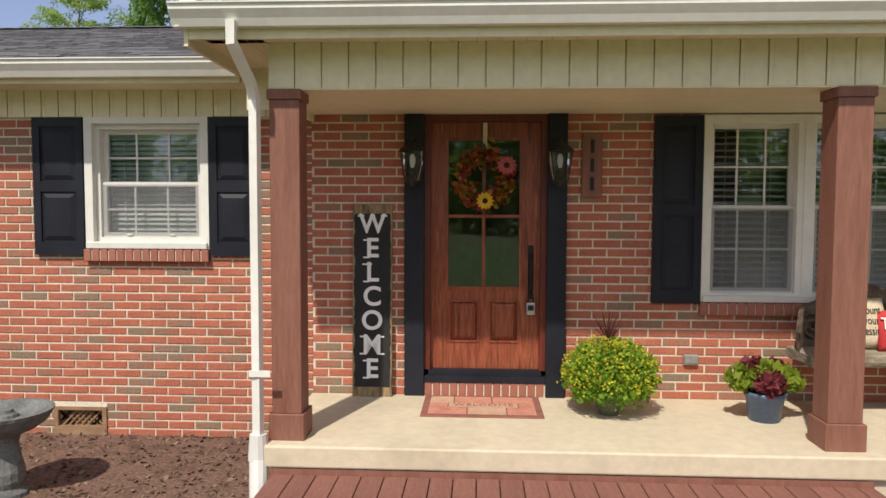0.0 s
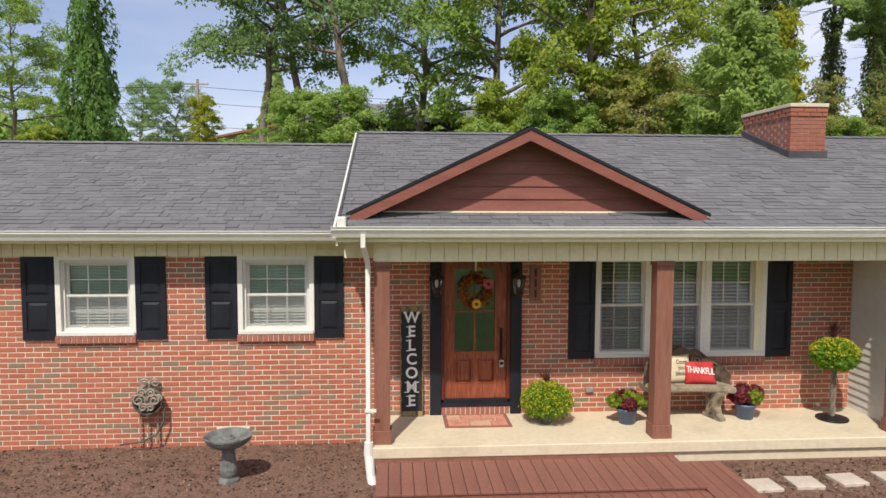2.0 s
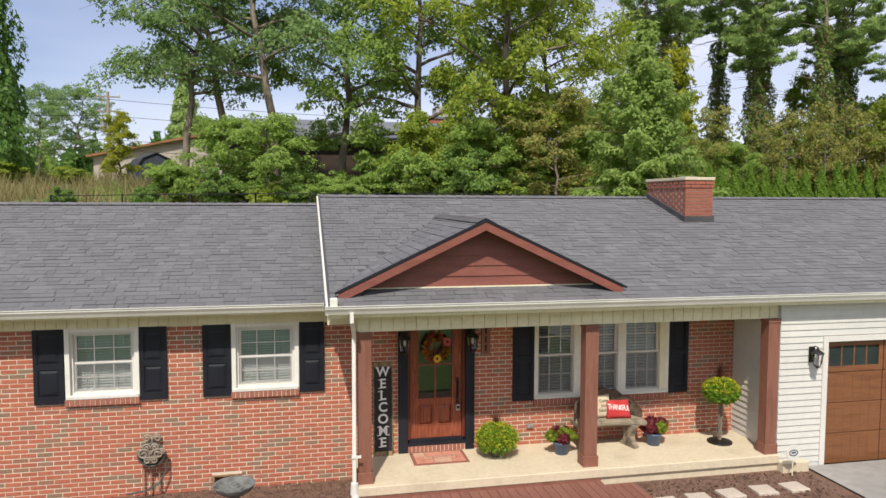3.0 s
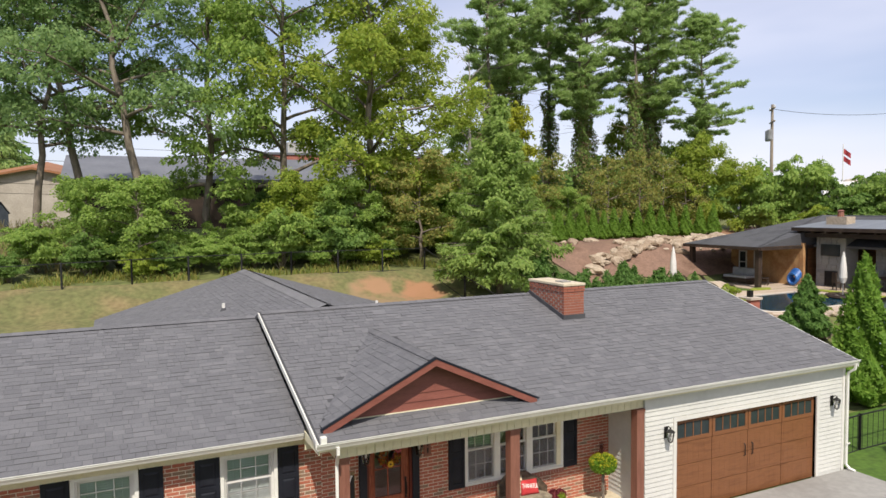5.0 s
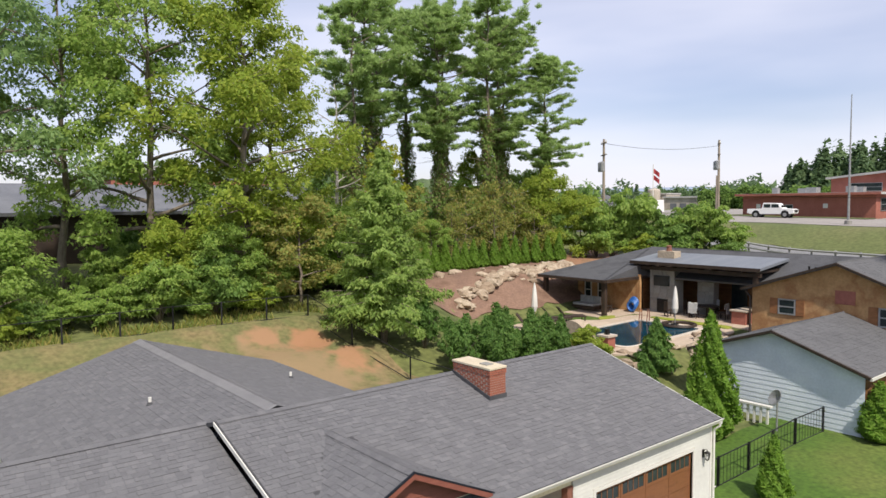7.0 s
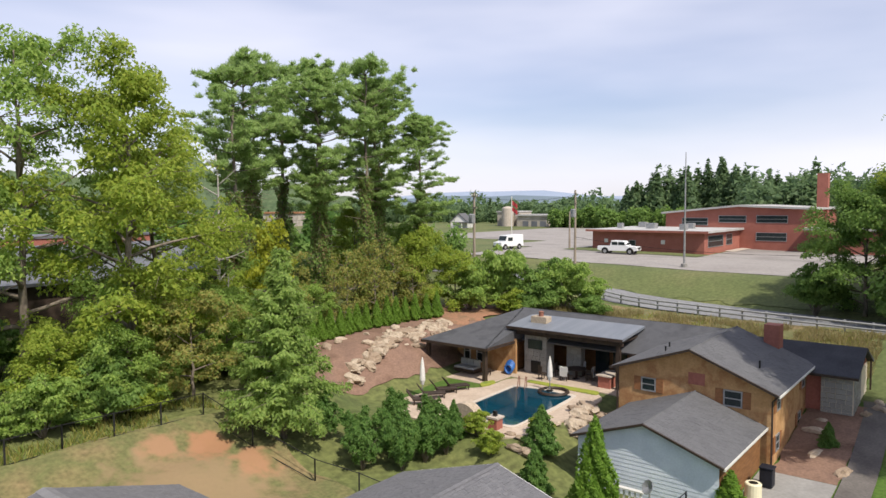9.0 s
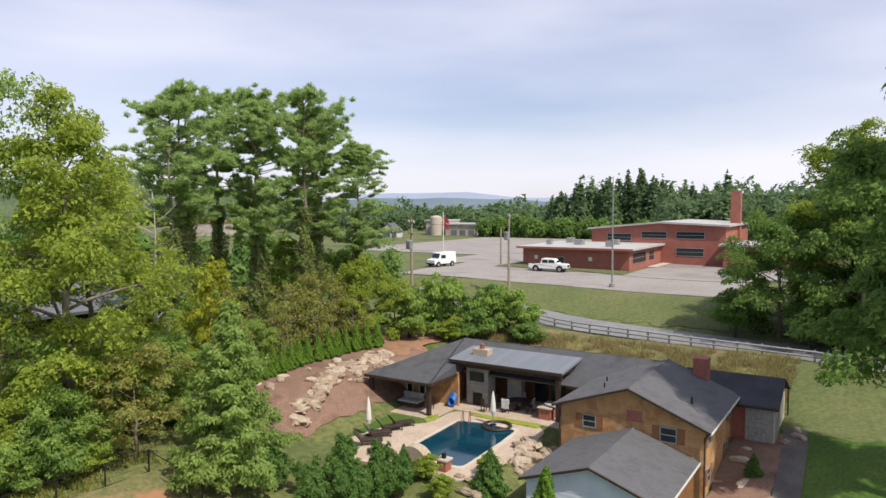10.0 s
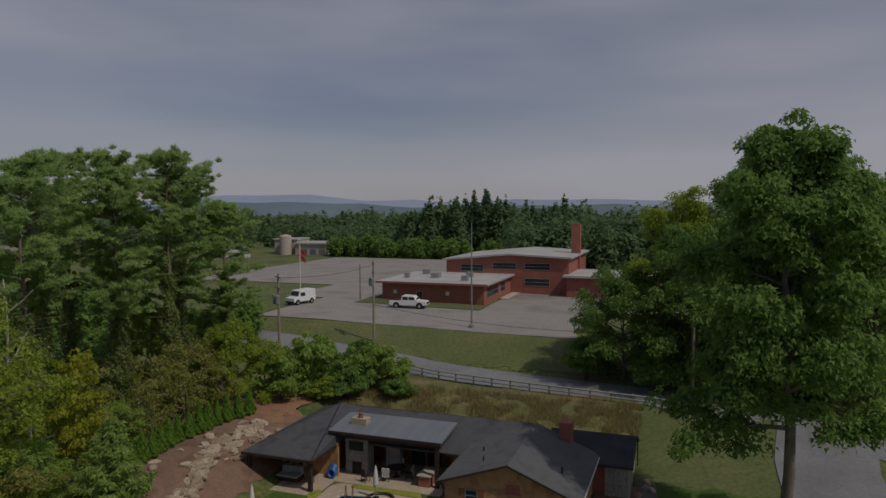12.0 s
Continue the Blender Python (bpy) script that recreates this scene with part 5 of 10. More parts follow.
for i, (a, b, c, d) in enumerate([(-0.38, -0.11, -0.22, -0.06), (-0.10, 0.17, -0.22, -0.06), (0.18, 0.38, -0.22, -0.06), (-0.38, -0.21, 0.06, 0.22), (-0.20, 0.07, 0.06, 0.22), (0.08, 0.38, 0.06, 0.22), (-0.38, -0.25, -0.05, 0.05), (0.27, 0.38, -0.05, 0.05)]):
    part("block", boxes((a, b, c, d, 0.0102, 0.0135)), M_MATPALE if i in (1, 3) else M_MAT, doormat)
part("panel", boxes((-0.24, 0.26, -0.045, 0.045, 0.0102, 0.0140)), M_MATPALE, doormat)
writing("lettering", "WELCOME", 0.085, M_MATDARK, doormat, pose(0.01, 0, 0.0150, 0, 0, 0), 0.0008, 1.1)

# wall outlet, crawl-space vent
outlet = thing("wall_outlet", "grey weatherproof outlet box on the brick wall", "outlet", at=(1.53, 0.0, 0.61))
part("box", bevelled(boxes((-0.055, 0.055, -0.035, 0.0, -0.035, 0.035)), 0.006, 1), M_STEEL, outlet)
part("lid", boxes((-0.045, -0.003, -0.041, -0.0352, -0.026, 0.026)), M_STEEL, outlet)
part("lid", boxes((0.003, 0.045, -0.041, -0.0352, -0.026, 0.026)), M_STEEL, outlet)
M_VENT = material("rusty lattice", [(0.22, 0.13, 0.07), (0.32, 0.20, 0.11)], scale=9, rough=0.8, bump=0.2)
vent = part("vent", boxes((-3.44, -3.03, -0.02, 0.02, -0.075, -0.02), (-3.44, -3.03, 0.11, 0.12, -0.02, 0.15)), M_VENT, house, "crawl-space vent with a lattice grille")
part("vent_frame", boxes((-3.45, -3.415, -0.012, 0.02, -0.08, 0.155), (-3.055, -3.02, -0.012, 0.02, -0.08, 0.155), (-3.415, -3.055, -0.012, 0.02, 0.13, 0.155), (-3.415, -3.055, -0.012, 0.0195, -0.019, 0.0)), M_VENT, vent)
for i in range(9):
    for sgn in (1, -1):
        x = -3.43 + i * 0.049
        bm = boxes((-0.10, 0.10, -0.003, 0.003, -0.006, 0.006))
        bmesh.ops.transform(bm, matrix=pose(min(max(x, -3.38), -3.09), 0.03 + 0.004 * sgn, 0.065, 0, 45 * sgn, 0), verts=bm.verts)
        part("lattice_bar", bm, M_VENT, vent)

# ---- flower pots ----
M_POTBLUE = material("blue-grey glazed pot", [(0.075, 0.115, 0.20), (0.12, 0.165, 0.26)], scale=4, rough=0.4, bump=0.1)
M_POTGREY = material("grey-green clay pot", [(0.12, 0.125, 0.09), (0.18, 0.18, 0.13)], scale=5, rough=0.8, bump=0.2)
M_SOIL = material("potting soil", [(0.02, 0.013, 0.009), (0.035, 0.024, 0.016)], scale=15, rough=0.95, bump=0.8)
M_MUMLEAF = leaf_material("mum leaves", [(0.135, 0.270, 0.030), (0.216, 0.378, 0.041), (0.270, 0.419, 0.057)])
M_MUMFLOWER = leaf_material("yellow mum blooms", [(0.552, 0.528, 0.036), (0.672, 0.624, 0.060), (0.456, 0.504, 0.048)])
M_LIME = leaf_material("lime coleus", [(0.22, 0.30, 0.03), (0.32, 0.40, 0.05), (0.14, 0.22, 0.03)])
M_WINE = leaf_material("wine-red coleus", [(0.16, 0.03, 0.045), (0.26, 0.055, 0.07), (0.33, 0.10, 0.10)])
M_PLUME = leaf_material("dark red grass", [(0.10, 0.03, 0.03), (0.16, 0.06, 0.05), (0.07, 0.03, 0.025)])


def mum_pot(x, y):
    ob = thing("potted_mum", "round yellow-green mum in a small clay pot", "flower pot", "porch flower pots", (x, y, SLAB_Z))
    r = np.random.default_rng(4)
    part("pot", lathe(bmesh.new(), [(0.07, 0.0), (0.10, 0.11), (0.112, 0.12), (0.112, 0.15), (0.10, 0.15), (0.095, 0.12)], 20), M_POTGREY, ob, smooth=True)
    leaf_part("foliage", ball_points(r, 3400, (0, 0, 0.28), (0.32, 0.31, 0.235), 0.5, -0.8) + r.normal(0, 0.02, (3400, 3)), 0.028, M_MUMLEAF, ob, r)
    leaf_part("blossom", ball_points(r, 1700, (0, 0, 0.29), (0.335, 0.325, 0.245), 0.86, -0.3) + r.normal(0, 0.016, (1700, 3)), 0.019, M_MUMFLOWER, ob, r, 0.3, 1.0)
    bm = bmesh.new()
    rr = random.Random(8)
    for i in range(34):
        a, l = rr.uniform(0, 6.28), rr.uniform(0.12, 0.26)
        d = rr.uniform(0.02, 0.12)
        tube(bm, [(0, 0.05, 0.48), (d * 0.5 * math.cos(a), 0.05 + d * 0.5 * math.sin(a), 0.48 + l * 0.6), (d * math.cos(a), 0.05 + d * math.sin(a), 0.48 + l)], [0.004, 0.004, 0.001], 3)
    part("plume_spray", bm, M_PLUME, ob)


mum_pot(0.85, -0.42)


def coleus_pot(x, y, lime, wine, seed):
    ob = thing("potted_coleus", "lime and wine-red coleus in a blue pot", "flower pot", "porch flower pots", (x, y, SLAB_Z))
    r = np.random.default_rng(seed)
    part("pot", lathe(bmesh.new(), [(0.10, 0.0), (0.128, 0.17), (0.14, 0.178), (0.14, 0.20), (0.125, 0.20), (0.12, 0.18)], 24), M_POTBLUE, ob, smooth=True)
    part("soil", lathe(bmesh.new(), [(0.121, 0.17), (0.119, 0.185)], 16), M_SOIL, ob)
    for c in lime:
        leaf_part("lime_leaves", ball_points(r, 190, c, (0.10, 0.10, 0.085), 0.4), 0.05, M_LIME, ob, r, 0.3)
    for c in wine:
        leaf_part("red_leaves", ball_points(r, 190, c, (0.10, 0.10, 0.09), 0.4), 0.05, M_WINE, ob, r, 0.3)


coleus_pot(1.89, -0.50, [(-0.16, 0, 0.29), (0.15, 0.0, 0.28), (0.02, -0.02, 0.33)], [(-0.01, -0.09, 0.27), (-0.06, 0.06, 0.33), (0.10, 0.1, 0.3)], 12)
coleus_pot(3.53, -0.40, [(0.08, -0.07, 0.28), (0.13, 0.02, 0.30)], [(-0.13, 0.0, 0.30), (-0.02, 0.05, 0.36), (0.16, 0.05, 0.33), (-0.06, -0.05, 0.29)], 13)


def topiary(x, y):
    ob = thing("topiary", "ball-topped flowering topiary on a twisted dark stem", "topiary", at=(x, y, SLAB_Z))
    r = np.random.default_rng(6)
    part("base", bevelled(lathe(bmesh.new(), [(0.20, 0.0), (0.20, 0.025), (0.06, 0.05)], 20), 0.003, 1), M_IRON, ob, "dark disc base")
    bm = bmesh.new()
    for k in range(3):
        tube(bm, [(0.022 * math.cos(k * 2.1 + i * 0.8), 0.022 * math.sin(k * 2.1 + i * 0.8), 0.03 + i * 0.06) for i in range(12)], 0.019, 6)
    part("stem", bm, M_BARK, ob)
    leaf_part("foliage", ball_points(r, 2600, (0, 0, 0.86), (0.30, 0.30, 0.215), 0.55, -0.9), 0.032, M_MUMLEAF, ob, r)
    leaf_part("blossom", ball_points(r, 600, (0, 0, 0.87), (0.31, 0.31, 0.225), 0.92, 0.12), 0.028, M_MUMFLOWER, ob, r, 0.4, 1.0)
    bm = bmesh.new()
    rr = random.Random(18)
    for i in range(40):
        a, l, d = rr.uniform(0, 6.28), rr.uniform(0.12, 0.30), rr.uniform(0.02, 0.16)
        tube(bm, [(0, 0.05, 1.04), (d * 0.5 * math.cos(a), 0.05 + d * 0.5 * math.sin(a), 1.04 + l * 0.6), (d * math.cos(a), 0.05 + d * math.sin(a), 1.04 + l)], [0.005, 0.005, 0.001], 3)
    part("plumes", bm, M_PLUME, ob)


topiary(4.66, -0.52)

# ---- concrete bench with pillows ----
M_BENCH = material("weathered cast concrete", [(0.20, 0.165, 0.12), (0.30, 0.25, 0.18), (0.14, 0.115, 0.085)], scale=4, rough=0.95, bump=0.6, bump_scale=30, fine=0.2)
M_BENCHDARK = material("darkened cast scrollwork", [(0.085, 0.06, 0.042), (0.15, 0.11, 0.075), (0.06, 0.045, 0.032)], scale=7, rough=0.95, bump=0.8, bump_scale=28, fine=0.3)
bench = thing("garden_bench", "curved cast concrete bench with scrolled back", "bench", at=(2.74, -0.32, SLAB_Z))
bench.scale = (0.93, 1, 1)


def arc(t, r):
    a = t * 0.62
    return Vector((math.sin(a) * 1.07, 0.30 * (math.cos(a * 1.35) - 0.72) * 1.0 + r, 0))


bm = bmesh.new()
n = 24
rows = []
for i in range(n + 1):
    t = -1 + 2 * i / n
    p, q = arc(t, -0.22), arc(t, 0.16)
    rows.append([bm.verts.new(v) for v in ((p.x * 0.98, p.y, 0.375), (p.x, p.y - 0.012, 0.40), (p.x, p.y - 0.012, 0.44), (p.x, p.y, 0.45), (q.x, q.y, 0.45), (q.x, q.y, 0.375))])
for a, b in zip(rows, rows[1:]):
    for k in range(6):
        bm.faces.new((a[k], b[k], b[(k + 1) % 6], a[(k + 1) % 6]))
bm.faces.new(rows[0])
bm.faces.new(list(reversed(rows[-1])))
part("seat", bm, M_BENCH, bench)
bm = bmesh.new()
rows = []
for i in range(n + 1):
    t = -1 + 2 * i / n
    top = 0.53 + 0.36 * max(0.0, math.cos(t * 1.45)) ** 0.75 + 0.02 * math.cos(t * 16)
    p, q = arc(t, 0.10), arc(t, 0.155)
    if abs(t) > 0.8:
        k = (abs(t) - 0.8) / 0.2
        p.y -= 0.16 * k
        q.y -= 0.16 * k
    rows.append([bm.verts.new(v) for v in ((p.x, p.y, 0.45), (p.x, p.y, top - 0.03), (p.x, p.y - 0.015, top), (q.x, q.y + 0.01, top), (q.x, q.y, 0.45))])
for a, b in zip(rows, rows[1:]):
    for k in range(5):
        bm.faces.new((a[k], b[k], b[(k + 1) % 5], a[(k + 1) % 5]))
bm.faces.new(rows[0])
bm.faces.new(list(reversed(rows[-1])))
part("backrest", bm, M_BENCHDARK, bench, "dark scrolled backrest")
for sx in (-1, 1):
    for cx, cz, r0 in ((0.44, 0.60, 0.11), (0.22, 0.72, 0.09), (0.10, 0.58, 0.07)):
        bm = bmesh.new()
        pts = []
        for i in range(30):
            a = i * 0.42
            r = r0 * (1 - i / 34)
            pts.append((sx * (cx + r * math.cos(a)), arc(cx / 0.62, 0.085).y - 0.006, cz + r * math.sin(a)))
        tube(bm, pts, 0.014, 6)
        part("scroll", bm, M_BENCHDARK, bench)
    x = sx * 0.40
    bm = bmesh.new()
    prof = [(-0.17, 0.0), (0.17, 0.0), (0.17, 0.05), (0.10, 0.07), (0.075, 0.16), (0.10, 0.25), (0.15, 0.33), (0.15, 0.375), (-0.15, 0.375), (-0.15, 0.33), (-0.09, 0.26), (-0.06, 0.16), (-0.10, 0.07), (-0.17, 0.05)]
    bmesh.ops.transform(prism(bm, [(a, b) for a, b in prof], -0.055, 0.055), matrix=pose(x, -0.05, 0, 0, 0, 90 + sx * 18), verts=bm.verts) if False else prism(bm, prof, -0.055, 0.055, pose(x, -0.06, 0, 0, 0, 90 + sx * 18))
    part("leg", bevelled(bm, 0.008, 1), M_BENCH, bench)
    for k in range(3):
        bm = bmesh.new()
        pts = [(x + sx * 0.03 + 0.045 * (1 - i / 16) * math.cos(i * 0.6) - sx * 0.08, -0.10 + k * 0.02, 0.12 + k * 0.085 + 0.04 * (1 - i / 16) * math.sin(i * 0.6)) for i in range(14)]
        tube(bm, pts, 0.010, 5)
        part("scroll", bm, M_BENCHDARK, bench)


def pillow(name, label, x, y, z, w, h, turn, lean, mat):
    ob = thing(name, label, "pillow", "bench pillows", (x, y, z), turn)
    ob.matrix_basis = pose(x, y, z, 0, 0, turn) @ pose(0, 0, 0, lean, 0, 0)
    bm = bmesh.new()
    n = 14
    for side in (-1, 1):
        grid = []
        for j in range(n + 1):
            row = []
            for i in range(n + 1):
                u, v = -1 + 2 * i / n, -1 + 2 * j / n
                pinch = 1 - 0.06 * (1 - abs(u)) * abs(v) ** 3 - 0.0
                puff = max(0.0, (1 - u ** 4) * (1 - v ** 4)) ** 0.6
                row.append(bm.verts.new((u * w / 2 * (1 - 0.07 * (1 - v * v)) if abs(u) == 1 else u * w / 2, side * (0.06 * puff + 0.002), h / 2 + v * h / 2 * pinch)))
            grid.append(row)
        for j in range(n):
            for i in range(n):
                f = (grid[j][i], grid[j][i + 1], grid[j + 1][i + 1], grid[j + 1][i])
                bm.faces.new(f if side < 0 else tuple(reversed(f)))
    bmesh.ops.remove_doubles(bm, verts=bm.verts, dist=0.005)
    part("cushion", bm, mat, ob, smooth=True)
    return ob


M_REDCLOTH = material("red cotton cloth", [(0.40, 0.025, 0.03), (0.52, 0.05, 0.05)], scale=6, rough=0.9, bump=0.3, bump_scale=200)
M_CREAMCLOTH = material("cream linen cloth", [(0.55, 0.46, 0.31), (0.64, 0.55, 0.40)], scale=6, rough=0.9, bump=0.3, bump_scale=200)
M_WHITEPRINT = material("white print", [(0.75, 0.72, 0.68), (0.8, 0.78, 0.74)], scale=9, rough=0.9, bump=0)
M_BLACKPRINT = material("black print", [(0.02, 0.018, 0.015), (0.04, 0.03, 0.03)], scale=9, rough=0.9, bump=0)
p1 = pillow("pillow", "red pillow printed with large white capitals", 2.93, -0.36, 0.752, 0.42, 0.31, -6, -28, M_REDCLOTH)
writing("lettering", "THANKFUL", 0.115, M_WHITEPRINT, p1, pose(0.0, -0.066, 0.165, 90, 5, 0), 0.001, 0.8).scale = (0.72, 1.1, 1)
p2 = pillow("pillow", "cream pillow with three lines of black script", 2.66, -0.28, 0.752, 0.40, 0.38, 4, -20, M_CREAMCLOTH)
for i, w in enumerate(("Count", "your", "blessings")):
    writing("lettering", w, 0.07, M_BLACKPRINT, p2, pose(0.05, -0.066, 0.27 - i * 0.075, 90, 0, 0), 0.001).scale = (0.85, 1.2, 1)

# ---- bird bath, hose reel, yard sign, stepping stones ----
M_BATH = material("grey cast stone", [(0.10, 0.105, 0.10), (0.17, 0.175, 0.165), (0.075, 0.08, 0.078)], scale=6, rough=0.85, bump=0.5, bump_scale=30, fine=0.2)
bath = thing("bird_bath", "grey cast stone bird bath standing in the mulch", "bird bath", at=(-3.02, -1.18, lift(-3.02, -1.18) + 0.045))
part("pedestal", lathe(bmesh.new(), [(0.125, 0.0), (0.12, 0.03), (0.085, 0.06), (0.10, 0.10), (0.105, 0.16), (0.085, 0.24), (0.07, 0.34), (0.085, 0.39), (0.10, 0.40)], 16, wobble=0.05), M_BATH, bath)
part("bowl", lathe(bmesh.new(), [(0.09, 0.39), (0.17, 0.425), (0.235, 0.47), (0.27, 0.525), (0.275, 0.545), (0.25, 0.545), (0.21, 0.50), (0.14, 0.475), (0.02, 0.47)], 24, wobble=0.025), M_BATH, bath)
part("finial", lathe(bmesh.new(), [(0.11, 0.47), (0.115, 0.49), (0.075, 0.50), (0.07, 0.52), (0.05, 0.53), (0.045, 0.55), (0.01, 0.55)], 16), M_BATH, bath)

M_COPPER = material("weathered copper pipe", [(0.36, 0.21, 0.15), (0.46, 0.29, 0.21)], scale=9, rough=0.5, metal=0.2, bump=0.1)
reel = thing("hose_reel", "ornate iron hose holder with coiled hose on the brick wall", "hose holder", at=(-4.27, 0.0, 0.60))
M_HOSE = material("grey-green hose", [(0.06, 0.065, 0.055), (0.10, 0.105, 0.09)], scale=7, rough=0.5, bump=0.1)
M_PEWTER = material("pewter-coloured iron", [(0.26, 0.215, 0.17), (0.38, 0.32, 0.26)], scale=8, rough=0.5, metal=0.2, bump=0.3)
for k in range(5):
    part("hose_coil", tube(bmesh.new(), [((0.155 + 0.006 * k) * math.cos(2 * math.pi * i / 28), -0.05 - 0.026 * k, (0.145 + 0.004 * k) * math.sin(2 * math.pi * i / 28) - 0.02) for i in range(29)], 0.014, 6), M_HOSE, reel)
part("hose_tail", tube(bmesh.new(), [(0.16, -0.1, -0.02), (0.20, -0.11, -0.12), (0.19, -0.12, -0.28), (0.10, -0.14, -0.45), (-0.08, -0.16, -0.54), (-0.34, -0.2, -0.56)], 0.013, 6), M_HOSE, reel)
part("drum", lathe(bmesh.new(), [(0.12, 0.0), (0.12, 0.17)], 16, (0, 0, 0), 0, pose(0, 0, -0.02, 90, 0, 0)), M_PEWTER, reel)
for sx in (-1, 1):
    for cx, cz, r0, y in ((0.095, 0.01, 0.085, -0.19), (0.07, 0.20, 0.06, -0.06), (0.06, 0.10, 0.06, -0.19), (0.045, -0.085, 0.055, -0.19), (0.15, 0.03, 0.05, -0.17)):
        part("scroll", tube(bmesh.new(), [(sx * (cx - r0 * (1 - i / 26) * math.cos(i * 0.45)), y, cz + r0 * (1 - i / 26) * math.sin(i * 0.45)) for i in range(22)], 0.0125, 6), M_PEWTER, reel)
part("finial", tube(bmesh.new(), [(0, -0.06, 0.12), (0, -0.06, 0.20), (0, -0.06, 0.235)], [0.014, 0.022, 0.006], 8), M_PEWTER, reel)
for x in (-0.13, -0.03, 0.09):
    part("leg", tube(bmesh.new(), [(x, -0.05, -0.12), (x, -0.05, -0.62)], 0.012, 6), M_COPPER, reel, "copper-coloured pipe")

ysign = thing("yard_sign", "white octagonal security sign on a short stake", "sign", at=(5.30, -1.47, 0.0))
bm = bmesh.new()
prism(bm, [(0.13 * math.cos(math.pi / 8 + k * math.pi / 4), 0.42 + 0.13 * math.sin(math.pi / 8 + k * math.pi / 4)) for k in range(8)], -0.005, 0.005)
part("plate", bm, M_WHITE, ysign)
M_BLUEPRINT = material("blue-grey print", [(0.05, 0.08, 0.12), (0.08, 0.11, 0.15)], scale=9, rough=0.6, bump=0)
part("emblem", tube(bmesh.new(), [(0.07 * math.cos(a), -0.007, 0.42 + 0.045 * math.sin(a)) for a in [2 * math.pi * i / 20 for i in range(21)]], 0.008, 4), M_BLUEPRINT, ysign)
part("bar", boxes((-0.035, 0.04, -0.008, -0.0052, 0.405, 0.435)), M_BLUEPRINT, ysign)
part("stake", tube(bmesh.new(), [(0, 0.008, 0.0), (0, 0.008, 0.34)], 0.009, 6), M_CREAM, ysign)

M_STONEPALE = material("pale concrete paver", [(0.42, 0.36, 0.30), (0.52, 0.45, 0.38)], scale=2, rough=0.9, bump=0.3, fine=0.1)
for i, (x, y, tw) in enumerate(((2.92, -1.98, 3), (3.42, -1.94, -2), (3.95, -1.89, 4), (4.50, -1.87, -3), (5.02, -1.86, 2))):
    ob = thing("stepping_stone", "pale square concrete stepping stone in the mulch", "paver", "stepping stones", (x, y, 0.03), tw)
    part("slab", bevelled(boxes((-0.16, 0.16, -0.15, 0.15, 0, 0.045)), 0.006, 1), M_STONEPALE, ob)


# bark chips over the mulch
def chips():
    r = np.random.default_rng(2)
    n = 16000
    x, y = r.uniform(-9, 5.6, n), -4.3 + 4.3 * r.random(n)
    keep = ~((x > -1.34) & (y > -2.85) & (x < 2.8)) & ~((x > -1.4) & (y > -1.3))
    p = np.stack([x, y, np.array([lift(a, b) for a, b in zip(x, y)]) + 0.056], 1)[keep]
    me = leaf_mesh("bark_chips", p, 0.024, M_CHIP, r, 0.8, 2.0)
    tagged(new("bark_chips", me), "loose brown bark chips on the bed", "bark chips", "", "stuff")


M_CHIP = material("bark chip", [(0.06, 0.034, 0.024), (0.11, 0.064, 0.045), (0.22, 0.15, 0.10), (0.085, 0.05, 0.035)], scale=9, rough=0.95, bump=0, rand="island", spread=0.1)
chips()


# ---- neighbouring garage and house ----
M_TAR = material("dark grey composition roof", [(0.092, 0.092, 0.098), (0.118, 0.118, 0.124), (0.104, 0.104, 0.110)], scale=0.8, rough=0.9, bump=0.4, bump_scale=30, fine=0.18, fine_scale=18)
M_POOLROOF = material("charcoal pool house roof", [(0.055, 0.056, 0.062), (0.085, 0.086, 0.093), (0.07, 0.071, 0.078)], scale=0.8, rough=0.85, bump=0.4, bump_scale=30, fine=0.18, fine_scale=18)
M_SHEDROOF = material("slate-blue metal roof", [(0.15, 0.165, 0.19), (0.19, 0.205, 0.23)], scale=0.6, rough=0.5, bump=0.1, fine=0.06, stretch=(0.3, 4, 1))
M_TARDARK = material("near-black composition roof", [(0.030, 0.032, 0.040), (0.050, 0.052, 0.062)], scale=0.8, rough=0.85, bump=0.4, bump_scale=30, fine=0.18)
M_STUCCO = material("ochre stained brick wall", [(0.40, 0.225, 0.095), (0.48, 0.285, 0.13), (0.35, 0.175, 0.075), (0.52, 0.325, 0.155)], scale=0.7, rough=0.9, bump=0.3, bump_scale=25, fine=0.12)
M_TIMBER = material("brown cedar boards", [(0.17, 0.075, 0.028), (0.26, 0.125, 0.048)], scale=1.6, rough=0.7, bump=0.2, stretch=(1, 1, 5), fine=0.2)
M_DARKWOOD = material("dark stained timber", [(0.030, 0.020, 0.015), (0.055, 0.036, 0.026)], scale=2, rough=0.6, bump=0.2)
M_SHUTBROWN = material("brown board shutter", [(0.208, 0.088, 0.035), (0.304, 0.136, 0.054)], scale=3, rough=0.7, bump=0.2, stretch=(1, 1, 3))
M_PALEBLUE = material("white-blue painted siding", [(0.58, 0.63, 0.70), (0.68, 0.73, 0.79)], scale=0.9, rough=0.6, bump=0.1, fine=0.05)
M_STONE = material("grey field stone", [(0.215, 0.210, 0.196), (0.332, 0.323, 0.293), (0.264, 0.244, 0.215)], scale=2.0, rough=0.9, bump=0.5, rand="object", spread=0.4, fine=0.15)
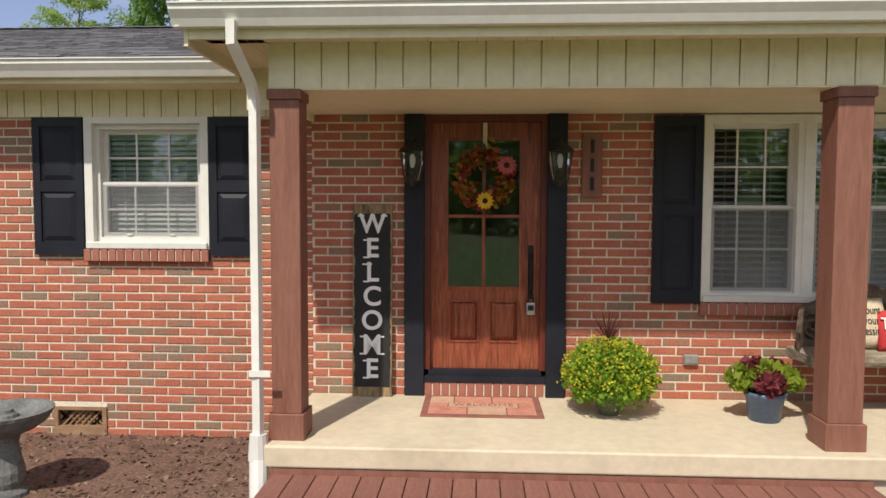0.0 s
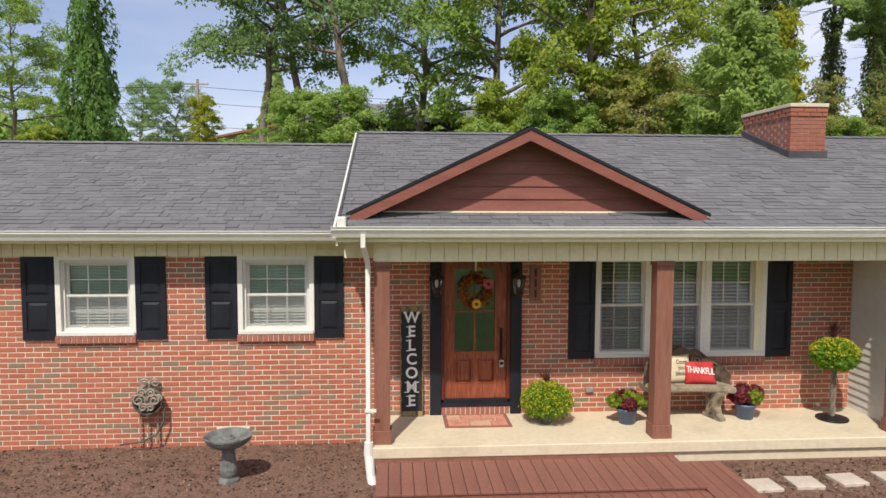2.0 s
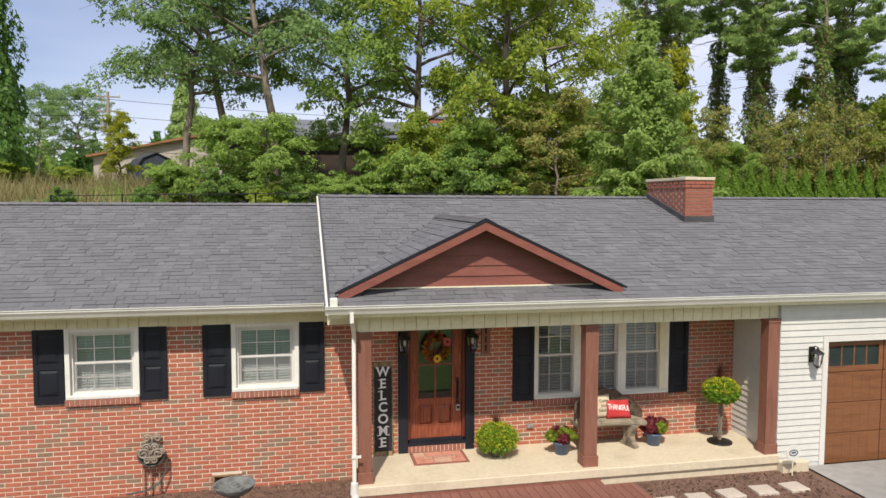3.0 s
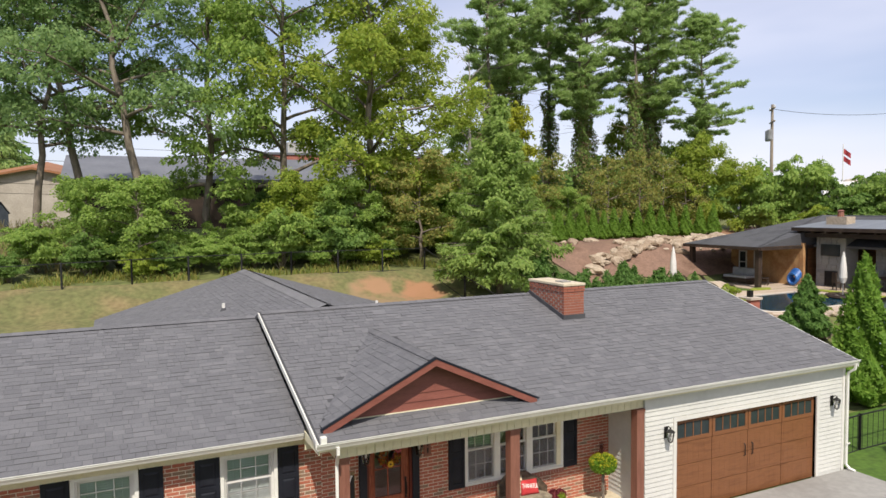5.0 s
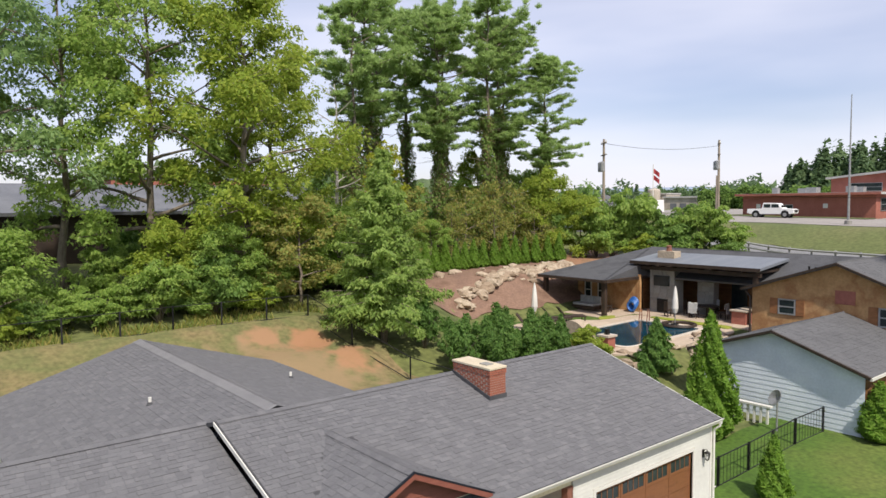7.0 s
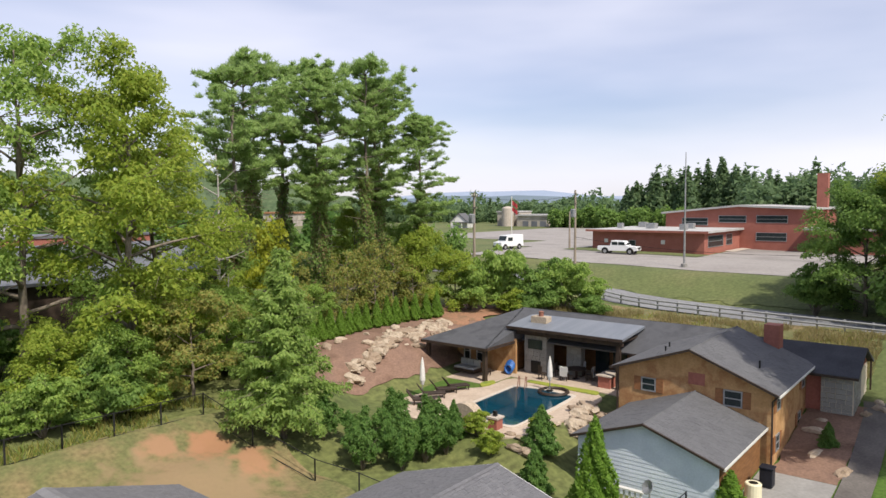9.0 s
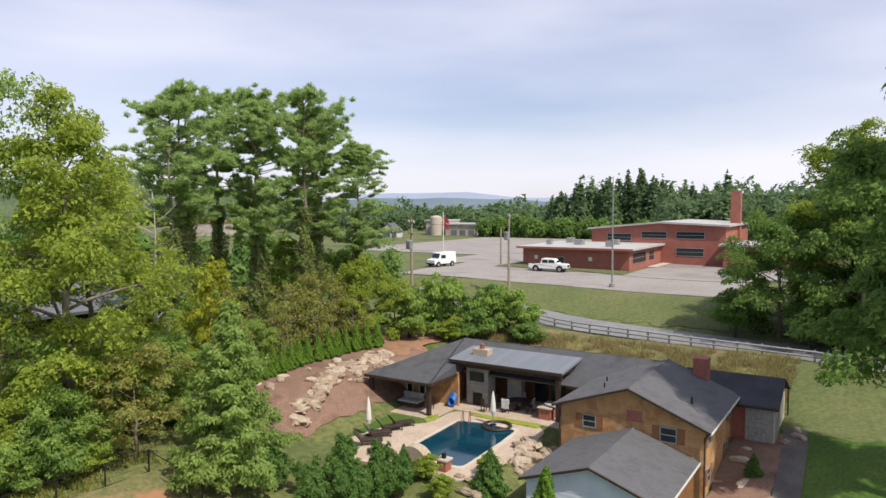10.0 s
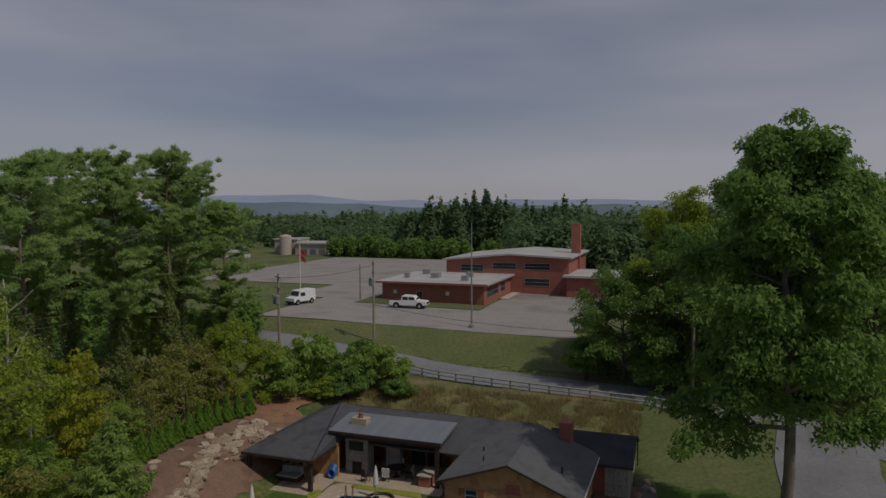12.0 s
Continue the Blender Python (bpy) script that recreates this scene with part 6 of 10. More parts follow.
M_ROCK = material("pale tan boulder", [(0.32, 0.25, 0.18), (0.44, 0.36, 0.27), (0.27, 0.20, 0.14), (0.38, 0.30, 0.215)], scale=1.2, rough=0.95, bump=0.8, bump_scale=8, rand="object", spread=0.5, fine=0.2, fine_scale=7)
M_PATIO = material("tan paver patio", [(0.42, 0.33, 0.25), (0.50, 0.40, 0.31)], scale=0.8, rough=0.85, bump=0.3, bump_scale=14, fine=0.12, fine_scale=6)
M_EARTH = material("brown mulch slope", [(0.15, 0.088, 0.060), (0.22, 0.135, 0.095), (0.18, 0.11, 0.08)], scale=0.6, rough=0.95, bump=0.6, bump_scale=9, fine=0.2)
M_REDBRICK = material("far red brick", [(0.30, 0.108, 0.080), (0.36, 0.135, 0.10)], scale=0.8, rough=0.9, bump=0.2, fine=0.12, fine_scale=6)
M_WHITEROOF = material("white membrane roof", [(0.37, 0.36, 0.345), (0.46, 0.45, 0.43)], scale=0.3, rough=0.8, bump=0.1, fine=0.06)
M_TYRE = material("black rubber", [(0.012, 0.012, 0.012), (0.02, 0.02, 0.02)], scale=20, rough=0.8, bump=0.1)
M_CARWHITE = material("white car paint", [(0.74, 0.74, 0.73), (0.80, 0.80, 0.79)], scale=2, rough=0.25, bump=0, fine=0.02)
M_GALV = material("galvanised steel", [(0.30, 0.30, 0.30), (0.42, 0.42, 0.42)], scale=3, rough=0.5, metal=0.5, bump=0.1)
M_POLE = material("weathered pole timber", [(0.240, 0.195, 0.150), (0.360, 0.300, 0.240)], scale=2, rough=0.9, bump=0.4, stretch=(3, 3, 0.4))


def gable_house(ob, x0, x1, y0, y1, z0, eave0, eave1, ridge_y, ridge_z, wall_mat, roof_mat, over=0.35, trim=None):
    """A block with its ridge along x: eave0 over y0, eave1 over y1."""
    mx = Matrix(((0, 1, 0, 0), (1, 0, 0, 0), (0, 0, 1, 0), (0, 0, 0, 1)))
    bm = bmesh.new()
    prism(bm, [(y0, z0), (y1, z0), (y1, eave1), (ridge_y, ridge_z - 0.08), (y0, eave0)], x0, x1, mx)
    bmesh.ops.recalc_face_normals(bm, faces=bm.faces)
    wall = part("wall", bm, wall_mat, ob)
    s0, s1 = (ridge_z - eave0) / (ridge_y - y0), (ridge_z - eave1) / (y1 - ridge_y)
    for k, (yy, zz) in enumerate(((y0 - over, eave0 - over * s0 + 0.05), (y1 + over, eave1 - over * s1 + 0.05))):
        bm = bmesh.new()
        a, b = (x0 - over, yy, zz), (x1 + over, yy, zz)
        c, d = (x1 + over, ridge_y, ridge_z + 0.04), (x0 - over, ridge_y, ridge_z + 0.04)
        plate(bm, (a, b, c, d) if k == 0 else (b, a, d, c), 0.12)
        roof = part("roof", bm, roof_mat, ob)
        rr = random.Random(k)
        v, f = shingle_field(Vector(a if k == 0 else b), Vector((1, 0, 0)) if k == 0 else Vector((-1, 0, 0)), (Vector(d) - Vector(a)).normalized(), x1 - x0 + 2 * over, (Vector(d) - Vector(a)).length, lambda u, w: True, rr, course=0.2)
        me = bpy.data.meshes.new("shingling")
        me.from_pydata(v, [], f)
        me.materials.append(roof_mat)
        so = new("shingling", me)
        so.parent = roof
        tagged(so, kind="stuff")
        bm = bmesh.new()
        tube(bm, [(x0 - over - 0.02, yy, zz - 0.03), (x0 - over - 0.02, ridge_y, ridge_z)], 0.07, 4)
        part("rake_board", bm, trim or M_DARKWOOD, ob)
        part("gutter", boxes((x0 - over, x1 + over, yy - 0.05, yy + 0.05, zz - 0.12, zz - 0.01)), (M_WHITE if k == 0 and trim is None else trim or M_DARKWOOD), ob)
    part("ridge_cap", tube(bmesh.new(), [(x0 - over, ridge_y, ridge_z + 0.03), (x1 + over, ridge_y, ridge_z + 0.03)], 0.06, 5), roof_mat, ob)
    return wall


def far_window(parent, axis_, c, u0, u1, z0, z1, frame_mat, shut=None, out=-1):
    """A window on a wall at x = c or y = c, spanning u0 to u1; out: the way the wall faces."""
    def b(a0, a1, d0, d1, q0, q1):
        lo, hi = sorted((c + out * d0, c + out * d1))
        return (lo, hi, a0, a1, q0, q1) if axis_ == "x" else (a0, a1, lo, hi, q0, q1)
    t = 0.07
    win = part("window", boxes(b(u0, u1, 0.0, 0.06, z0, z0 + t), b(u0, u1, 0.0, 0.06, z1 - t, z1), b(u0, u0 + t, 0.0, 0.06, z0 + t, z1 - t), b(u1 - t, u1, 0.0, 0.06, z0 + t, z1 - t), b(u0 + t, u1 - t, 0.0, 0.045, (z0 + z1) / 2 - 0.03, (z0 + z1) / 2 + 0.03)), frame_mat, parent)
    part("pane", boxes(b(u0 + t, u1 - t, 0.004, 0.02, z0 + t, z1 - t)), M_GLASS_DARK, win)
    if shut:
        w = 0.42
        for p, q in ((u0 - w, u0 - 0.02), (u1 + 0.02, u1 + w)):
            part("shutter", boxes(b(p, q, 0.0, 0.05, z0, z1)), shut, win)


ngarage = thing("detached_garage", "pale blue-white sided garage with grey gable roof", "garage")
gable_house(ngarage, 21.2, 27.9, -1.95, 5.0, -0.2, 2.75, 2.75, 1.5, 3.95, M_PALEBLUE, M_TAR, 0.3)
mx_side = Matrix(((0, 1, 0, 0), (1, 0, 0, 0), (0, 0, 1, 0), (0, 0, 0, 1)))
bm = bmesh.new()
for i in range(17):
    z = 0.2 + i * 0.2
    low, high = max(0.0, (z - 2.68) / 0.345), max(0.0, (z + 0.2 - 2.68) / 0.345)
    w0, w1 = -1.95 + low, 5.0 - low
    if w1 - w0 > 0.9:
        vs = [bm.verts.new(p) for p in ((21.182, w0, z), (21.182, w1, z), (21.195, 5.0 - high, z + 0.2), (21.195, -1.95 + high, z + 0.2))]
        bm.faces.new(list(reversed(vs)))
tagged(part("lap_boarding", bm, M_PALEBLUE, ngarage), kind="stuff")
for i in range(22):
    part("side_board", boxes((21.2 + i * 0.3, 21.2 + i * 0.3 + 0.29, -1.985, -1.955, 0.0, 2.7)), M_TIMBER, ngarage)

nhouse = thing("two_storey_house", "ochre brick two-storey house with grey gable roof", "house")
gable_house(nhouse, 28.2, 36.4, -2.45, 6.0, 0.0, 4.62, 4.85, 1.75, 6.32, M_STUCCO, M_TAR, 0.42)
far_window(nhouse, "x", 28.2, 3.75, 4.62, 3.55, 4.35, M_GALV, M_SHUTBROWN)
far_window(nhouse, "x", 28.2, -0.98, 0.0, 3.45, 4.35, M_GALV, M_SHUTBROWN)
for xa in (29.0, 34.9):
    far_window(nhouse, "y", -2.45, xa, xa + 0.8, 3.35, 4.3, M_GALV, M_SHUTBROWN)
for xa in (28.9, 34.0):
    far_window(nhouse, "y", -2.45, xa, xa + 0.8, 1.2, 2.1, M_GALV, M_SHUTBROWN)
part("patch", boxes((28.17, 28.2, 1.0, 1.9, 4.35, 5.0)), M_REDBRICK, nhouse, "patch of bare red brick")
bm = bmesh.new()
tube(bm, [(28.10, -2.75, 4.4), (28.05, -2.5, 4.1), (28.05, -2.5, 0.4)], 0.05, 6)
part("downspout", bm, M_DARKWOOD, nhouse)
part("downspout", tube(bmesh.new(), [(28.1, 6.3, 4.6), (28.1, 6.05, 4.3), (28.1, 6.05, 0.9)], 0.05, 6), M_DARKWOOD, nhouse)
part("chimney", boxes((36.2, 37.2, -0.9, 0.0, 4.5, 6.75)), M_REDBRICK, nhouse, "red brick chimney")
for x, y in ((30.0, 3.9), (32.5, 4.6), (30.6, -1.2)):
    zz = 6.32 - abs(y - 1.75) * 0.36
    part("vent_pipe", tube(bmesh.new(), [(x, y, zz - 0.05), (x, y, zz + 0.38)], 0.05, 6), M_BLACK, nhouse)

# single-storey wing with stone corner
wing = thing("house_wing", "dark-roofed wing with grey stone corner wall", "house wing")
bm = bmesh.new()
prism(bm, [(36.2, 0.8), (41.4, 0.8), (41.4, 4.35), (38.8, 5.35), (36.2, 4.35)], -4.95, 0.8)
part("wall", bm, M_REDBRICK, wing)
for k, xx in enumerate((35.7, 41.9)):
    bm = bmesh.new()
    a, b, c, d = (xx, -5.3, 4.22), (xx, 1.0, 4.22), (38.8, 1.0, 5.5), (38.8, -5.3, 5.5)
    plate(bm, (b, a, d, c) if k == 0 else (a, b, c, d), 0.14)
    part("roof", bm, M_TARDARK, wing)
part("trim", boxes((35.62, 35.72, -5.3, 1.0, 4.06, 4.2)), M_DARKWOOD, wing)
part("trellis", boxes((41.3, 41.4, -5.25, -5.15, 1.5, 4.6)), M_DARKWOOD, wing)
stone_wall = part("stone_wall", boxes((36.05, 36.19, -4.97, -3.3, 0.8, 4.2), (36.05, 41.0, -5.02, -4.96, 0.8, 4.2)), M_MORTAR, wing, "grey stone wall")


def stone_face(parent, x, y0, y1, z0, z1, seed, face="x", out=-1):
    rng = random.Random(seed)
    z = z0
    while z < z1 - 0.08:
        h = min(rng.uniform(0.2, 0.38), z1 - z)
        y = y0
        while y < y1 - 0.06:
            w = min(rng.uniform(0.25, 0.6), y1 - y)
            t = rng.uniform(0.025, 0.06)
            lo, hi = sorted((x, x + out * t))
            d = (lo, hi, y + 0.015, y + w - 0.015, z + 0.015, z + h - 0.015) if face == "x" else (y + 0.015, y + w - 0.015, lo, hi, z + 0.015, z + h - 0.015)
            part("stone", boxes(d), M_STONE, parent)
            y += w
        z += h


stone_face(stone_wall, 36.05, -4.97, -3.3, 1.2, 4.15, 3)
stone_face(stone_wall, -5.02, 36.1, 38.4, 1.2, 4.15, 5, "y")

# ---- pool house ----
TZ = 1.70
pool_house = thing("pool_house", "low pool house with open pavilion and dark grey roof", "pool house")
bm = bmesh.new()
plate(bm, ((29.6, 22.6, 4.22), (29.6, 16.6, 4.22), (37.9, 18.6, 6.0)), 0.14)
plate(bm, ((29.6, 16.6, 4.22), (34.2, 16.6, 4.22), (37.9, 16.6, 5.92), (37.9, 18.6, 6.0)), 0.14)
plate(bm, ((41.8, 22.6, 4.22), (29.6, 22.6, 4.22), (37.9, 18.6, 6.0)), 0.14)
plate(bm, ((34.2, 16.6, 4.22), (34.2, 2.2, 4.22), (37.9, 2.2, 5.95), (37.9, 16.6, 5.92)), 0.14)
plate(bm, ((41.8, 2.2, 4.22), (41.8, 22.6, 4.22), (37.9, 18.6, 6.0), (37.9, 2.2, 5.95)), 0.14)
part("roof", bm, M_POOLROOF, pool_house, "dark grey low-pitched roof")
for dims in ((29.52, 29.62, 16.6, 22.6, 4.02, 4.2), (29.62, 34.2, 16.52, 16.62, 4.02, 4.2), (34.12, 34.2, 2.2, 8.0, 4.02, 4.2)):
    part("fascia", boxes(dims), M_DARKWOOD, pool_house)
bm = bmesh.new()
plate(bm, ((33.1, 17.2, 5.32), (33.1, 8.0, 5.32), (36.9, 8.0, 5.72), (36.9, 17.2, 5.72)), 0.16)
part("shed_roof", bm, M_SHEDROOF, pool_house, "slightly raised flat shed roof")
part("fascia", boxes((33.05, 33.12, 8.0, 17.2, 5.10, 5.30)), M_DARKWOOD, pool_house)
for y in [8.25 + i * 0.95 for i in range(10)]:
    part("rafter", boxes((33.15, 36.6, y - 0.05, y + 0.05, 4.98, 5.14)), M_DARKWOOD, pool_house)
part("beam", boxes((33.5, 33.75, 8.2, 17.0, 4.72, 4.97)), M_DARKWOOD, pool_house)
for x, y, top in ((30.0, 17.0, 4.1), (30.0, 22.2, 4.1), (33.6, 8.5, 4.72), (34.0, 17.0, 4.1)):
    part("post", boxes((x - 0.14, x + 0.14, y - 0.14, y + 0.14, TZ - 0.1, top)), M_DARKWOOD, pool_house)
part("wall", boxes((37.6, 37.8, 2.4, 22.3, TZ - 0.3, 4.3)), M_TIMBER, pool_house, "brown cedar back wall")
part("wall", boxes((33.4, 37.6, 17.0, 17.2, TZ - 0.3, 4.3)), M_TIMBER, pool_house)
part("wall", boxes((33.2, 33.398, 16.45, 21.9, TZ - 0.3, 4.35)), M_STUCCO, pool_house, "ochre stained wall under the pavilion roof")
for y in (19.4, 20.6):
    far_window(pool_house, "x", 33.2, y, y + 0.62, TZ + 0.5, TZ + 2.0, M_WHITE)
part("wall", boxes((34.3, 34.5, 2.4, 7.6, TZ - 0.3, 4.2)), M_TIMBER, pool_house)
fp = part("stone_fireplace", boxes((34.2, 35.3, 14.4, 16.3, TZ - 0.2, 5.3)), M_STONE, pool_house, "grey stone outdoor fireplace")
stone_face(fp, 34.2, 14.4, 16.3, TZ, 5.15, 7)
part("firebox", boxes((34.12, 34.18, 14.9, 15.7, TZ + 0.1, TZ + 1.0)), M_BLACK, fp)
part("television", boxes((34.08, 34.14, 14.75, 15.95, TZ + 1.9, TZ + 2.6)), M_GLASS_DARK, fp, "black television")
sc = part("stone_pier", boxes((35.4, 36.0, 12.2, 13.4, TZ - 0.2, 5.3)), M_STONE, pool_house, "grey stone pier")
stone_face(sc, 35.4, 12.2, 13.4, TZ, 5.15, 9)
part("roof_chimney", boxes((34.6, 35.4, 14.7, 16.0, 5.3, 5.95)), M_ROCK, pool_house, "tan stone chimney cap")
part("flue", lathe(bmesh.new(), [(0.2, 5.95), (0.17, 6.25), (0.22, 6.28), (0.1, 6.35)], 10, (35.0, 15.35, 0)), M_STAIN, pool_house)
for y in (9.6, 11.0):
    part("glass_door", boxes((37.5, 37.56, y, y + 1.1, TZ, 3.9)), M_GLASS_DARK, pool_house)

bar = thing("outdoor_bar", "red brick outdoor grill counter with stone top", "counter")
part("body", boxes((33.4, 35.2, 9.0, 9.9, TZ - 0.1, TZ + 0.85)), M_REDBRICK, bar)
part("top", boxes((33.3, 35.3, 8.9, 10.0, TZ + 0.85, TZ + 0.93)), M_STONEPALE, bar)


# ---- pool terrace ----
def level_patch(name, pts, z, mat, label, category, thick=0.1):
    bm = bmesh.new()
    top = [bm.verts.new((x, y, z)) for x, y in pts]
    low = [bm.verts.new((x, y, z - thick)) for x, y in pts]
    bm.faces.new(top)
    n = len(pts)
    for i in range(n):
        bm.faces.new((top[(i + 1) % n], top[i], low[i], low[(i + 1) % n]))
    return structure(name, bm, mat, label, category)


def rounded(pts, n=6, k=0.35):
    """Corners cut to arcs."""
    out = []
    m = len(pts)
    for i in range(m):
        p, c, q = Vector(pts[i - 1]), Vector(pts[i]), Vector(pts[(i + 1) % m])
        r = min(1.6, (p - c).length * k, (q - c).length * k)
        a, b = c + (p - c).normalized() * r, c + (q - c).normalized() * r
        for j in range(n + 1):
            t = j / n
            v = a * (1 - t) ** 2 + c * 2 * t * (1 - t) + b * t * t
            out.append((v.x, v.y))
    return out


level_patch("terrace_lawn", rounded([(22.5, 16.2), (37.5, 16.2), (37.5, 23.5), (31, 24), (25.5, 22.5), (22.6, 20.5)]), TZ + 0.02, M_GRASS, "small green lawn beside the pool", "lawn")
level_patch("patio", rounded([(20.6, 8.6), (27, 8.0), (31.0, 8.3), (32.3, 9.6), (32.2, 16.2), (28.6, 16.0), (26.6, 18.2), (23.0, 18.9), (20.4, 17.0)]), TZ + 0.05, M_PATIO, "tan paver patio round the pool", "patio", 1.2)
level_patch("pavilion_floor", [(29.3, 16.3), (37.6, 16.3), (37.6, 22.6), (29.3, 22.6)], TZ + 0.06, M_PATIO, "paver floor of the pavilion", "patio")
level_patch("pavilion_floor", [(32.3, 7.8), (37.6, 7.8), (37.6, 16.3), (32.3, 16.3)], TZ + 0.055, M_PATIO, "paver floor of the pool house", "patio")
M_LIMEGRASS = material("lime ground cover", [(0.20, 0.24, 0.03), (0.28, 0.30, 0.04), (0.14, 0.19, 0.03)], scale=1.0, rough=0.95, bump=0.6, bump_scale=14)
level_patch("planting_strip", rounded([(31.4, 9.0), (32.3, 9.2), (32.2, 14.6), (31.6, 14.6)]), TZ + 0.10, M_LIMEGRASS, "strip of lime-green ground cover", "planting")
level_patch("planting_strip", rounded([(28.5, 16.3), (29.9, 16.0), (30.6, 16.6), (29.4, 17.0)]), TZ + 0.10, M_LIMEGRASS, "patch of lime-green ground cover", "planting")
M_COPING = material("pale pool coping", [(0.50, 0.43, 0.35), (0.58, 0.51, 0.43)], scale=1, rough=0.8, bump=0.2)
M_WATER = material("deep blue pool water", [(0.004, 0.035, 0.060), (0.007, 0.055, 0.085)], scale=0.4, rough=0.06, bump=0.05, bump_scale=3, specular=0.6)
POOL = [(22.6, 9.8), (27.4, 9.9), (30.2, 10.1), (30.5, 12.6), (30.1, 14.5), (24.4, 14.3), (22.7, 13.5)]
pool = thing("swimming_pool", "dark blue swimming pool with pale stone coping", "pool")
bm = bmesh.new()
ring = rounded(POOL, 4, 0.15)
cx, cy = sum(p[0] for p in ring) / len(ring), sum(p[1] for p in ring) / len(ring)
def pv(p, g, z):
    d = Vector((p[0] - cx, p[1] - cy, 0))
    d = d * (1 + g / d.length)
    return (cx + d.x, cy + d.y, z)
a = [bm.verts.new(pv(p, 0.0, TZ + 0.10)) for p in ring]
b = [bm.verts.new(pv(p, 0.38, TZ + 0.10)) for p in ring]
c = [bm.verts.new(pv(p, 0.38, TZ + 0.02)) for p in ring]
d = [bm.verts.new(pv(p, 0.0, TZ + 0.056)) for p in ring]
n = len(ring)
for i in range(n):
    j = (i + 1) % n
    bm.faces.new((a[i], b[i], b[j], a[j]))
    bm.faces.new((b[i], c[i], c[j], b[j]))
    bm.faces.new((d[i], a[i], a[j], d[j]))
part("coping", bm, M_COPING, pool)
bm = bmesh.new()
bm.faces.new([bm.verts.new(pv(p, 0.01, TZ + 0.062)) for p in ring])
part("water", bm, M_WATER, pool)
part("spa_wall", tube(bmesh.new(), [(30.3 + 0.95 * math.cos(t), 11.6 + 0.95 * math.sin(t), TZ + 0.13) for t in [i * math.pi / 12 for i in range(25)]], 0.12, 6), M_DARKWOOD, pool, "dark tiled spa rim")
part("ladder", tube(bmesh.new(), [(30.2, 14.2, TZ + 0.1), (30.2, 14.2, TZ + 0.8), (29.9, 14.1, TZ + 0.9), (29.6, 14.0, TZ + 0.1)], 0.03, 6), M_STAIN, pool)
part("ladder", tube(bmesh.new(), [(30.3, 13.7, TZ + 0.1), (30.3, 13.7, TZ + 0.8), (30.0, 13.6, TZ + 0.9), (29.7, 13.5, TZ + 0.1)], 0.03, 6), M_STAIN, pool)

# arched brick oven and pier at the near end of the pool
oven = thing("brick_arch", "arched tan masonry feature at the pool end", "masonry arch")
bm = bmesh.new()
prism(bm, [(11.2 + 1.1 * math.cos(t) + 1.0, 1.0 + 1.15 * math.sin(t) + 0.9) for t in [math.pi * i / 14 for i in range(15)]] + [(11.1, 0.7), (13.3, 0.7)], 21.0, 21.7, mx_side)
bmesh.ops.recalc_face_normals(bm, faces=bm.faces)
part("body", bm, M_ROCK, oven)
part("hatch", boxes((20.95, 20.99, 11.95, 12.5, 1.5, 2.2)), M_TIMBER, oven)
bpost = thing("brick_pier", "brick pier with stone cap and lantern", "pier")
part("body", boxes((21.5, 22.1, 10.2, 10.8, 0.9, 2.35)), M_REDBRICK, bpost)
part("cap", boxes((21.42, 22.18, 10.12, 10.88, 2.35, 2.45)), M_STONEPALE, bpost)
part("lantern", boxes((21.7, 21.9, 10.4, 10.6, 2.45, 2.75)), M_BLACK, bpost)


def closed_umbrella(x, y, h, cat="umbrella"):
    ob = thing("closed_umbrella", "closed white patio umbrella on a pole", cat, "umbrellas", (x, y, TZ + 0.06))
    part("pole", tube(bmesh.new(), [(0, 0, 0), (0, 0, h)], 0.03, 6), M_GALV, ob)
    part("canopy", lathe(bmesh.new(), [(0.10, h * 0.30), (0.20, h * 0.42), (0.17, h * 0.65), (0.11, h * 0.85), (0.03, h)], 10, wobble=0.18), M_WHITE, ob)
    part("base", lathe(bmesh.new(), [(0.26, 0.0), (0.24, 0.06), (0.04, 0.1)], 12), M_BLACK, ob)


closed_umbrella(24.3, 18.0, 2.6)
closed_umbrella(30.5, 12.0, 2.4)


def lounger(x, y, turn, mat=None):
    ob = thing("sun_lounger", "dark frame sun lounger with raised back", "lounger", "pool loungers", (x, y, TZ + 0.06), turn)
    part("frame", boxes((-0.32, 0.32, -0.9, 0.55, 0.26, 0.32)), M_DARKWOOD, ob)
    for a in (-0.28, 0.28):
        for b in (-0.8, 0.45):
            part("leg", boxes((a - 0.03, a + 0.03, b - 0.03, b + 0.03, 0, 0.26)), M_DARKWOOD, ob)
    bm = bmesh.new()
    box(bm, -0.32, 0.32, 0.0, 0.75, 0.0, 0.06, pose(0, 0.5, 0.3, 52, 0, 0))
    part("backrest", bm, M_DARKWOOD, ob)
    part("cushion", bevelled(boxes((-0.28, 0.28, -0.85, 0.5, 0.322, 0.38)), 0.02, 1), mat or M_DARKWOOD, ob)


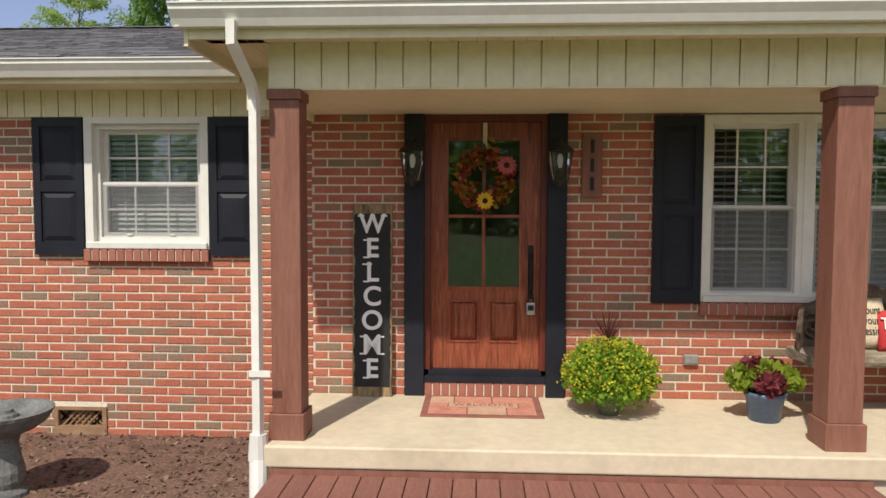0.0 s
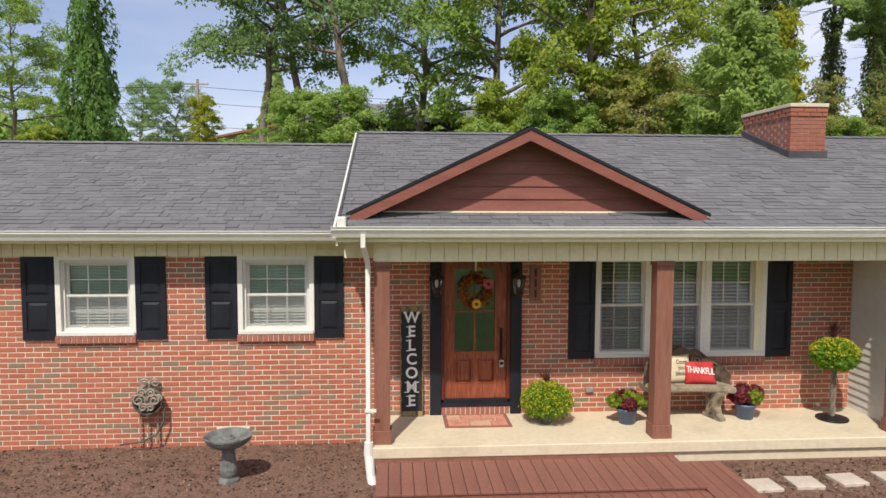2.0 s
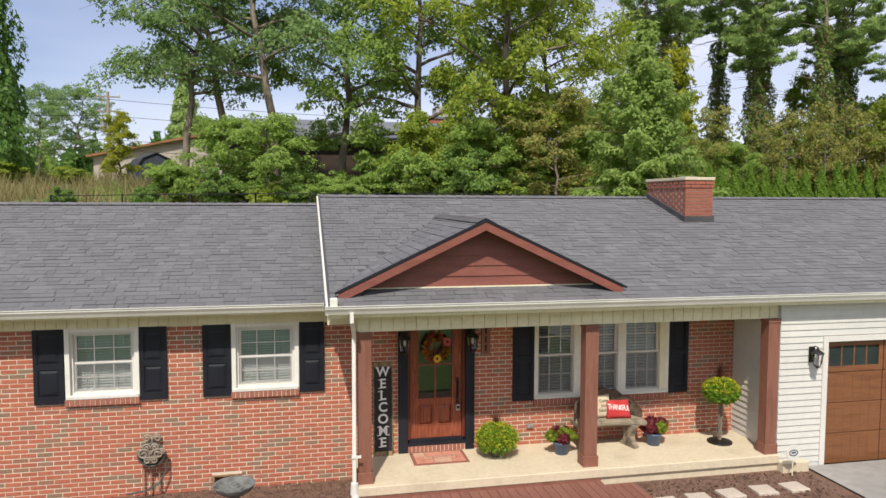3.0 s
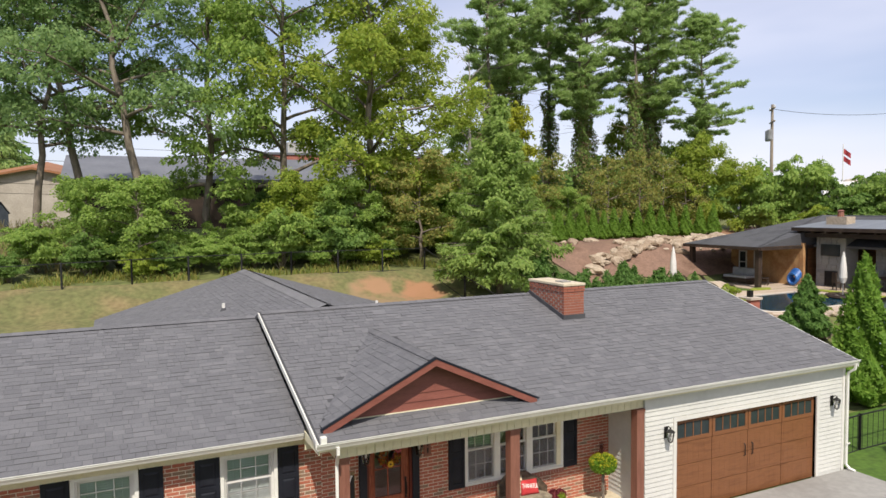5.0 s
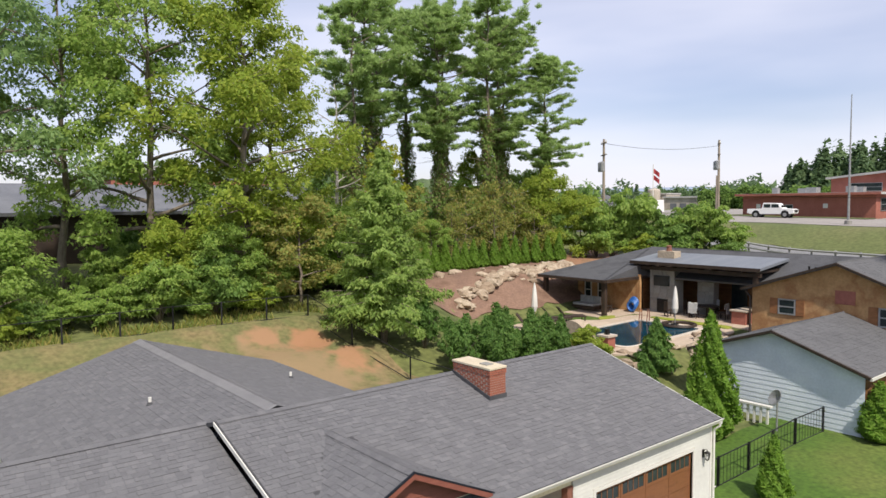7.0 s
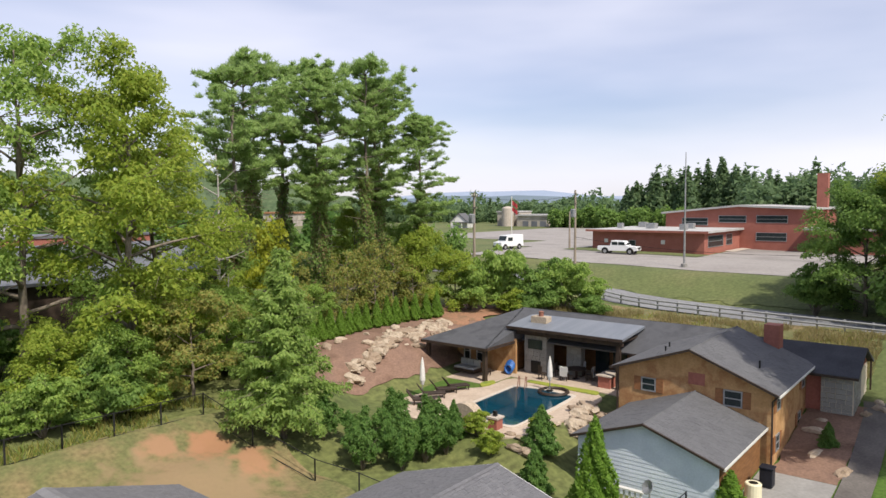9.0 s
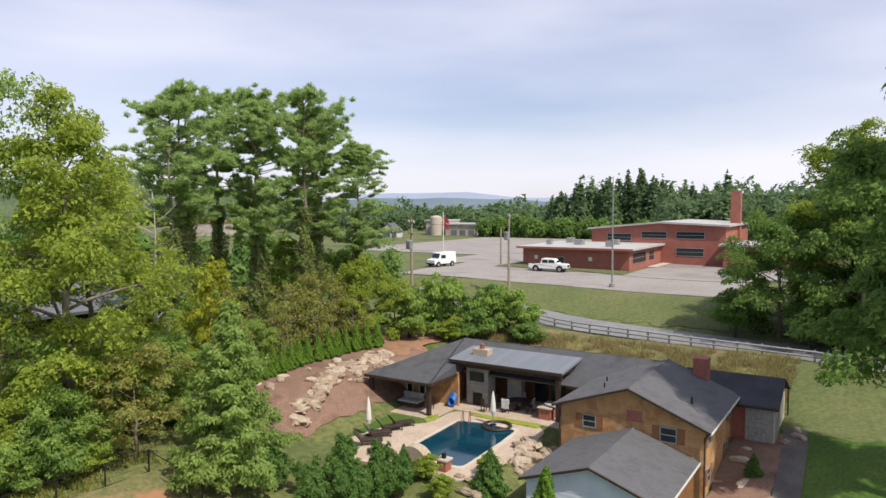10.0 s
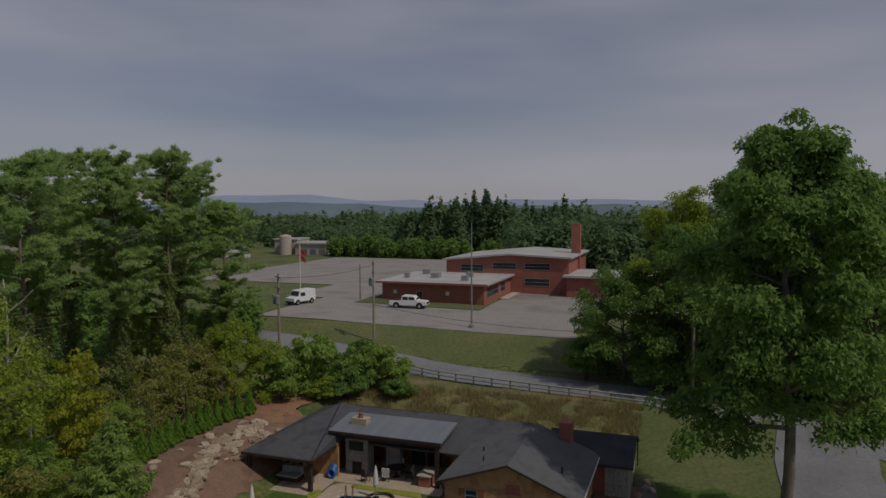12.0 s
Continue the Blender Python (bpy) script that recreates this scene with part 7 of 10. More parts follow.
for x, y, tn in ((22.9, 16.9, 40), (24.4, 17.3, 48), (25.8, 17.4, 55), (26.9, 17.2, 60)):
    lounger(x, y, tn)
M_GREYCLOTH = material("grey outdoor cushion", [(0.34, 0.35, 0.36), (0.44, 0.45, 0.46)], scale=3, rough=0.9, bump=0.2)
daybed = thing("outdoor_sofa", "dark outdoor sofa with pale grey cushions under the pavilion", "sofa", at=(31.4, 19.6, TZ + 0.06), turn=-90)
part("frame", boxes((-0.95, 0.95, -0.5, 0.5, 0.1, 0.35)), M_DARKWOOD, daybed)
for a in (-0.6, 0.0, 0.6):
    part("cushion", bevelled(boxes((a - 0.29, a + 0.29, -0.48, 0.35, 0.352, 0.5)), 0.03, 1), M_GREYCLOTH, daybed)
    part("back_cushion", bevelled(boxes((a - 0.29, a + 0.29, 0.36, 0.52, 0.352, 0.95)), 0.03, 1), M_GREYCLOTH, daybed)


M_TOWEL = material("white cotton towel", [(0.76, 0.76, 0.75), (0.84, 0.84, 0.83)], scale=6, rough=0.95, bump=0.4, bump_scale=120, fine=0.04)


def patio_chair(x, y, turn, cloth):
    ob = thing("patio_chair", "patio dining chair draped with a white towel" if cloth else "dark timber patio dining chair", "chair", "patio chairs", (x, y, TZ + 0.06), turn)
    part("seat", boxes((-0.25, 0.25, -0.25, 0.25, 0.40, 0.46)), M_DARKWOOD, ob)
    part("backrest", boxes((-0.25, 0.25, 0.22, 0.27, 0.46, 1.0)), M_DARKWOOD, ob)
    for a in (-0.22, 0.22):
        for b in (-0.22, 0.22):
            part("leg", boxes((a - 0.025, a + 0.025, b - 0.025, b + 0.025, 0, 0.40)), M_DARKWOOD, ob)
    if cloth:
        bm = bmesh.new()
        rows = []
        for yy, zz in ((0.315, 0.34), (0.305, 0.7), (0.295, 1.0), (0.245, 1.04), (0.195, 1.0), (0.18, 0.65)):
            rows.append([bm.verts.new((-0.29 + 0.58 * i / 12, yy + 0.016 * math.sin(i * 1.9) * (1.04 - zz + 0.2), zz + 0.02 * math.sin(i * 0.8))) for i in range(13)])
        for p, q in zip(rows, rows[1:]):
            for i in range(12):
                bm.faces.new((p[i], p[i + 1], q[i + 1], q[i]))
        bmesh.ops.solidify(bm, geom=bm.faces[:], thickness=0.012)
        part("towel", bm, M_TOWEL, ob, "white towel")


for x, y, tn, cl in ((33.65, 12.6, 100, True), (34.5, 11.05, 190, True), (35.55, 12.3, -80, True), (34.5, 13.5, 10, False), (33.0, 14.0, 60, False), (31.6, 17.9, 30, False)):
    patio_chair(x, y, tn, cl)
table = thing("patio_table", "dark round patio table under the shed roof", "table", at=(34.6, 12.2, TZ + 0.06))
part("tabletop", lathe(bmesh.new(), [(0.75, 0.70), (0.76, 0.72), (0.75, 0.75)], 18), M_DARKWOOD, table)
part("pedestal", lathe(bmesh.new(), [(0.3, 0.0), (0.08, 0.06), (0.08, 0.70)], 12), M_DARKWOOD, table)
floats = thing("pool_float", "bundle of blue pool floats against the wall", "pool float", at=(32.7, 16.9, TZ + 0.06))
M_BLUE = material("blue vinyl", [(0.02, 0.09, 0.32), (0.04, 0.16, 0.45)], scale=3, rough=0.4, bump=0.1)
for k in range(4):
    part("float", tube(bmesh.new(), [(-0.1 + 0.1 * k, -0.2 + 0.3 * math.cos(t), 0.44 + k * 0.08 + 0.32 * math.sin(t)) for t in [i * math.pi / 8 for i in range(17)]], 0.09, 6), M_BLUE, floats)

# ---- mulch slope with boulders, clipped hedge ----
structure("mulch_slope", sheet(bmesh.new(), 19.0, 39.5, 20.9, 28.2, 40, 18, 0.09, 0.6), M_EARTH, "bare brown mulch slope above the pool", "mulch slope", True)
structure("clay_bank", sheet(bmesh.new(), 36.5, 44.5, 24.0, 30.0, 24, 18, 0.11, 1.6, 8), M_CLAY, "bank of bare red clay", "bare earth", True)


def boulder_meshes():
    out = []
    for k in range(6):
        bm = bmesh.new()
        bmesh.ops.create_icosphere(bm, subdivisions=2, radius=0.5)
        for v in bm.verts:
            nn = noise.noise((v.co.x * 2.2 + k * 9, v.co.y * 2.2, v.co.z * 2.2))
            v.co *= 1 + 0.75 * nn + 0.12 * noise.noise((v.co.x * 7, v.co.y * 7 + k, v.co.z * 7))
            v.co.z *= 0.6
            v.co.x *= 1.25
            v.co.z = max(-0.2, round(v.co.z * 6) / 6 * 0.5 + v.co.z * 0.5)
        me = bpy.data.meshes.new("boulder")
        bm.to_mesh(me)
        bm.free()
        me.materials.append(M_ROCK)
        out.append(me)
    return out


BOULDERS = boulder_meshes()


def boulder(x, y, s, rng, z=None):
    ob = new("boulder", rng.choice(BOULDERS))
    ob.matrix_basis = pose(x, y, (lift(x, y) if z is None else z) + 0.13 * s, rng.uniform(-16, 16), rng.uniform(-16, 16), rng.uniform(0, 360)) @ Matrix.Diagonal((s * rng.uniform(0.8, 1.25), s * rng.uniform(0.55, 0.95), s * rng.uniform(0.7, 1.1), 1))
    tagged(ob, "pale tan landscaping boulder on the slope", "boulder", "boulders")


rng = random.Random(44)
for i in range(64):
    t = i / 63
    x = 21.5 + 14.0 * t
    y = 21.8 + 2.6 * math.sin(t * 2.3) + rng.uniform(-0.45, 0.45) + (1.1 if t > 0.5 else 0.4) * t
    boulder(x, y, rng.uniform(0.5, 1.2), rng)
for i in range(44):
    boulder(rng.uniform(26, 35.5), rng.uniform(22.8, 25.0), rng.uniform(0.35, 0.95), rng, None)
for i in range(14):
    boulder(rng.uniform(20, 35), rng.uniform(24.0, 27.0), rng.uniform(0.3, 0.9), rng)
for i in range(26):
    boulder(rng.uniform(24.2, 29.2), rng.uniform(6.4, 8.4), rng.uniform(0.5, 1.1), rng)
for i in range(12):
    boulder(rng.uniform(20.0, 22.5), rng.uniform(6.5, 9.5), rng.uniform(0.4, 0.9), rng)
for x, y, s in ((31.0, -4.0, 0.8), (33.5, -3.4, 0.9), (29.2, -5.6, 0.9), (36.5, -5.6, 0.9), (37.5, -6.2, 0.8), (38.6, -6.0, 0.7), (35.0, -3.6, 0.6)):
    boulder(x, y, s, rng)
structure("mulch_bed", sheet(bmesh.new(), 27.6, 37.5, -5.6, -2.5, 20, 8, 0.12, 0.25), M_EARTH, "brown mulch bed along the ochre house", "mulch bed", True)
M_PATHDARK = material("dark stained asphalt path", [(0.10, 0.088, 0.08), (0.15, 0.135, 0.12)], scale=0.6, rough=0.9, bump=0.2, bump_scale=20, fine=0.15)
structure("side_path", ribbon(bmesh.new(), [(20.0, -6.5), (26.0, -6.4), (32, -6.3), (36.5, -6.2), (38.6, -5.9)], 1.4, 0.14), M_PATHDARK, "dark asphalt side path", "path", True)
structure("parking_pad", sheet(bmesh.new(), 22.5, 27.6, -5.6, -2.1, 6, 6, 0.12), M_CONCRETE, "pale concrete pad beside the ochre house", "driveway", True)

bin1 = thing("wheeled_bin", "dark blue wheeled rubbish bin", "bin", at=(25.6, -2.9, lift(25.6, -2.9) + 0.1))
part("body", bevelled(boxes((-0.28, 0.28, -0.3, 0.3, 0.05, 0.95)), 0.04, 1), M_SHUTTER, bin1)
part("lid", bevelled(boxes((-0.31, 0.31, -0.34, 0.33, 0.95, 1.03)), 0.02, 1), M_SHUTTER, bin1)
ac = thing("air_conditioner", "cream outdoor air conditioner unit", "air conditioner", at=(23.9, -2.7, lift(23.9, -2.7) + 0.1))
part("casing", lathe(bmesh.new(), [(0.38, 0.0), (0.38, 0.75), (0.34, 0.8), (0.25, 0.8)], 18), M_CREAM, ac)
part("fan_grille", lathe(bmesh.new(), [(0.25, 0.79), (0.2, 0.805), (0.05, 0.81)], 14), M_BLACK, ac)
dish = thing("satellite_dish", "grey satellite dish on a post", "satellite dish", at=(19.6, 0.6, lift(19.6, 0.6)))
part("post", tube(bmesh.new(), [(0, 0, 0), (0, 0, 1.2)], 0.04, 6), M_GALV, dish)
part("reflector", lathe(bmesh.new(), [(0.02, 0.0), (0.22, 0.05), (0.34, 0.13), (0.32, 0.14), (0.02, 0.03)], 16, (0, 0, 0), 0, pose(0, 0, 1.35, 62, 0, -120)), M_GALV, dish)

# ---- fences ----
M_FENCE = material("black coated fence steel", [(0.012, 0.012, 0.013), (0.025, 0.025, 0.026)], scale=6, rough=0.5, bump=0.05)


def fence_run(pts, h, every, label, mesh_step=0.0):
    ob = thing("fence", label, "fence")
    line = [Vector((x, y, 0)) for x, y in pts]
    for a, b in zip(line, line[1:]):
        n = max(1, round((b - a).length / every))
        for i in range(n + 1):
            p = a.lerp(b, i / n)
            z = lift(p.x, p.y)
            part("post", tube(bmesh.new(), [(p.x, p.y, z - 0.1), (p.x, p.y, z + h)], 0.042, 6), M_FENCE, ob)
            if i < n:
                q = a.lerp(b, (i + 1) / n)
                zq = lift(q.x, q.y)
                for f in (0.06, 0.97):
                    part("rail", tube(bmesh.new(), [(p.x, p.y, z + h * f), (q.x, q.y, zq + h * f)], 0.022, 4), M_FENCE, ob)
                if mesh_step:
                    bm = bmesh.new()
                    k = int((q - p).length / mesh_step)
                    for j in range(k):
                        u = p.lerp(q, (j + 0.5) / k)
                        zu = z + (zq - z) * (j + 0.5) / k
                        box(bm, u.x - 0.005, u.x + 0.005, u.y - 0.005, u.y + 0.005, zu + 0.06, zu + h)
                    tagged(part("wires", bm, M_FENCE, ob), kind="stuff")


fence_run([(-12, 20.2), (-4.0, 20.6), (3.0, 20.9), (9.9, 20.7)], 1.2, 2.4, "thin black wire fence round the back yard")
fence_run([(9.9, 20.7), (10.6, 17.5), (11.6, 14.0), (12.6, 9.0), (13.2, 2.0)], 1.2, 2.8, "thin black wire fence down the slope")
fence_run([(11.75, -0.6), (13.3, -0.45), (15.3, -0.45), (18.7, -0.5), (20.9, -0.6)], 1.05, 1.7, "black wire fence beside the garage", 0.22)
rail = thing("white_rail", "short white rail before the pale garage", "rail")
for i in range(6):
    part("post", boxes((20.1 + 0.02 * i, 20.2 + 0.02 * i, 1.2 + i * 0.28, 1.28 + i * 0.28, lift(19.4, 2) - 0.1, lift(19.4, 2) + 0.75)), M_WHITE, rail)
part("top_rail", boxes((20.08, 20.32, 1.1, 2.8, lift(19.4, 2) + 0.75, lift(19.4, 2) + 0.82)), M_WHITE, rail)

# ---- road, guard rail, lawns, school ----
ROAD = [(62.5, 60), (60.0, 40), (58.0, 22), (56.6, 8), (55.2, -5), (52.5, -14), (49.0, -22), (44.0, -34)]
structure("road", ribbon(bmesh.new(), ROAD, 5.6, 0.07), M_ROAD, "two-lane asphalt road behind the guard rail", "road", True)
structure("road", ribbon(bmesh.new(), [(50.5, -19.5), (44, -18.6), (38, -18.8), (30, -22), (20, -30)], 7.0, 0.14), M_ROAD, "asphalt side road that curves by the lawn", "road", True)
structure("school_lawn", sheet(bmesh.new(), 60.5, 69.5, -4, 36, 18, 60, 0.06, 0.9), M_GRASSFAR, "mown green bank below the school", "lawn", True)
structure("meadow", sheet(bmesh.new(), 38.5, 52.5, -17, -4.6, 14, 14, 0.07, 1.2), M_GRASSFAR, "green lawn by the road bend", "lawn", True)
structure("verge", sheet(bmesh.new(), 42.0, 53.6, -4.4, 22, 16, 30, 0.08, 0.9), M_DRYGRASS, "rough dry grass verge below the road", "verge", True)
lot = sheet(bmesh.new(), 69.3, 88.5, 4, 48.5, 10, 20, 0.10)
sheet(lot, 88.5, 106, 40.5, 56, 8, 8, 0.10)
sheet(lot, 106, 172, 34, 91, 20, 20, 0.10)
sheet(lot, 88.5, 107, -10, 20.5, 8, 10, 0.11)
structure("car_park", lot, M_ASPHALT, "large pale asphalt school car park", "car park")
structure("island", sheet(bmesh.new(), 70, 105.5, 49.0, 80, 20, 16, 0.07, 1.2), M_GRASSFAR, "mown grass beside the car park", "lawn", True)
structure("verge", sheet(bmesh.new(), 84.5, 89.5, 20.5, 41, 5, 12, 0.16, 0.3), M_GRASSFAR, "grass strip along the school wall", "lawn", True)


M_RAIL = material("galvanised rail steel", [(0.30, 0.30, 0.295), (0.40, 0.40, 0.39)], scale=2, rough=0.5, metal=0.2, bump=0.05)


def guard_rail():
    ob = thing("guard_rail", "long grey steel guard rail along the road", "guard rail")
    pts = [Vector((55.6, 22, 0)), Vector((54.4, 14, 0)), Vector((53.2, 4, 0)), Vector((52.0, -6, 0)), Vector((50.3, -11, 0))]
    acc = []
    for a, b in zip(pts, pts[1:]):
        n = max(1, round((b - a).length / 1.9))
        acc += [a.lerp(b, i / n) for i in range(n)]
    acc.append(pts[-1])
    for p in acc:
        z = lift(p.x, p.y)
        part("post", boxes((p.x - 0.07, p.x + 0.07, p.y - 0.07, p.y + 0.07, z - 0.2, z + 1.05)), M_RAIL, ob)
    for p, q in zip(acc, acc[1:]):
        for dz in (0.5, 0.9):
            part("beam", tube(bmesh.new(), [(p.x - 0.1, p.y, lift(p.x, p.y) + dz), (q.x - 0.1, q.y, lift(q.x, q.y) + dz)], 0.095, 6), M_RAIL, ob)


guard_rail()

SZ = 6.8
school = thing("school_building", "red brick school with white flat roofs and chimney", "school")
part("wall", boxes((90.0, 107.0, 21.3, 38.6, SZ - 0.3, 10.15)), M_REDBRICK, school)
part("flat_roof", boxes((89.2, 107.0, 20.6, 39.3, 10.15, 10.45)), M_WHITEROOF, school)
part("parapet", boxes((89.1, 89.2, 20.5, 39.4, 10.12, 10.42)), M_REDBRICK, school)
bm = bmesh.new()
prism(bm, [(11.0, SZ - 0.3), (33.4, SZ - 0.3), (33.4, 12.9), (21.5, 14.0), (11.0, 13.6)], 107.0, 128.0, mx_side)
bmesh.ops.recalc_face_normals(bm, faces=bm.faces)
part("wall", bm, M_REDBRICK, school)
bm = bmesh.new()
plate(bm, ((106.4, 10.4, 13.62), (106.4, 21.5, 14.12), (128.6, 21.5, 14.12), (128.6, 10.4, 13.62))[::-1], 0.3)
plate(bm, ((106.4, 21.5, 14.12), (106.4, 34.0, 12.95), (128.6, 34.0, 12.95), (128.6, 21.5, 14.12))[::-1], 0.3)
part("gable_roof", bm, M_WHITEROOF, school)
part("wall", boxes((105.0, 118.0, -4.0, 11.0, SZ - 0.3, 10.3)), M_REDBRICK, school)
part("flat_roof", boxes((104.4, 118.5, -4.6, 11.6, 10.3, 10.65)), M_WHITEROOF, school)
part("chimney", boxes((117.3, 118.7, 10.6, 12.2, SZ, 19.2)), M_REDBRICK, school, "tall red brick chimney")
for y0, y1, z0, z1 in ((26.3, 30.6, 10.75, 12.0), (20.3, 24.6, 11.25, 12.4), (14.2, 18.8, 11.25, 12.45), (14.3, 18.8, 8.4, 9.75)):
    far_window(school, "x", 107.0, y0, y1, z0, z1, M_GALV)
far_window(school, "x", 107.0, 21.9, 23.4, SZ, 9.4, M_STEEL)
far_window(school, "x", 90.0, 31.5, 32.6, SZ, 8.9, M_STEEL)
far_window(school, "y", 21.3, 91.5, 98.5, 8.0, 9.7, M_GALV)
far_window(school, "y", 21.3, 100.0, 103.0, 8.0, 9.7, M_GALV)
for x, y, w in ((93, 25, 1.0), (96, 31, 1.4), (99, 26, 1.1), (102, 35, 1.2), (95, 36, 0.8), (110, 5, 1.4)):
    part("roof_unit", boxes((x, x + w, y, y + w, 10.45 if y > 12 else 10.65, 11.3)), M_GALV, school)
structure("path", sheet(bmesh.new(), 98, 107, 19.5, 21.0, 6, 2, 0.2), M_STONEPALE, "pale concrete path to the school door", "path")
for y in (27.0, 36.0):
    part("notice", boxes((89.96, 89.99, y, y + 0.6, 8.4, 9.0)), M_WHITE, school)


def wheel(parent, x, y, z, r=0.38, w=0.26):
    ob = part("wheel", lathe(bmesh.new(), [(r * 0.6, -w / 2), (r * 0.95, -w / 2), (r, -w / 2 + 0.04), (r, w / 2 - 0.04), (r * 0.95, w / 2), (r * 0.6, w / 2)], 18, (0, 0, 0), 0, pose(x, y, z, 0, 90, 0)), M_TYRE, parent)
    part("rim", lathe(bmesh.new(), [(r * 0.58, -w / 2 - 0.005), (r * 0.58, w / 2 + 0.005)], 12, (0, 0, 0), 0, pose(x, y, z, 0, 90, 0)), M_STEEL, ob)


def pickup(x, y, z, turn):
    ob = thing("pickup_truck", "white crew-cab pickup truck parked by the school", "truck", at=(x, y, z), turn=turn)
    bm = bmesh.new()
    # side outline along the truck, nose towards -y, drawn across its width
    prof = [(-2.9, 0.55), (-2.9, 1.0), (-2.7, 1.12), (-1.55, 1.2), (-0.85, 1.86), (0.85, 1.92), (1.05, 1.16), (2.85, 1.14), (2.9, 0.6), (2.4, 0.45), (-2.4, 0.45)]
    prism(bm, prof, -0.95, 0.95, mx_side)
    bmesh.ops.recalc_face_normals(bm, faces=bm.faces)
    part("body", bevelled(bm, 0.05, 2), M_CARWHITE, ob)
    for sx in (-1, 1):
        for a, b in ((-1.1, -0.2), (-0.08, 0.75)):
            part("side_window", boxes((sx * 0.93 - 0.03, sx * 0.93 + 0.03, a, b, 1.3, 1.74)), M_GLASS_DARK, ob)
        for yy in (-1.85, 1.75):
            part("wheel_arch", lathe(bmesh.new(), [(0.50, -0.012), (0.50, 0.012)], 18, (0, 0, 0), 0, pose(sx * 0.95, yy, 0.46, 0, 90, 0)), M_BLACK, ob)
            wheel(ob, sx * 0.87, yy, 0.4, 0.42)
        part("headlight", boxes((sx * 0.72 - 0.14, sx * 0.72 + 0.14, -2.92, -2.88, 0.85, 1.0)), M_STEEL, ob)
    part("windscreen", boxes((-0.8, 0.8, -1.42, -1.38, 1.3, 1.62)), M_GLASS_DARK, ob)
    part("bed", boxes((-0.78, 0.78, 1.2, 2.8, 1.12, 1.160)), M_BLACK, ob)
    part("grille", boxes((-0.5, 0.5, -2.93, -2.9, 0.7, 1.0)), M_BLACK, ob)


pickup(83.0, 31.0, lift(83.0, 31.0) + 0.10, 6)


def mail_van(x, y, z, turn):
    ob = thing("delivery_van", "boxy white delivery van on the car park", "van", at=(x, y, z), turn=turn)
    bm = bmesh.new()
    prism(bm, [(-2.3, 0.45), (-2.3, 1.1), (-1.35, 1.25), (-1.0, 2.15), (2.2, 2.25), (2.3, 0.5)], -0.95, 0.95, mx_side)
    bmesh.ops.recalc_face_normals(bm, faces=bm.faces)
    part("body", bevelled(bm, 0.05, 2), M_CARWHITE, ob)
    for sx in (-1, 1):
        for yy in (-1.5, 1.4):
            part("wheel_arch", lathe(bmesh.new(), [(0.44, -0.012), (0.44, 0.012)], 18, (0, 0, 0), 0, pose(sx * 0.95, yy, 0.42, 0, 90, 0)), M_BLACK, ob)
            wheel(ob, sx * 0.87, yy, 0.36, 0.37)
        part("side_window", boxes((sx * 0.94 - 0.03, sx * 0.94 + 0.03, -0.95, 0.0, 1.3, 1.85)), M_GLASS_DARK, ob)
    bm = bmesh.new()
    box(bm, -0.8, 0.8, -0.02, 0.02, -0.35, 0.35, pose(0, -1.22, 1.72, -21, 0, 0))
    part("windscreen", bm, M_GLASS_DARK, ob)
    part("bumper", boxes((-0.9, 0.9, -2.42, -2.3, 0.4, 0.6)), M_BLACK, ob)


mail_van(80.6, 48.2, lift(80.6, 48.2) + 0.10, -105)


def utility_pole(x, y, top, arm, turn, label="weathered timber utility pole with transformers"):
    z = lift(x, y)
    ob = thing("utility_pole", label, "utility pole", "utility poles", (x, y, z), turn)
    h = top - z
    part("pole", tube(bmesh.new(), [(0, 0, -0.2), (0, 0, h)], [0.17, 0.11], 8), M_POLE, ob)
    if arm:
        for dz in (0.35, 1.5):
            part("crossarm", boxes((-arm, arm, -0.06, 0.06, h - dz - 0.1, h - dz)), M_POLE, ob)
        for dx in (-0.45, 0.45):
            part("transformer", lathe(bmesh.new(), [(0.2, h - 3.2), (0.24, h - 3.1), (0.24, h - 2.3), (0.1, h - 2.2)], 10, (dx, 0.25, 0)), M_GALV, ob, "grey transformer can")
        for dx in (-arm + 0.1, 0, arm - 0.1):
            part("insulator", lathe(bmesh.new(), [(0.05, h - 0.35), (0.06, h - 0.2), (0.02, h - 0.15)], 6, (dx, 0, 0)), M_WHITE, ob)
    return ob


utility_pole(48.5, 31.4, 15.6, 1.1, 50)
utility_pole(63.4, 27.6, 16.0, 0.6, 40)
utility_pole(88.0, 41.6, 13.2, 0.0, 0, "plain timber pole by the car park")
utility_pole(54.3, -9.2, 11.2, 0.0, 0, "plain timber pole by the road bend")
utility_pole(-17.1, 50.0, 13.0, 0.9, 0)
mast = thing("lamp_mast", "tall slim pale steel mast at the car park edge", "mast", at=(71.6, 17.6, lift(71.6, 17.6)))
part("shaft", tube(bmesh.new(), [(0, 0, 0), (0, 0, 13.6)], [0.14, 0.05], 8), M_GALV, mast)
part("footing", lathe(bmesh.new(), [(0.38, -0.1), (0.36, 0.5), (0.2, 0.55)], 12), M_CONCRETE, mast)
flag = thing("flagpole", "white flagpole with two red and white flags", "flagpole", at=(95.0, 57.0, SZ))
part("pole", tube(bmesh.new(), [(0, 0, 0), (0, 0, 9.0)], 0.08, 6), M_WHITE, flag)
M_FLAGRED = material("red flag cloth", [(0.45, 0.04, 0.05), (0.55, 0.08, 0.08)], scale=2, rough=0.9, bump=0.1)
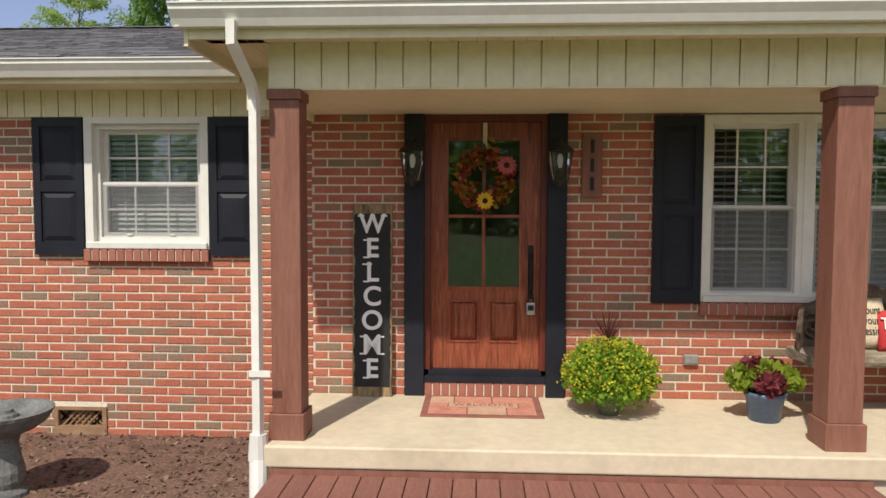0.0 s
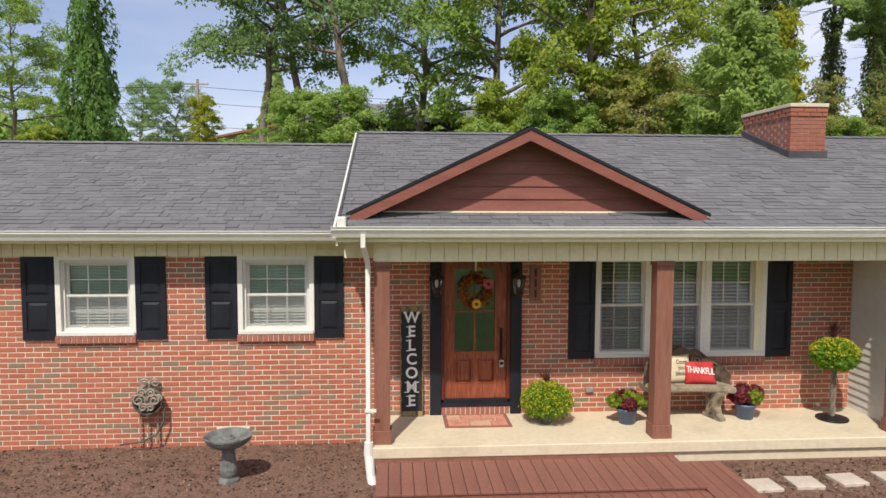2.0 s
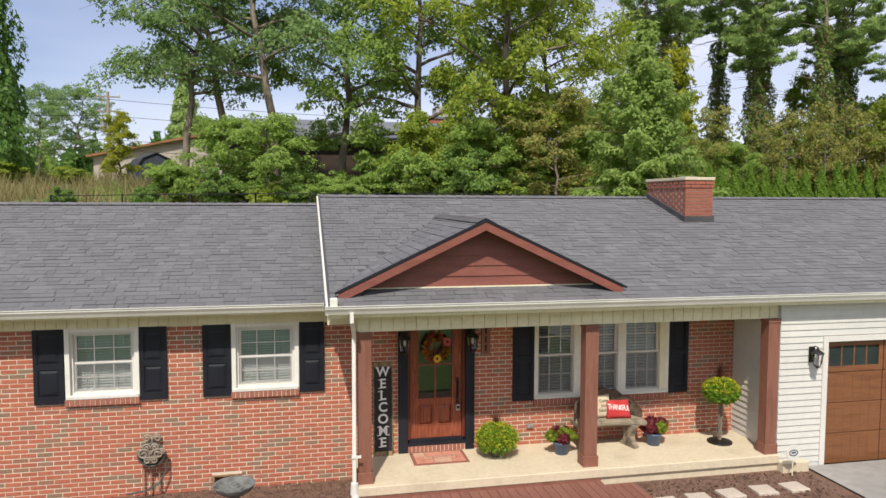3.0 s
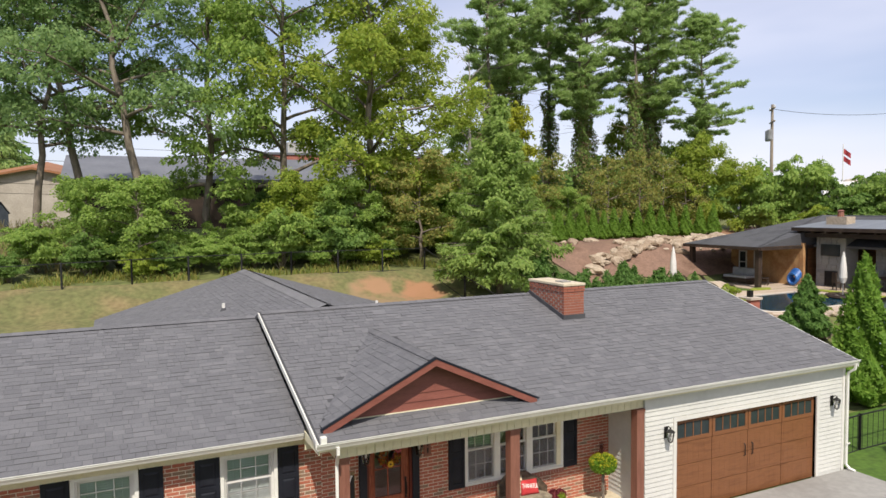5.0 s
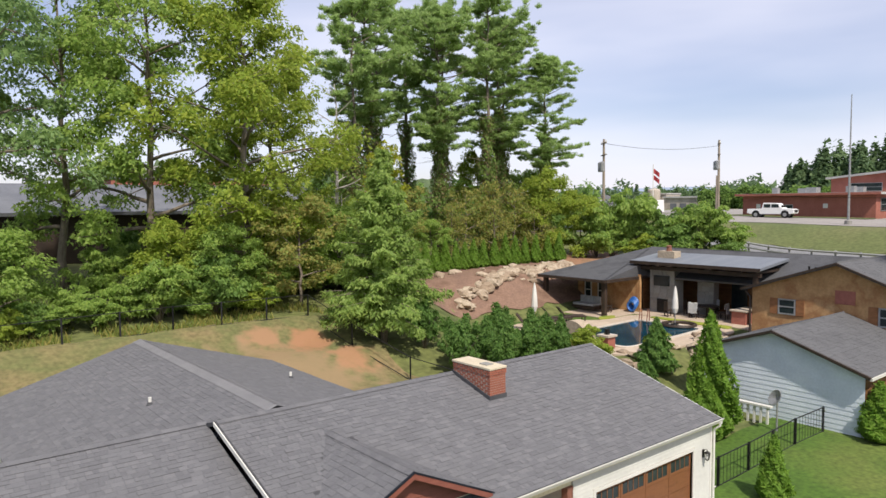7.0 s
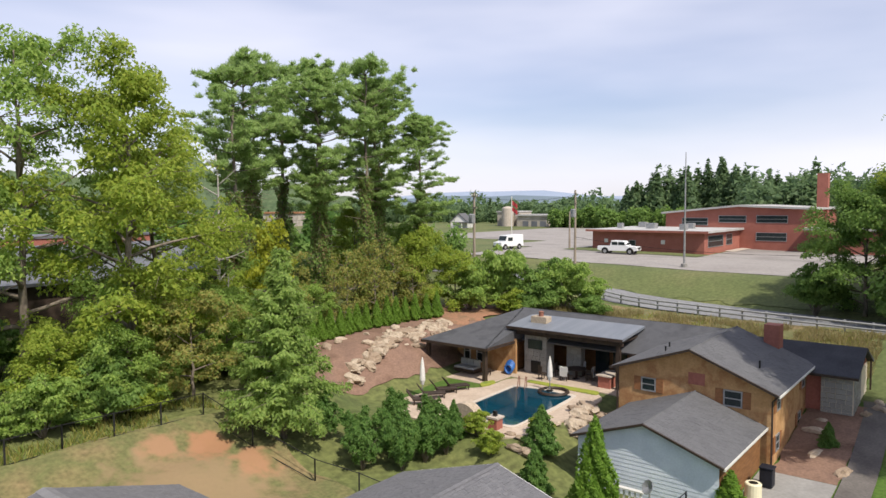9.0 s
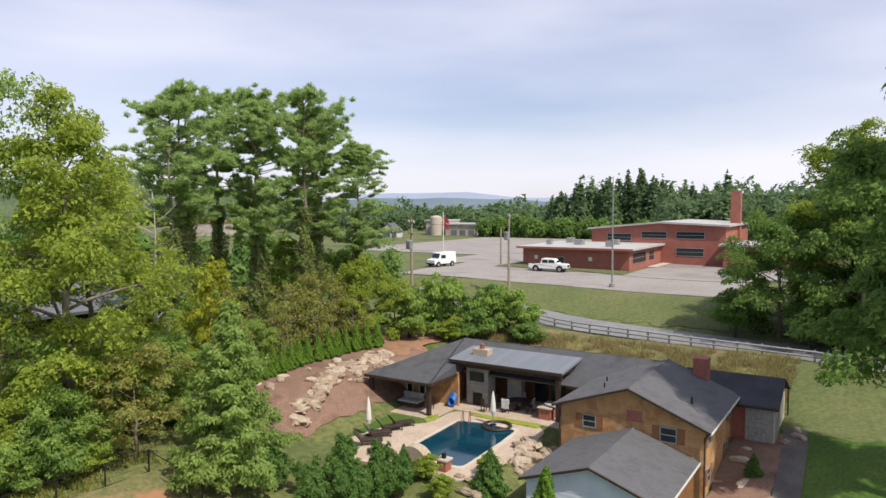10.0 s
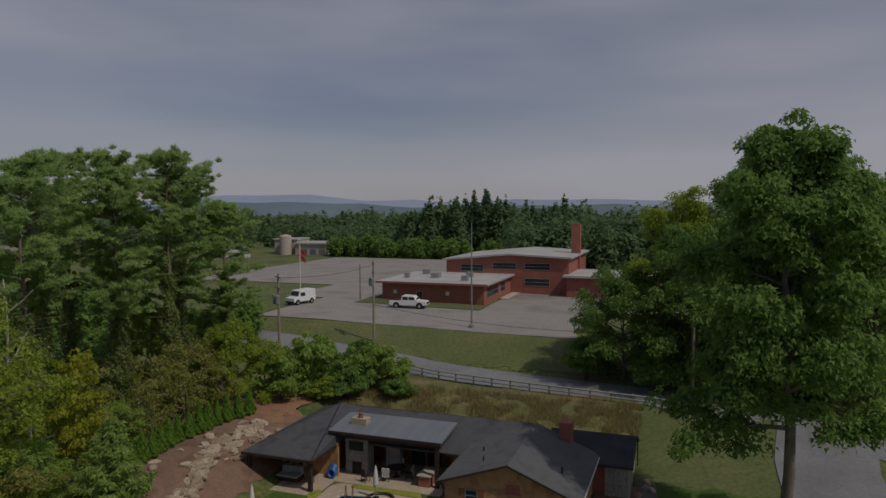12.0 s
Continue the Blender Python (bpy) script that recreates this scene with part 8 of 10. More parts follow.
for k, (z, mt) in enumerate(((7.5, M_FLAGRED), (6.4, M_FLAGRED))):
    bm = bmesh.new()
    cols = [[bm.verts.new((0.0 + 0.05 * math.sin(i * 0.9), -0.1 - i * 0.16, z + j * 0.2 - 0.11 * i)) for j in range(5)] for i in range(8)]
    for a, b in zip(cols, cols[1:]):
        for j in range(4):
            bm.faces.new((a[j], b[j], b[j + 1], a[j + 1]))
    part("flag", bm, mt, flag)


def wires(a, b, sag, label):
    ob = thing("power_line", label, "cable", "cables")
    pts = [Vector(a).lerp(Vector(b), i / 16) - Vector((0, 0, sag * 4 * (i / 16) * (1 - i / 16))) for i in range(17)]
    part("cable", tube(bmesh.new(), pts, 0.022, 4), M_BLACK, ob)


wires((63.4, 27.6, 10.5), (54.3, -9.2, 10.6), 1.0, "thin dark overhead cable between poles")
wires((48.5, 31.4, 15.2), (63.4, 27.6, 15.4), 0.5, "thin dark overhead cable between poles")
for dz in (0.2, 1.5, 3.4, 4.2):
    wires((-60, 52, 13.4 - dz), (-17.1, 50, 12.6 - dz), 0.5, "thin dark overhead cable behind the wood")
    wires((-17.1, 50, 12.6 - dz), (30, 60, 13.4 - dz), 0.7, "thin dark overhead cable behind the wood")

# ---- buildings behind the wood ----
M_RUSTROOF = material("rust-brown metal roof", [(0.26, 0.115, 0.05), (0.34, 0.16, 0.075)], scale=0.5, rough=0.7, bump=0.1, fine=0.1)
M_PALEWALL = material("stained pale block wall", [(0.34, 0.30, 0.25), (0.46, 0.41, 0.35)], scale=0.7, rough=0.9, bump=0.2, fine=0.12)
M_GREYROOF = material("pale grey metal roof", [(0.12, 0.125, 0.14), (0.17, 0.175, 0.19)], scale=0.4, rough=0.6, bump=0.1, fine=0.1)
back_block = thing("long_building", "long dark-walled building with pale roof behind the wood", "building")
part("wall", boxes((-7.2, 26.0, 42.0, 56.0, 4.8, 9.0)), M_DARKWOOD, back_block)
bm = bmesh.new()
plate(bm, ((-7.8, 41.2, 9.0), (26.6, 41.2, 9.0), (26.6, 50.0, 11.2), (-7.8, 50.0, 11.2)), 0.25)
plate(bm, ((26.6, 58.0, 9.0), (-7.8, 58.0, 9.0), (-7.8, 50.0, 11.2), (26.6, 50.0, 11.2)), 0.25)
part("roof", bm, M_GREYROOF, back_block)
part("upper_wall", boxes((8.0, 24.0, 51.0, 56.0, 5.0, 11.7)), M_REDBRICK, back_block)
part("parapet", boxes((7.8, 24.2, 50.9, 56.1, 11.7, 11.9)), M_GREYROOF, back_block)
part("roof_unit", boxes((10.0, 12.2, 51.5, 53.5, 11.9, 12.9)), M_WHITEROOF, back_block)
tan_block = thing("low_building", "low pale-walled building with rust-brown roof", "building", at=(0, 0, 1.4))
bm = bmesh.new()
prism(bm, [(-21.0, 3.4), (-7.5, 3.4), (-7.5, 8.6), (-11.0, 9.3), (-21.0, 7.2)], 60.0, 74.0)
bmesh.ops.recalc_face_normals(bm, faces=bm.faces)
part("wall", bm, M_PALEWALL, tan_block)
bm = bmesh.new()
plate(bm, ((-21.5, 59.4, 7.1), (-11.0, 59.4, 9.35), (-11.0, 76, 10.9), (-21.5, 76, 8.6)), 0.2)
plate(bm, ((-11.0, 59.4, 9.35), (-7.0, 59.4, 8.55), (-7.0, 76, 9.9), (-11.0, 76, 10.9)), 0.2)
part("roof", bm, M_RUSTROOF, tan_block)
shed = thing("garden_shed", "dark blue-grey gambrel garden shed", "shed", at=(-13.2, 46.0, 5.2), turn=25)
M_SHED = material("dark blue-grey boards", [(0.045, 0.055, 0.075), (0.065, 0.078, 0.10)], scale=2, rough=0.7, bump=0.1, stretch=(4, 4, 1))
part("wall", prism(bmesh.new(), [(-1.4, 0), (1.4, 0), (1.4, 1.5), (0.9, 2.2), (0, 2.6), (-0.9, 2.2), (-1.4, 1.5)], -1.5, 1.5), M_SHED, shed)
bm = bmesh.new()
for sgn in (-1, 1):
    q = [(1.5 * sgn, -1.6, 1.45), (1.5 * sgn, 1.6, 1.45), (0.95 * sgn, 1.6, 2.27), (0.95 * sgn, -1.6, 2.27)]
    plate(bm, q if sgn > 0 else q[::-1], 0.06)
    q = [(0.95 * sgn, -1.6, 2.27), (0.95 * sgn, 1.6, 2.27), (0, 1.6, 2.7), (0, -1.6, 2.7)]
    plate(bm, q if sgn > 0 else q[::-1], 0.06)
part("roof", bm, M_TARDARK, shed)

# ---- far buildings beyond the car park ----
def far_block(x, y, w, d, h, mat, roof, label):
    z = max(lift(x, y), 0)
    ob = thing("far_building", label, "building", "far buildings", (x, y, z - 0.5), 25)
    part("wall", boxes((-d / 2, d / 2, -w / 2, w / 2, 0, h)), mat, ob)
    part("roof", boxes((-d / 2 - 0.4, d / 2 + 0.4, -w / 2 - 0.4, w / 2 + 0.4, h, h + 0.5)), roof, ob)


def depot():
    ob = thing("far_building", "pale commercial building with a round tan silo beyond the car park", "building", "far buildings", (186, 110, 6.5), 8)
    part("wall", boxes((-6, 6, -9.5, 1.0, 0, 4.2)), M_PALEWALL, ob)
    part("roof", boxes((-6.5, 6.5, -10, 1.2, 4.2, 4.7)), M_WHITEROOF, ob)
    part("wall", boxes((-4, 6, 1.2, 9.0, 0, 5.4)), M_PALEWALL, ob)
    part("roof", boxes((-4.3, 6.3, 1.0, 9.4, 5.4, 5.8)), M_WHITEROOF, ob)
    part("silo", lathe(bmesh.new(), [(1.9, 0), (1.9, 6.6), (1.75, 6.9), (0.4, 7.3)], 20, (-6.2, 4.2, 0)), M_STONEPALE, ob, "round tan block silo")
    for y in (-8.0, -5.0, -2.0):
        part("bay_door", boxes((-6.06, -6.002, y - 1.0, y + 1.0, 0, 2.6)), M_GREYROOF, ob)
    house_far = thing("far_house", "small white gabled house among trees", "house", "far buildings", (161, 118, 6.5), 20)
    part("wall", prism(bmesh.new(), [(-2.6, 0), (2.6, 0), (2.6, 3.0), (0, 5.2), (-2.6, 3.0)], -3.5, 3.5, mx_side), M_WHITE, house_far)
    bm = bmesh.new()
    plate(bm, ((3.8, -3.0, 2.75), (3.8, 0, 5.3), (-3.8, 0, 5.3), (-3.8, -3.0, 2.75)), 0.2)
    plate(bm, ((-3.8, 3.0, 2.75), (-3.8, 0, 5.3), (3.8, 0, 5.3), (3.8, 3.0, 2.75)), 0.2)
    part("roof", bm, M_TAR, house_far)
    part("porch_roof", boxes((-5.6, -3.6, -4.6, 1.5, 2.5, 2.7)), M_TAR, house_far)
    for y in (-4.4, -1.5, 1.3):
        part("porch_post", boxes((-5.5, -5.3, y - 0.1, y + 0.1, 0, 2.5)), M_WHITE, house_far)


depot()
far_block(330, 170, 26, 24, 6, M_PALEWALL, M_GREYROOF, "long white industrial building in the valley")
far_block(150, 190, 16, 12, 5, M_PALEWALL, M_RUSTROOF, "low brown-roofed building among trees")


# ---- trees and shrubs ----
def limb_points(rng, start, direction, length, droop=0.0, n=5, wander=0.22):
    pts = [Vector(start)]
    d = Vector(direction).normalized()
    for i in range(n):
        d = (d + Vector((rng.uniform(-wander, wander), rng.uniform(-wander, wander), rng.uniform(-wander, wander) * 0.6 - droop))).normalized()
        pts.append(pts[-1] + d * length / n)
    return pts


def spray(nr, centre, w, h, n, out=(0, 0, 0), hang=0.35):
    """A leafy spray: leaves over the upper side of a flat dome, facing up and out, tips hanging a little."""
    d = unit(nr.normal(0, 1, (n, 3)))
    d[:, 2] = np.abs(d[:, 2]) * 1.25 - 0.4
    r = 0.45 + 0.55 * nr.random(n) ** 0.6
    place = np.asarray(centre) + d * r[:, None] * np.array((w, w, h))
    place[:, 2] -= hang * 0.35 * w * (d[:, 0] ** 2 + d[:, 1] ** 2) * r
    face = d * 0.9 + np.array((0, 0, 0.35)) + np.asarray(out) * 0.45
    tip = d * np.array((1, 1, 0)) + np.asarray(out) * 0.5 + np.array((0, 0, -hang))
    return np.concatenate([place, face, tip], 1)


def broad_tree(seed, height, spread, bare=0.25, subs=6, leaves=40, leaf=0.2, limbs=15, tuft=0.5, lean=0.0, low_limbs=(), bald=0.0):
    """Trunk and limbs as one mesh, leaves as another: a broadleaf tree whose twigs carry layered sprays."""
    rng = random.Random(seed)
    nr = np.random.default_rng(seed)
    bm = bmesh.new()
    base_r = height * 0.0145
    top = height * 0.93
    trunk = [Vector((lean * (i / 9) ** 1.3 * height * 0.25 + rng.uniform(-0.012, 0.012) * height, rng.uniform(-0.012, 0.012) * height, top * i / 9)) for i in range(10)]
    trunk[0] = Vector((0, 0, -0.4))
    tube(bm, trunk, [base_r * (1.25 if i == 0 else 1 - 0.096 * i) for i in range(10)], 8)
    pts = []

    def sprays(line, out):
        for q in line:
            n = int(leaves * rng.uniform(0.5, 1.4))
            if n < 2 or rng.random() < bald:
                continue
            w = tuft * rng.uniform(0.65, 1.35)
            pts.append(spray(nr, np.array(q) + nr.normal(0, 0.25, 3) * tuft, w, w * rng.uniform(0.6, 1.0), n, out))

    limb_list = []
    for k in range(limbs):
        f = bare + (0.97 - bare) * (k + rng.random() * 0.7) / limbs
        shape = math.sin(math.pi * min(1.0, 0.24 + 0.78 * (f - bare) / (1 - bare) * 0.9)) ** 0.7
        limb_list.append((f, k * 2.4 + rng.uniform(-0.5, 0.5), spread * shape * rng.uniform(0.62, 1.15), 0.2 + 0.95 * (f - bare) / (1 - bare)))
    for f, a, ln in low_limbs:
        limb_list.append((f, a, ln, 0.05))
    for f, a, ln, up in limb_list:
        i = min(8, int(f * 9))
        p = trunk[i].lerp(trunk[i + 1], f * 9 - i)
        lp = limb_points(rng, p, (math.cos(a), math.sin(a), up), ln, 0.03)
        r0 = base_r * (1 - f) * 0.5 + 0.03
        tube(bm, lp, [r0 * (1 - 0.8 * j / 5) for j in range(6)], 5)
        out = (math.cos(a), math.sin(a), 0)
        sprays((lp[3], lp[4], lp[5], lp[5]), out)
        for s in range(subs):
            q = lp[rng.choice((1, 2, 3, 4, 4))]
            a2 = a + rng.uniform(-1.5, 1.5)
            sl = max(0.9, ln * rng.uniform(0.25, 0.5))
            sp = limb_points(rng, q, (math.cos(a2), math.sin(a2), rng.uniform(-0.45, 0.75)), sl, 0.06, 3)
            tube(bm, sp, [r0 * 0.36, r0 * 0.26, r0 * 0.16, r0 * 0.06], 3)
            sprays((sp[2], sp[2].lerp(sp[3], 0.6), sp[3]), (math.cos(a2), math.sin(a2), 0))
    sprays((trunk[8], trunk[9], trunk[9] + Vector((0, 0, height * 0.03))), (0, 0, 0))
    return bm, np.concatenate(pts), leaf


def pine_tree(seed, height, crown=0.5, spread=3.2, needles=60, vine=0, vine_top=0.55, leaf=0.085):
    """A white pine: bare dead snags below, level branches with upswept needle pads above, and a column of vine round the trunk."""
    rng = random.Random(seed)
    nr = np.random.default_rng(seed)
    bm = bmesh.new()
    r0 = 0.25
    trunk = [Vector((rng.uniform(-0.14, 0.14), rng.uniform(-0.14, 0.14), height * i / 9)) for i in range(10)]
    trunk[0] = Vector((0, 0, -0.4))
    tube(bm, trunk, [r0 * (1.2 if i == 0 else 1 - 0.095 * i) for i in range(10)], 7)
    pts = []

    def pad(q, w, out):
        n = int(needles * rng.uniform(0.6, 1.3))
        d = unit(nr.normal(0, 1, (n, 3)))
        d[:, 2] = np.abs(d[:, 2])
        r = nr.random(n) ** 0.5
        place = np.array(q) + nr.normal(0, 0.12, 3) + d * r[:, None] * np.array((w, w, w * 0.85))
        face = nr.normal(0, 0.6, (n, 3)) + np.array(out) * 0.6 + np.array((0, 0, 0.3))
        tip = d * np.array((1, 1, 0.5)) + np.array((0, 0, 0.55)) + np.array(out) * 0.35
        pts.append(np.concatenate([place, face, tip], 1))

    z = height * (1 - crown)
    while z < height * 0.985:
        f = (z - height * (1 - crown)) / (height * crown)
        side = rng.uniform(0, 6.28)
        count = rng.choice((2, 3, 3, 4, 5))
        for k in range(count):
            a = side + k * 6.28 / count + rng.uniform(-0.5, 0.5)
            ln = spread * (0.42 + 0.58 * math.sin(math.pi * min(0.97, 0.12 + 0.76 * f))) * rng.choice((0.4, 0.7, 0.95, 1.1, 1.3)) * rng.uniform(0.85, 1.1)
            if f > 0.75:
                ln *= max(0.2, 1 - (f - 0.75) * 3.0)
            lp = limb_points(rng, (0, 0, z), (math.cos(a), math.sin(a), 0.02 + 0.45 * f), ln, -0.05, 5, 0.13)
            tube(bm, lp, [0.055, 0.045, 0.035, 0.025, 0.018, 0.01], 4)
            out = (math.cos(a), math.sin(a), 0)
            for j in (2, 3, 4, 5):
                if rng.random() < 0.9 - 0.1 * (5 - j):
                    pad(lp[j], rng.uniform(0.3, 0.5) * (1.0 if f < 0.8 else 0.75), out)
                for s in range(2 if j in (3, 4) else 1):
                    a2 = a + rng.choice((-1, 1)) * rng.uniform(0.6, 1.3)
                    pad(lp[j] + Vector((math.cos(a2), math.sin(a2), rng.uniform(0.0, 0.3))) * ln * rng.uniform(0.12, 0.3), rng.uniform(0.25, 0.45), (math.cos(a2), math.sin(a2), 0))
        z += rng.choice((0.3, 0.5, 0.7, 1.3))
    for k in range(22):
        z = height * rng.uniform(0.22, 1.04 - crown)
        a = rng.uniform(0, 6.28)
        tube(bm, limb_points(rng, (0, 0, z), (math.cos(a), math.sin(a), 0.05), rng.uniform(0.8, 2.6), 0.05, 3), [0.03, 0.022, 0.014, 0.006], 3)
    ivy = None
    if vine:
        z = nr.random(vine) ** 1.15 * height * vine_top
        a = nr.uniform(0, 6.28, vine)
        lump = 0.62 + 0.3 * np.sin(z * 1.3 + np.cos(a + seed) * 1.5) + 0.22 * np.sin(z * 3.1 + a * 2 + seed)
        r = 0.24 + 0.95 * lump * nr.random(vine) ** 0.6 * (1.1 - z / height)
        out = np.stack([np.cos(a), np.sin(a), np.zeros(vine)], 1)
        ivy = np.concatenate([out * r[:, None] + np.array((0, 0, 1)) * z[:, None], out + np.array((0, 0, 0.55)), np.array((0, 0, -1.0)) + nr.normal(0, 0.4, (vine, 3))], 1)
    return bm, np.concatenate(pts), leaf, ivy


def feather_tree(seed, height, spread, per_metre=70, leaf=0.1):
    """A conical conifer whose long boughs arch out and hang in flat feathery fronds."""
    rng = random.Random(seed)
    nr = np.random.default_rng(seed)
    bm = bmesh.new()
    tube(bm, [(0, 0, -0.3), (0.05, 0, height * 0.5), (0, 0.03, height * 0.97)], [0.2, 0.11, 0.02], 7)
    pts = []
    z = height * 0.12
    while z < height * 0.98:
        f = z / height
        side = rng.uniform(0, 6.28)
        for k in range(5 if f < 0.7 else 4):
            a = side + k * 1.257 + rng.uniform(-0.4, 0.4)
            ln = max(0.25, spread * (1.0 - f) ** 0.82 * rng.uniform(0.62, 1.2) * min(1.0, 0.6 + f * 1.7))
            lp = limb_points(rng, (0, 0, z), (math.cos(a), math.sin(a), 0.3 + 0.5 * f), ln, 0.13 * (1.1 - f), 5, 0.12)
            tube(bm, lp, [0.04, 0.034, 0.027, 0.02, 0.013, 0.006], 3)
            n = int(per_metre * ln) + 14
            t = nr.random(n) ** 0.65
            line = np.array([tuple(p) for p in lp])
            i = np.minimum(4, (t * 5).astype(int))
            q = line[i] + (line[i + 1] - line[i]) * (t * 5 - i)[:, None]
            across = np.array((-math.sin(a), math.cos(a), 0.0))
            w = nr.uniform(-1, 1, n) * (0.16 + 0.34 * ln * (1.0 - t) ** 0.7 * np.minimum(1, t * 2.2))
            q = q + across * w[:, None] + nr.normal(0, 0.05, (n, 3))
            q[:, 2] -= 0.5 * np.abs(w) + 0.34 * nr.random(n) ** 2
            along = np.array((math.cos(a), math.sin(a), -0.45))
            face = np.array((0, 0, 0.55)) + np.array((math.cos(a), math.sin(a), 0)) * 0.75 + across * np.sign(w)[:, None] * 0.3
            pts.append(np.concatenate([q, face, along + across * np.sign(w)[:, None] * 0.8], 1))
        z += rng.uniform(0.24, 0.42)
    return bm, np.concatenate(pts), leaf


def cone_tree(seed, height, width, n, leaf, layers=0, ragged=0.18):
    nr = np.random.default_rng(seed)
    bm = bmesh.new()
    tube(bm, [(0, 0, -0.2), (0, 0, height * 0.5), (0, 0, height * 0.93)], [width * 0.06 + 0.03, width * 0.04 + 0.02, 0.01], 6)
    f = 1 - np.sqrt(nr.random(n))
    a = nr.uniform(0, 6.28, n)
    prof = np.minimum(1.0, (1 - f) ** 0.8 * 1.08) * np.minimum(1.0, 0.55 + f * 4)
    wob = 1 + ragged * np.sin(a * 3 + f * 9 + seed) + ragged * 0.7 * np.sin(a * 7 + f * 23)
    if layers:
        wob *= 0.72 + 0.34 * np.abs(np.sin(f * layers * math.pi + np.sin(a * 2) * 0.8))
    r = width / 2 * prof * wob * (0.55 + 0.45 * nr.random(n) ** 0.4)
    z = f * height * 0.97 + 0.1 - (0.12 * r if layers else 0)
    out = np.stack([np.cos(a), np.sin(a), np.full(n, 0.45)], 1)
    tip = np.stack([np.cos(a) * 0.5, np.sin(a) * 0.5, np.full(n, -0.5 if layers else 1.0)], 1)
    return bm, np.concatenate([np.stack([r * np.cos(a), r * np.sin(a), z], 1), out, tip], 1), leaf


def shrub(seed, height, width, n, leaf, upright=0.0):
    """Many stems from one foot, each with leafy sprays along its upper part. upright: how far the sprays stand up instead of spreading."""
    rng = random.Random(seed)
    nr = np.random.default_rng(seed)
    bm = bmesh.new()
    pts = []
    stems = 17
    for k in range(stems):
        a = k * 2.4 + rng.uniform(-0.4, 0.4)
        out = width / 2 * math.sqrt((k + 0.5) / stems) * rng.uniform(0.8, 1.1)
        tall = height * (1 - 0.45 * (2 * out / width) ** 2) * rng.uniform(0.75, 1.1)
        lp = [Vector((math.cos(a) * out * t ** 1.3, math.sin(a) * out * t ** 1.3, -0.1 + (tall + 0.1) * t ** 0.85)) + Vector((rng.uniform(-0.06, 0.06), rng.uniform(-0.06, 0.06), 0)) * width * t for t in (0, 0.3, 0.55, 0.8, 1.0)]
        tube(bm, lp, [0.035, 0.028, 0.02, 0.014, 0.006], 4)
        o = (math.cos(a), math.sin(a), 0)
        m = n // (stems * 7)
        for j in range(7):
            t = rng.uniform(0.3, 1.0)
            i = min(3, int(t * 4))
            q = lp[i].lerp(lp[i + 1], t * 4 - i) + Vector((rng.uniform(-1, 1), rng.uniform(-1, 1), rng.uniform(-0.4, 0.4))) * width * 0.07
            w = width * rng.uniform(0.08, 0.15)
            pts.append(spray(nr, q, w * (1 - 0.4 * upright), w * (0.5 + upright), m, o, 0.35 - 0.5 * upright))
    return bm, np.concatenate(pts), leaf


def plant_pattern(name, built, leaf_mat, long=1.5, bark=None):
    """The shared meshes of a plant: wood, leaves and, on pines, the vine."""
    bm, pts, leaf = built[:3]
    me = bpy.data.meshes.new("trunk")
    bm.to_mesh(me)
    bm.free()
    me.materials.append(bark or M_BARK)
    me.shade_smooth()
    out = [me, leaf_mesh("crown", pts, leaf, leaf_mat, np.random.default_rng(len(pts)), 0.0, long)]
    if len(built) > 3 and built[3] is not None:
        out.append(leaf_mesh("vine", built[3], 0.15, M_VINE, np.random.default_rng(len(pts) + 1), 0.0, 1.3))
    return out


def plant(pattern, kind, label, category, x, y, s=1.0, sz=1.0, turn=0.0, group="", z=None):
    ob = thing(kind, label, category, group, (x, y, lift(x, y) if z is None else z), turn)
    ob.scale = (s, s, s * sz)
    for nm, me in zip(("trunk", "crown", "vine"), pattern):
        o = new(nm, me)
        o.parent = ob
    return ob


BROAD_A = plant_pattern("broad_a", broad_tree(101, 18, 5.8, 0.2, 7, 62, 0.15, 21, 0.74, bald=0.3), M_LEAF)
BROAD_B = plant_pattern("broad_b", broad_tree(102, 18, 5.4, 0.10, 7, 64, 0.15, 27, 0.76, bald=0.2), M_LEAF_Y)
BROAD_C = plant_pattern("broad_c", broad_tree(103, 19, 6.2, 0.36, 8, 60, 0.145, 18, 0.72, 0.5, bald=0.3), M_LEAF_B)
BROAD_D = plant_pattern("broad_d", broad_tree(109, 14, 6.2, 0.08, 7, 60, 0.19, 24, 0.95), M_LEAF_M)
BROAD_T = plant_pattern("broad_t", broad_tree(104, 8, 3.4, 0.18, 5, 44, 0.13, 13, 0.6), M_LEAF_T)
SMALL_A = plant_pattern("small_a", broad_tree(105, 8, 3.2, 0.12, 5, 60, 0.14, 14, 0.62), M_LEAF)
SMALL_Y = plant_pattern("small_y", broad_tree(106, 7, 2.8, 0.1, 5, 60, 0.135, 13, 0.6), M_LEAF_Y)
GOLD = plant_pattern("gold", broad_tree(107, 7, 0.75, 0.1, 3, 30, 0.13, 16, 0.36), M_LEAF_G)
OAK = plant_pattern("oak", broad_tree(108, 27.6, 5.2, 0.36, 7, 110, 0.21, 30, 1.0, 0.0, ((0.33, 1.62, 6.6), (0.36, -1.3, 5.0))), M_LEAF_M)
PINE_A = plant_pattern("pine_a", pine_tree(111, 20.6, 0.50, 3.3, 62, 6000, 0.58), M_PINE, 4.0)
PINE_B = plant_pattern("pine_b", pine_tree(112, 19.6, 0.42, 3.0, 62, 5500, 0.54), M_PINE, 4.0)
PINE_C = plant_pattern("pine_c", pine_tree(113, 21.4, 0.56, 3.4, 62, 7000, 0.62), M_PINE, 4.0)
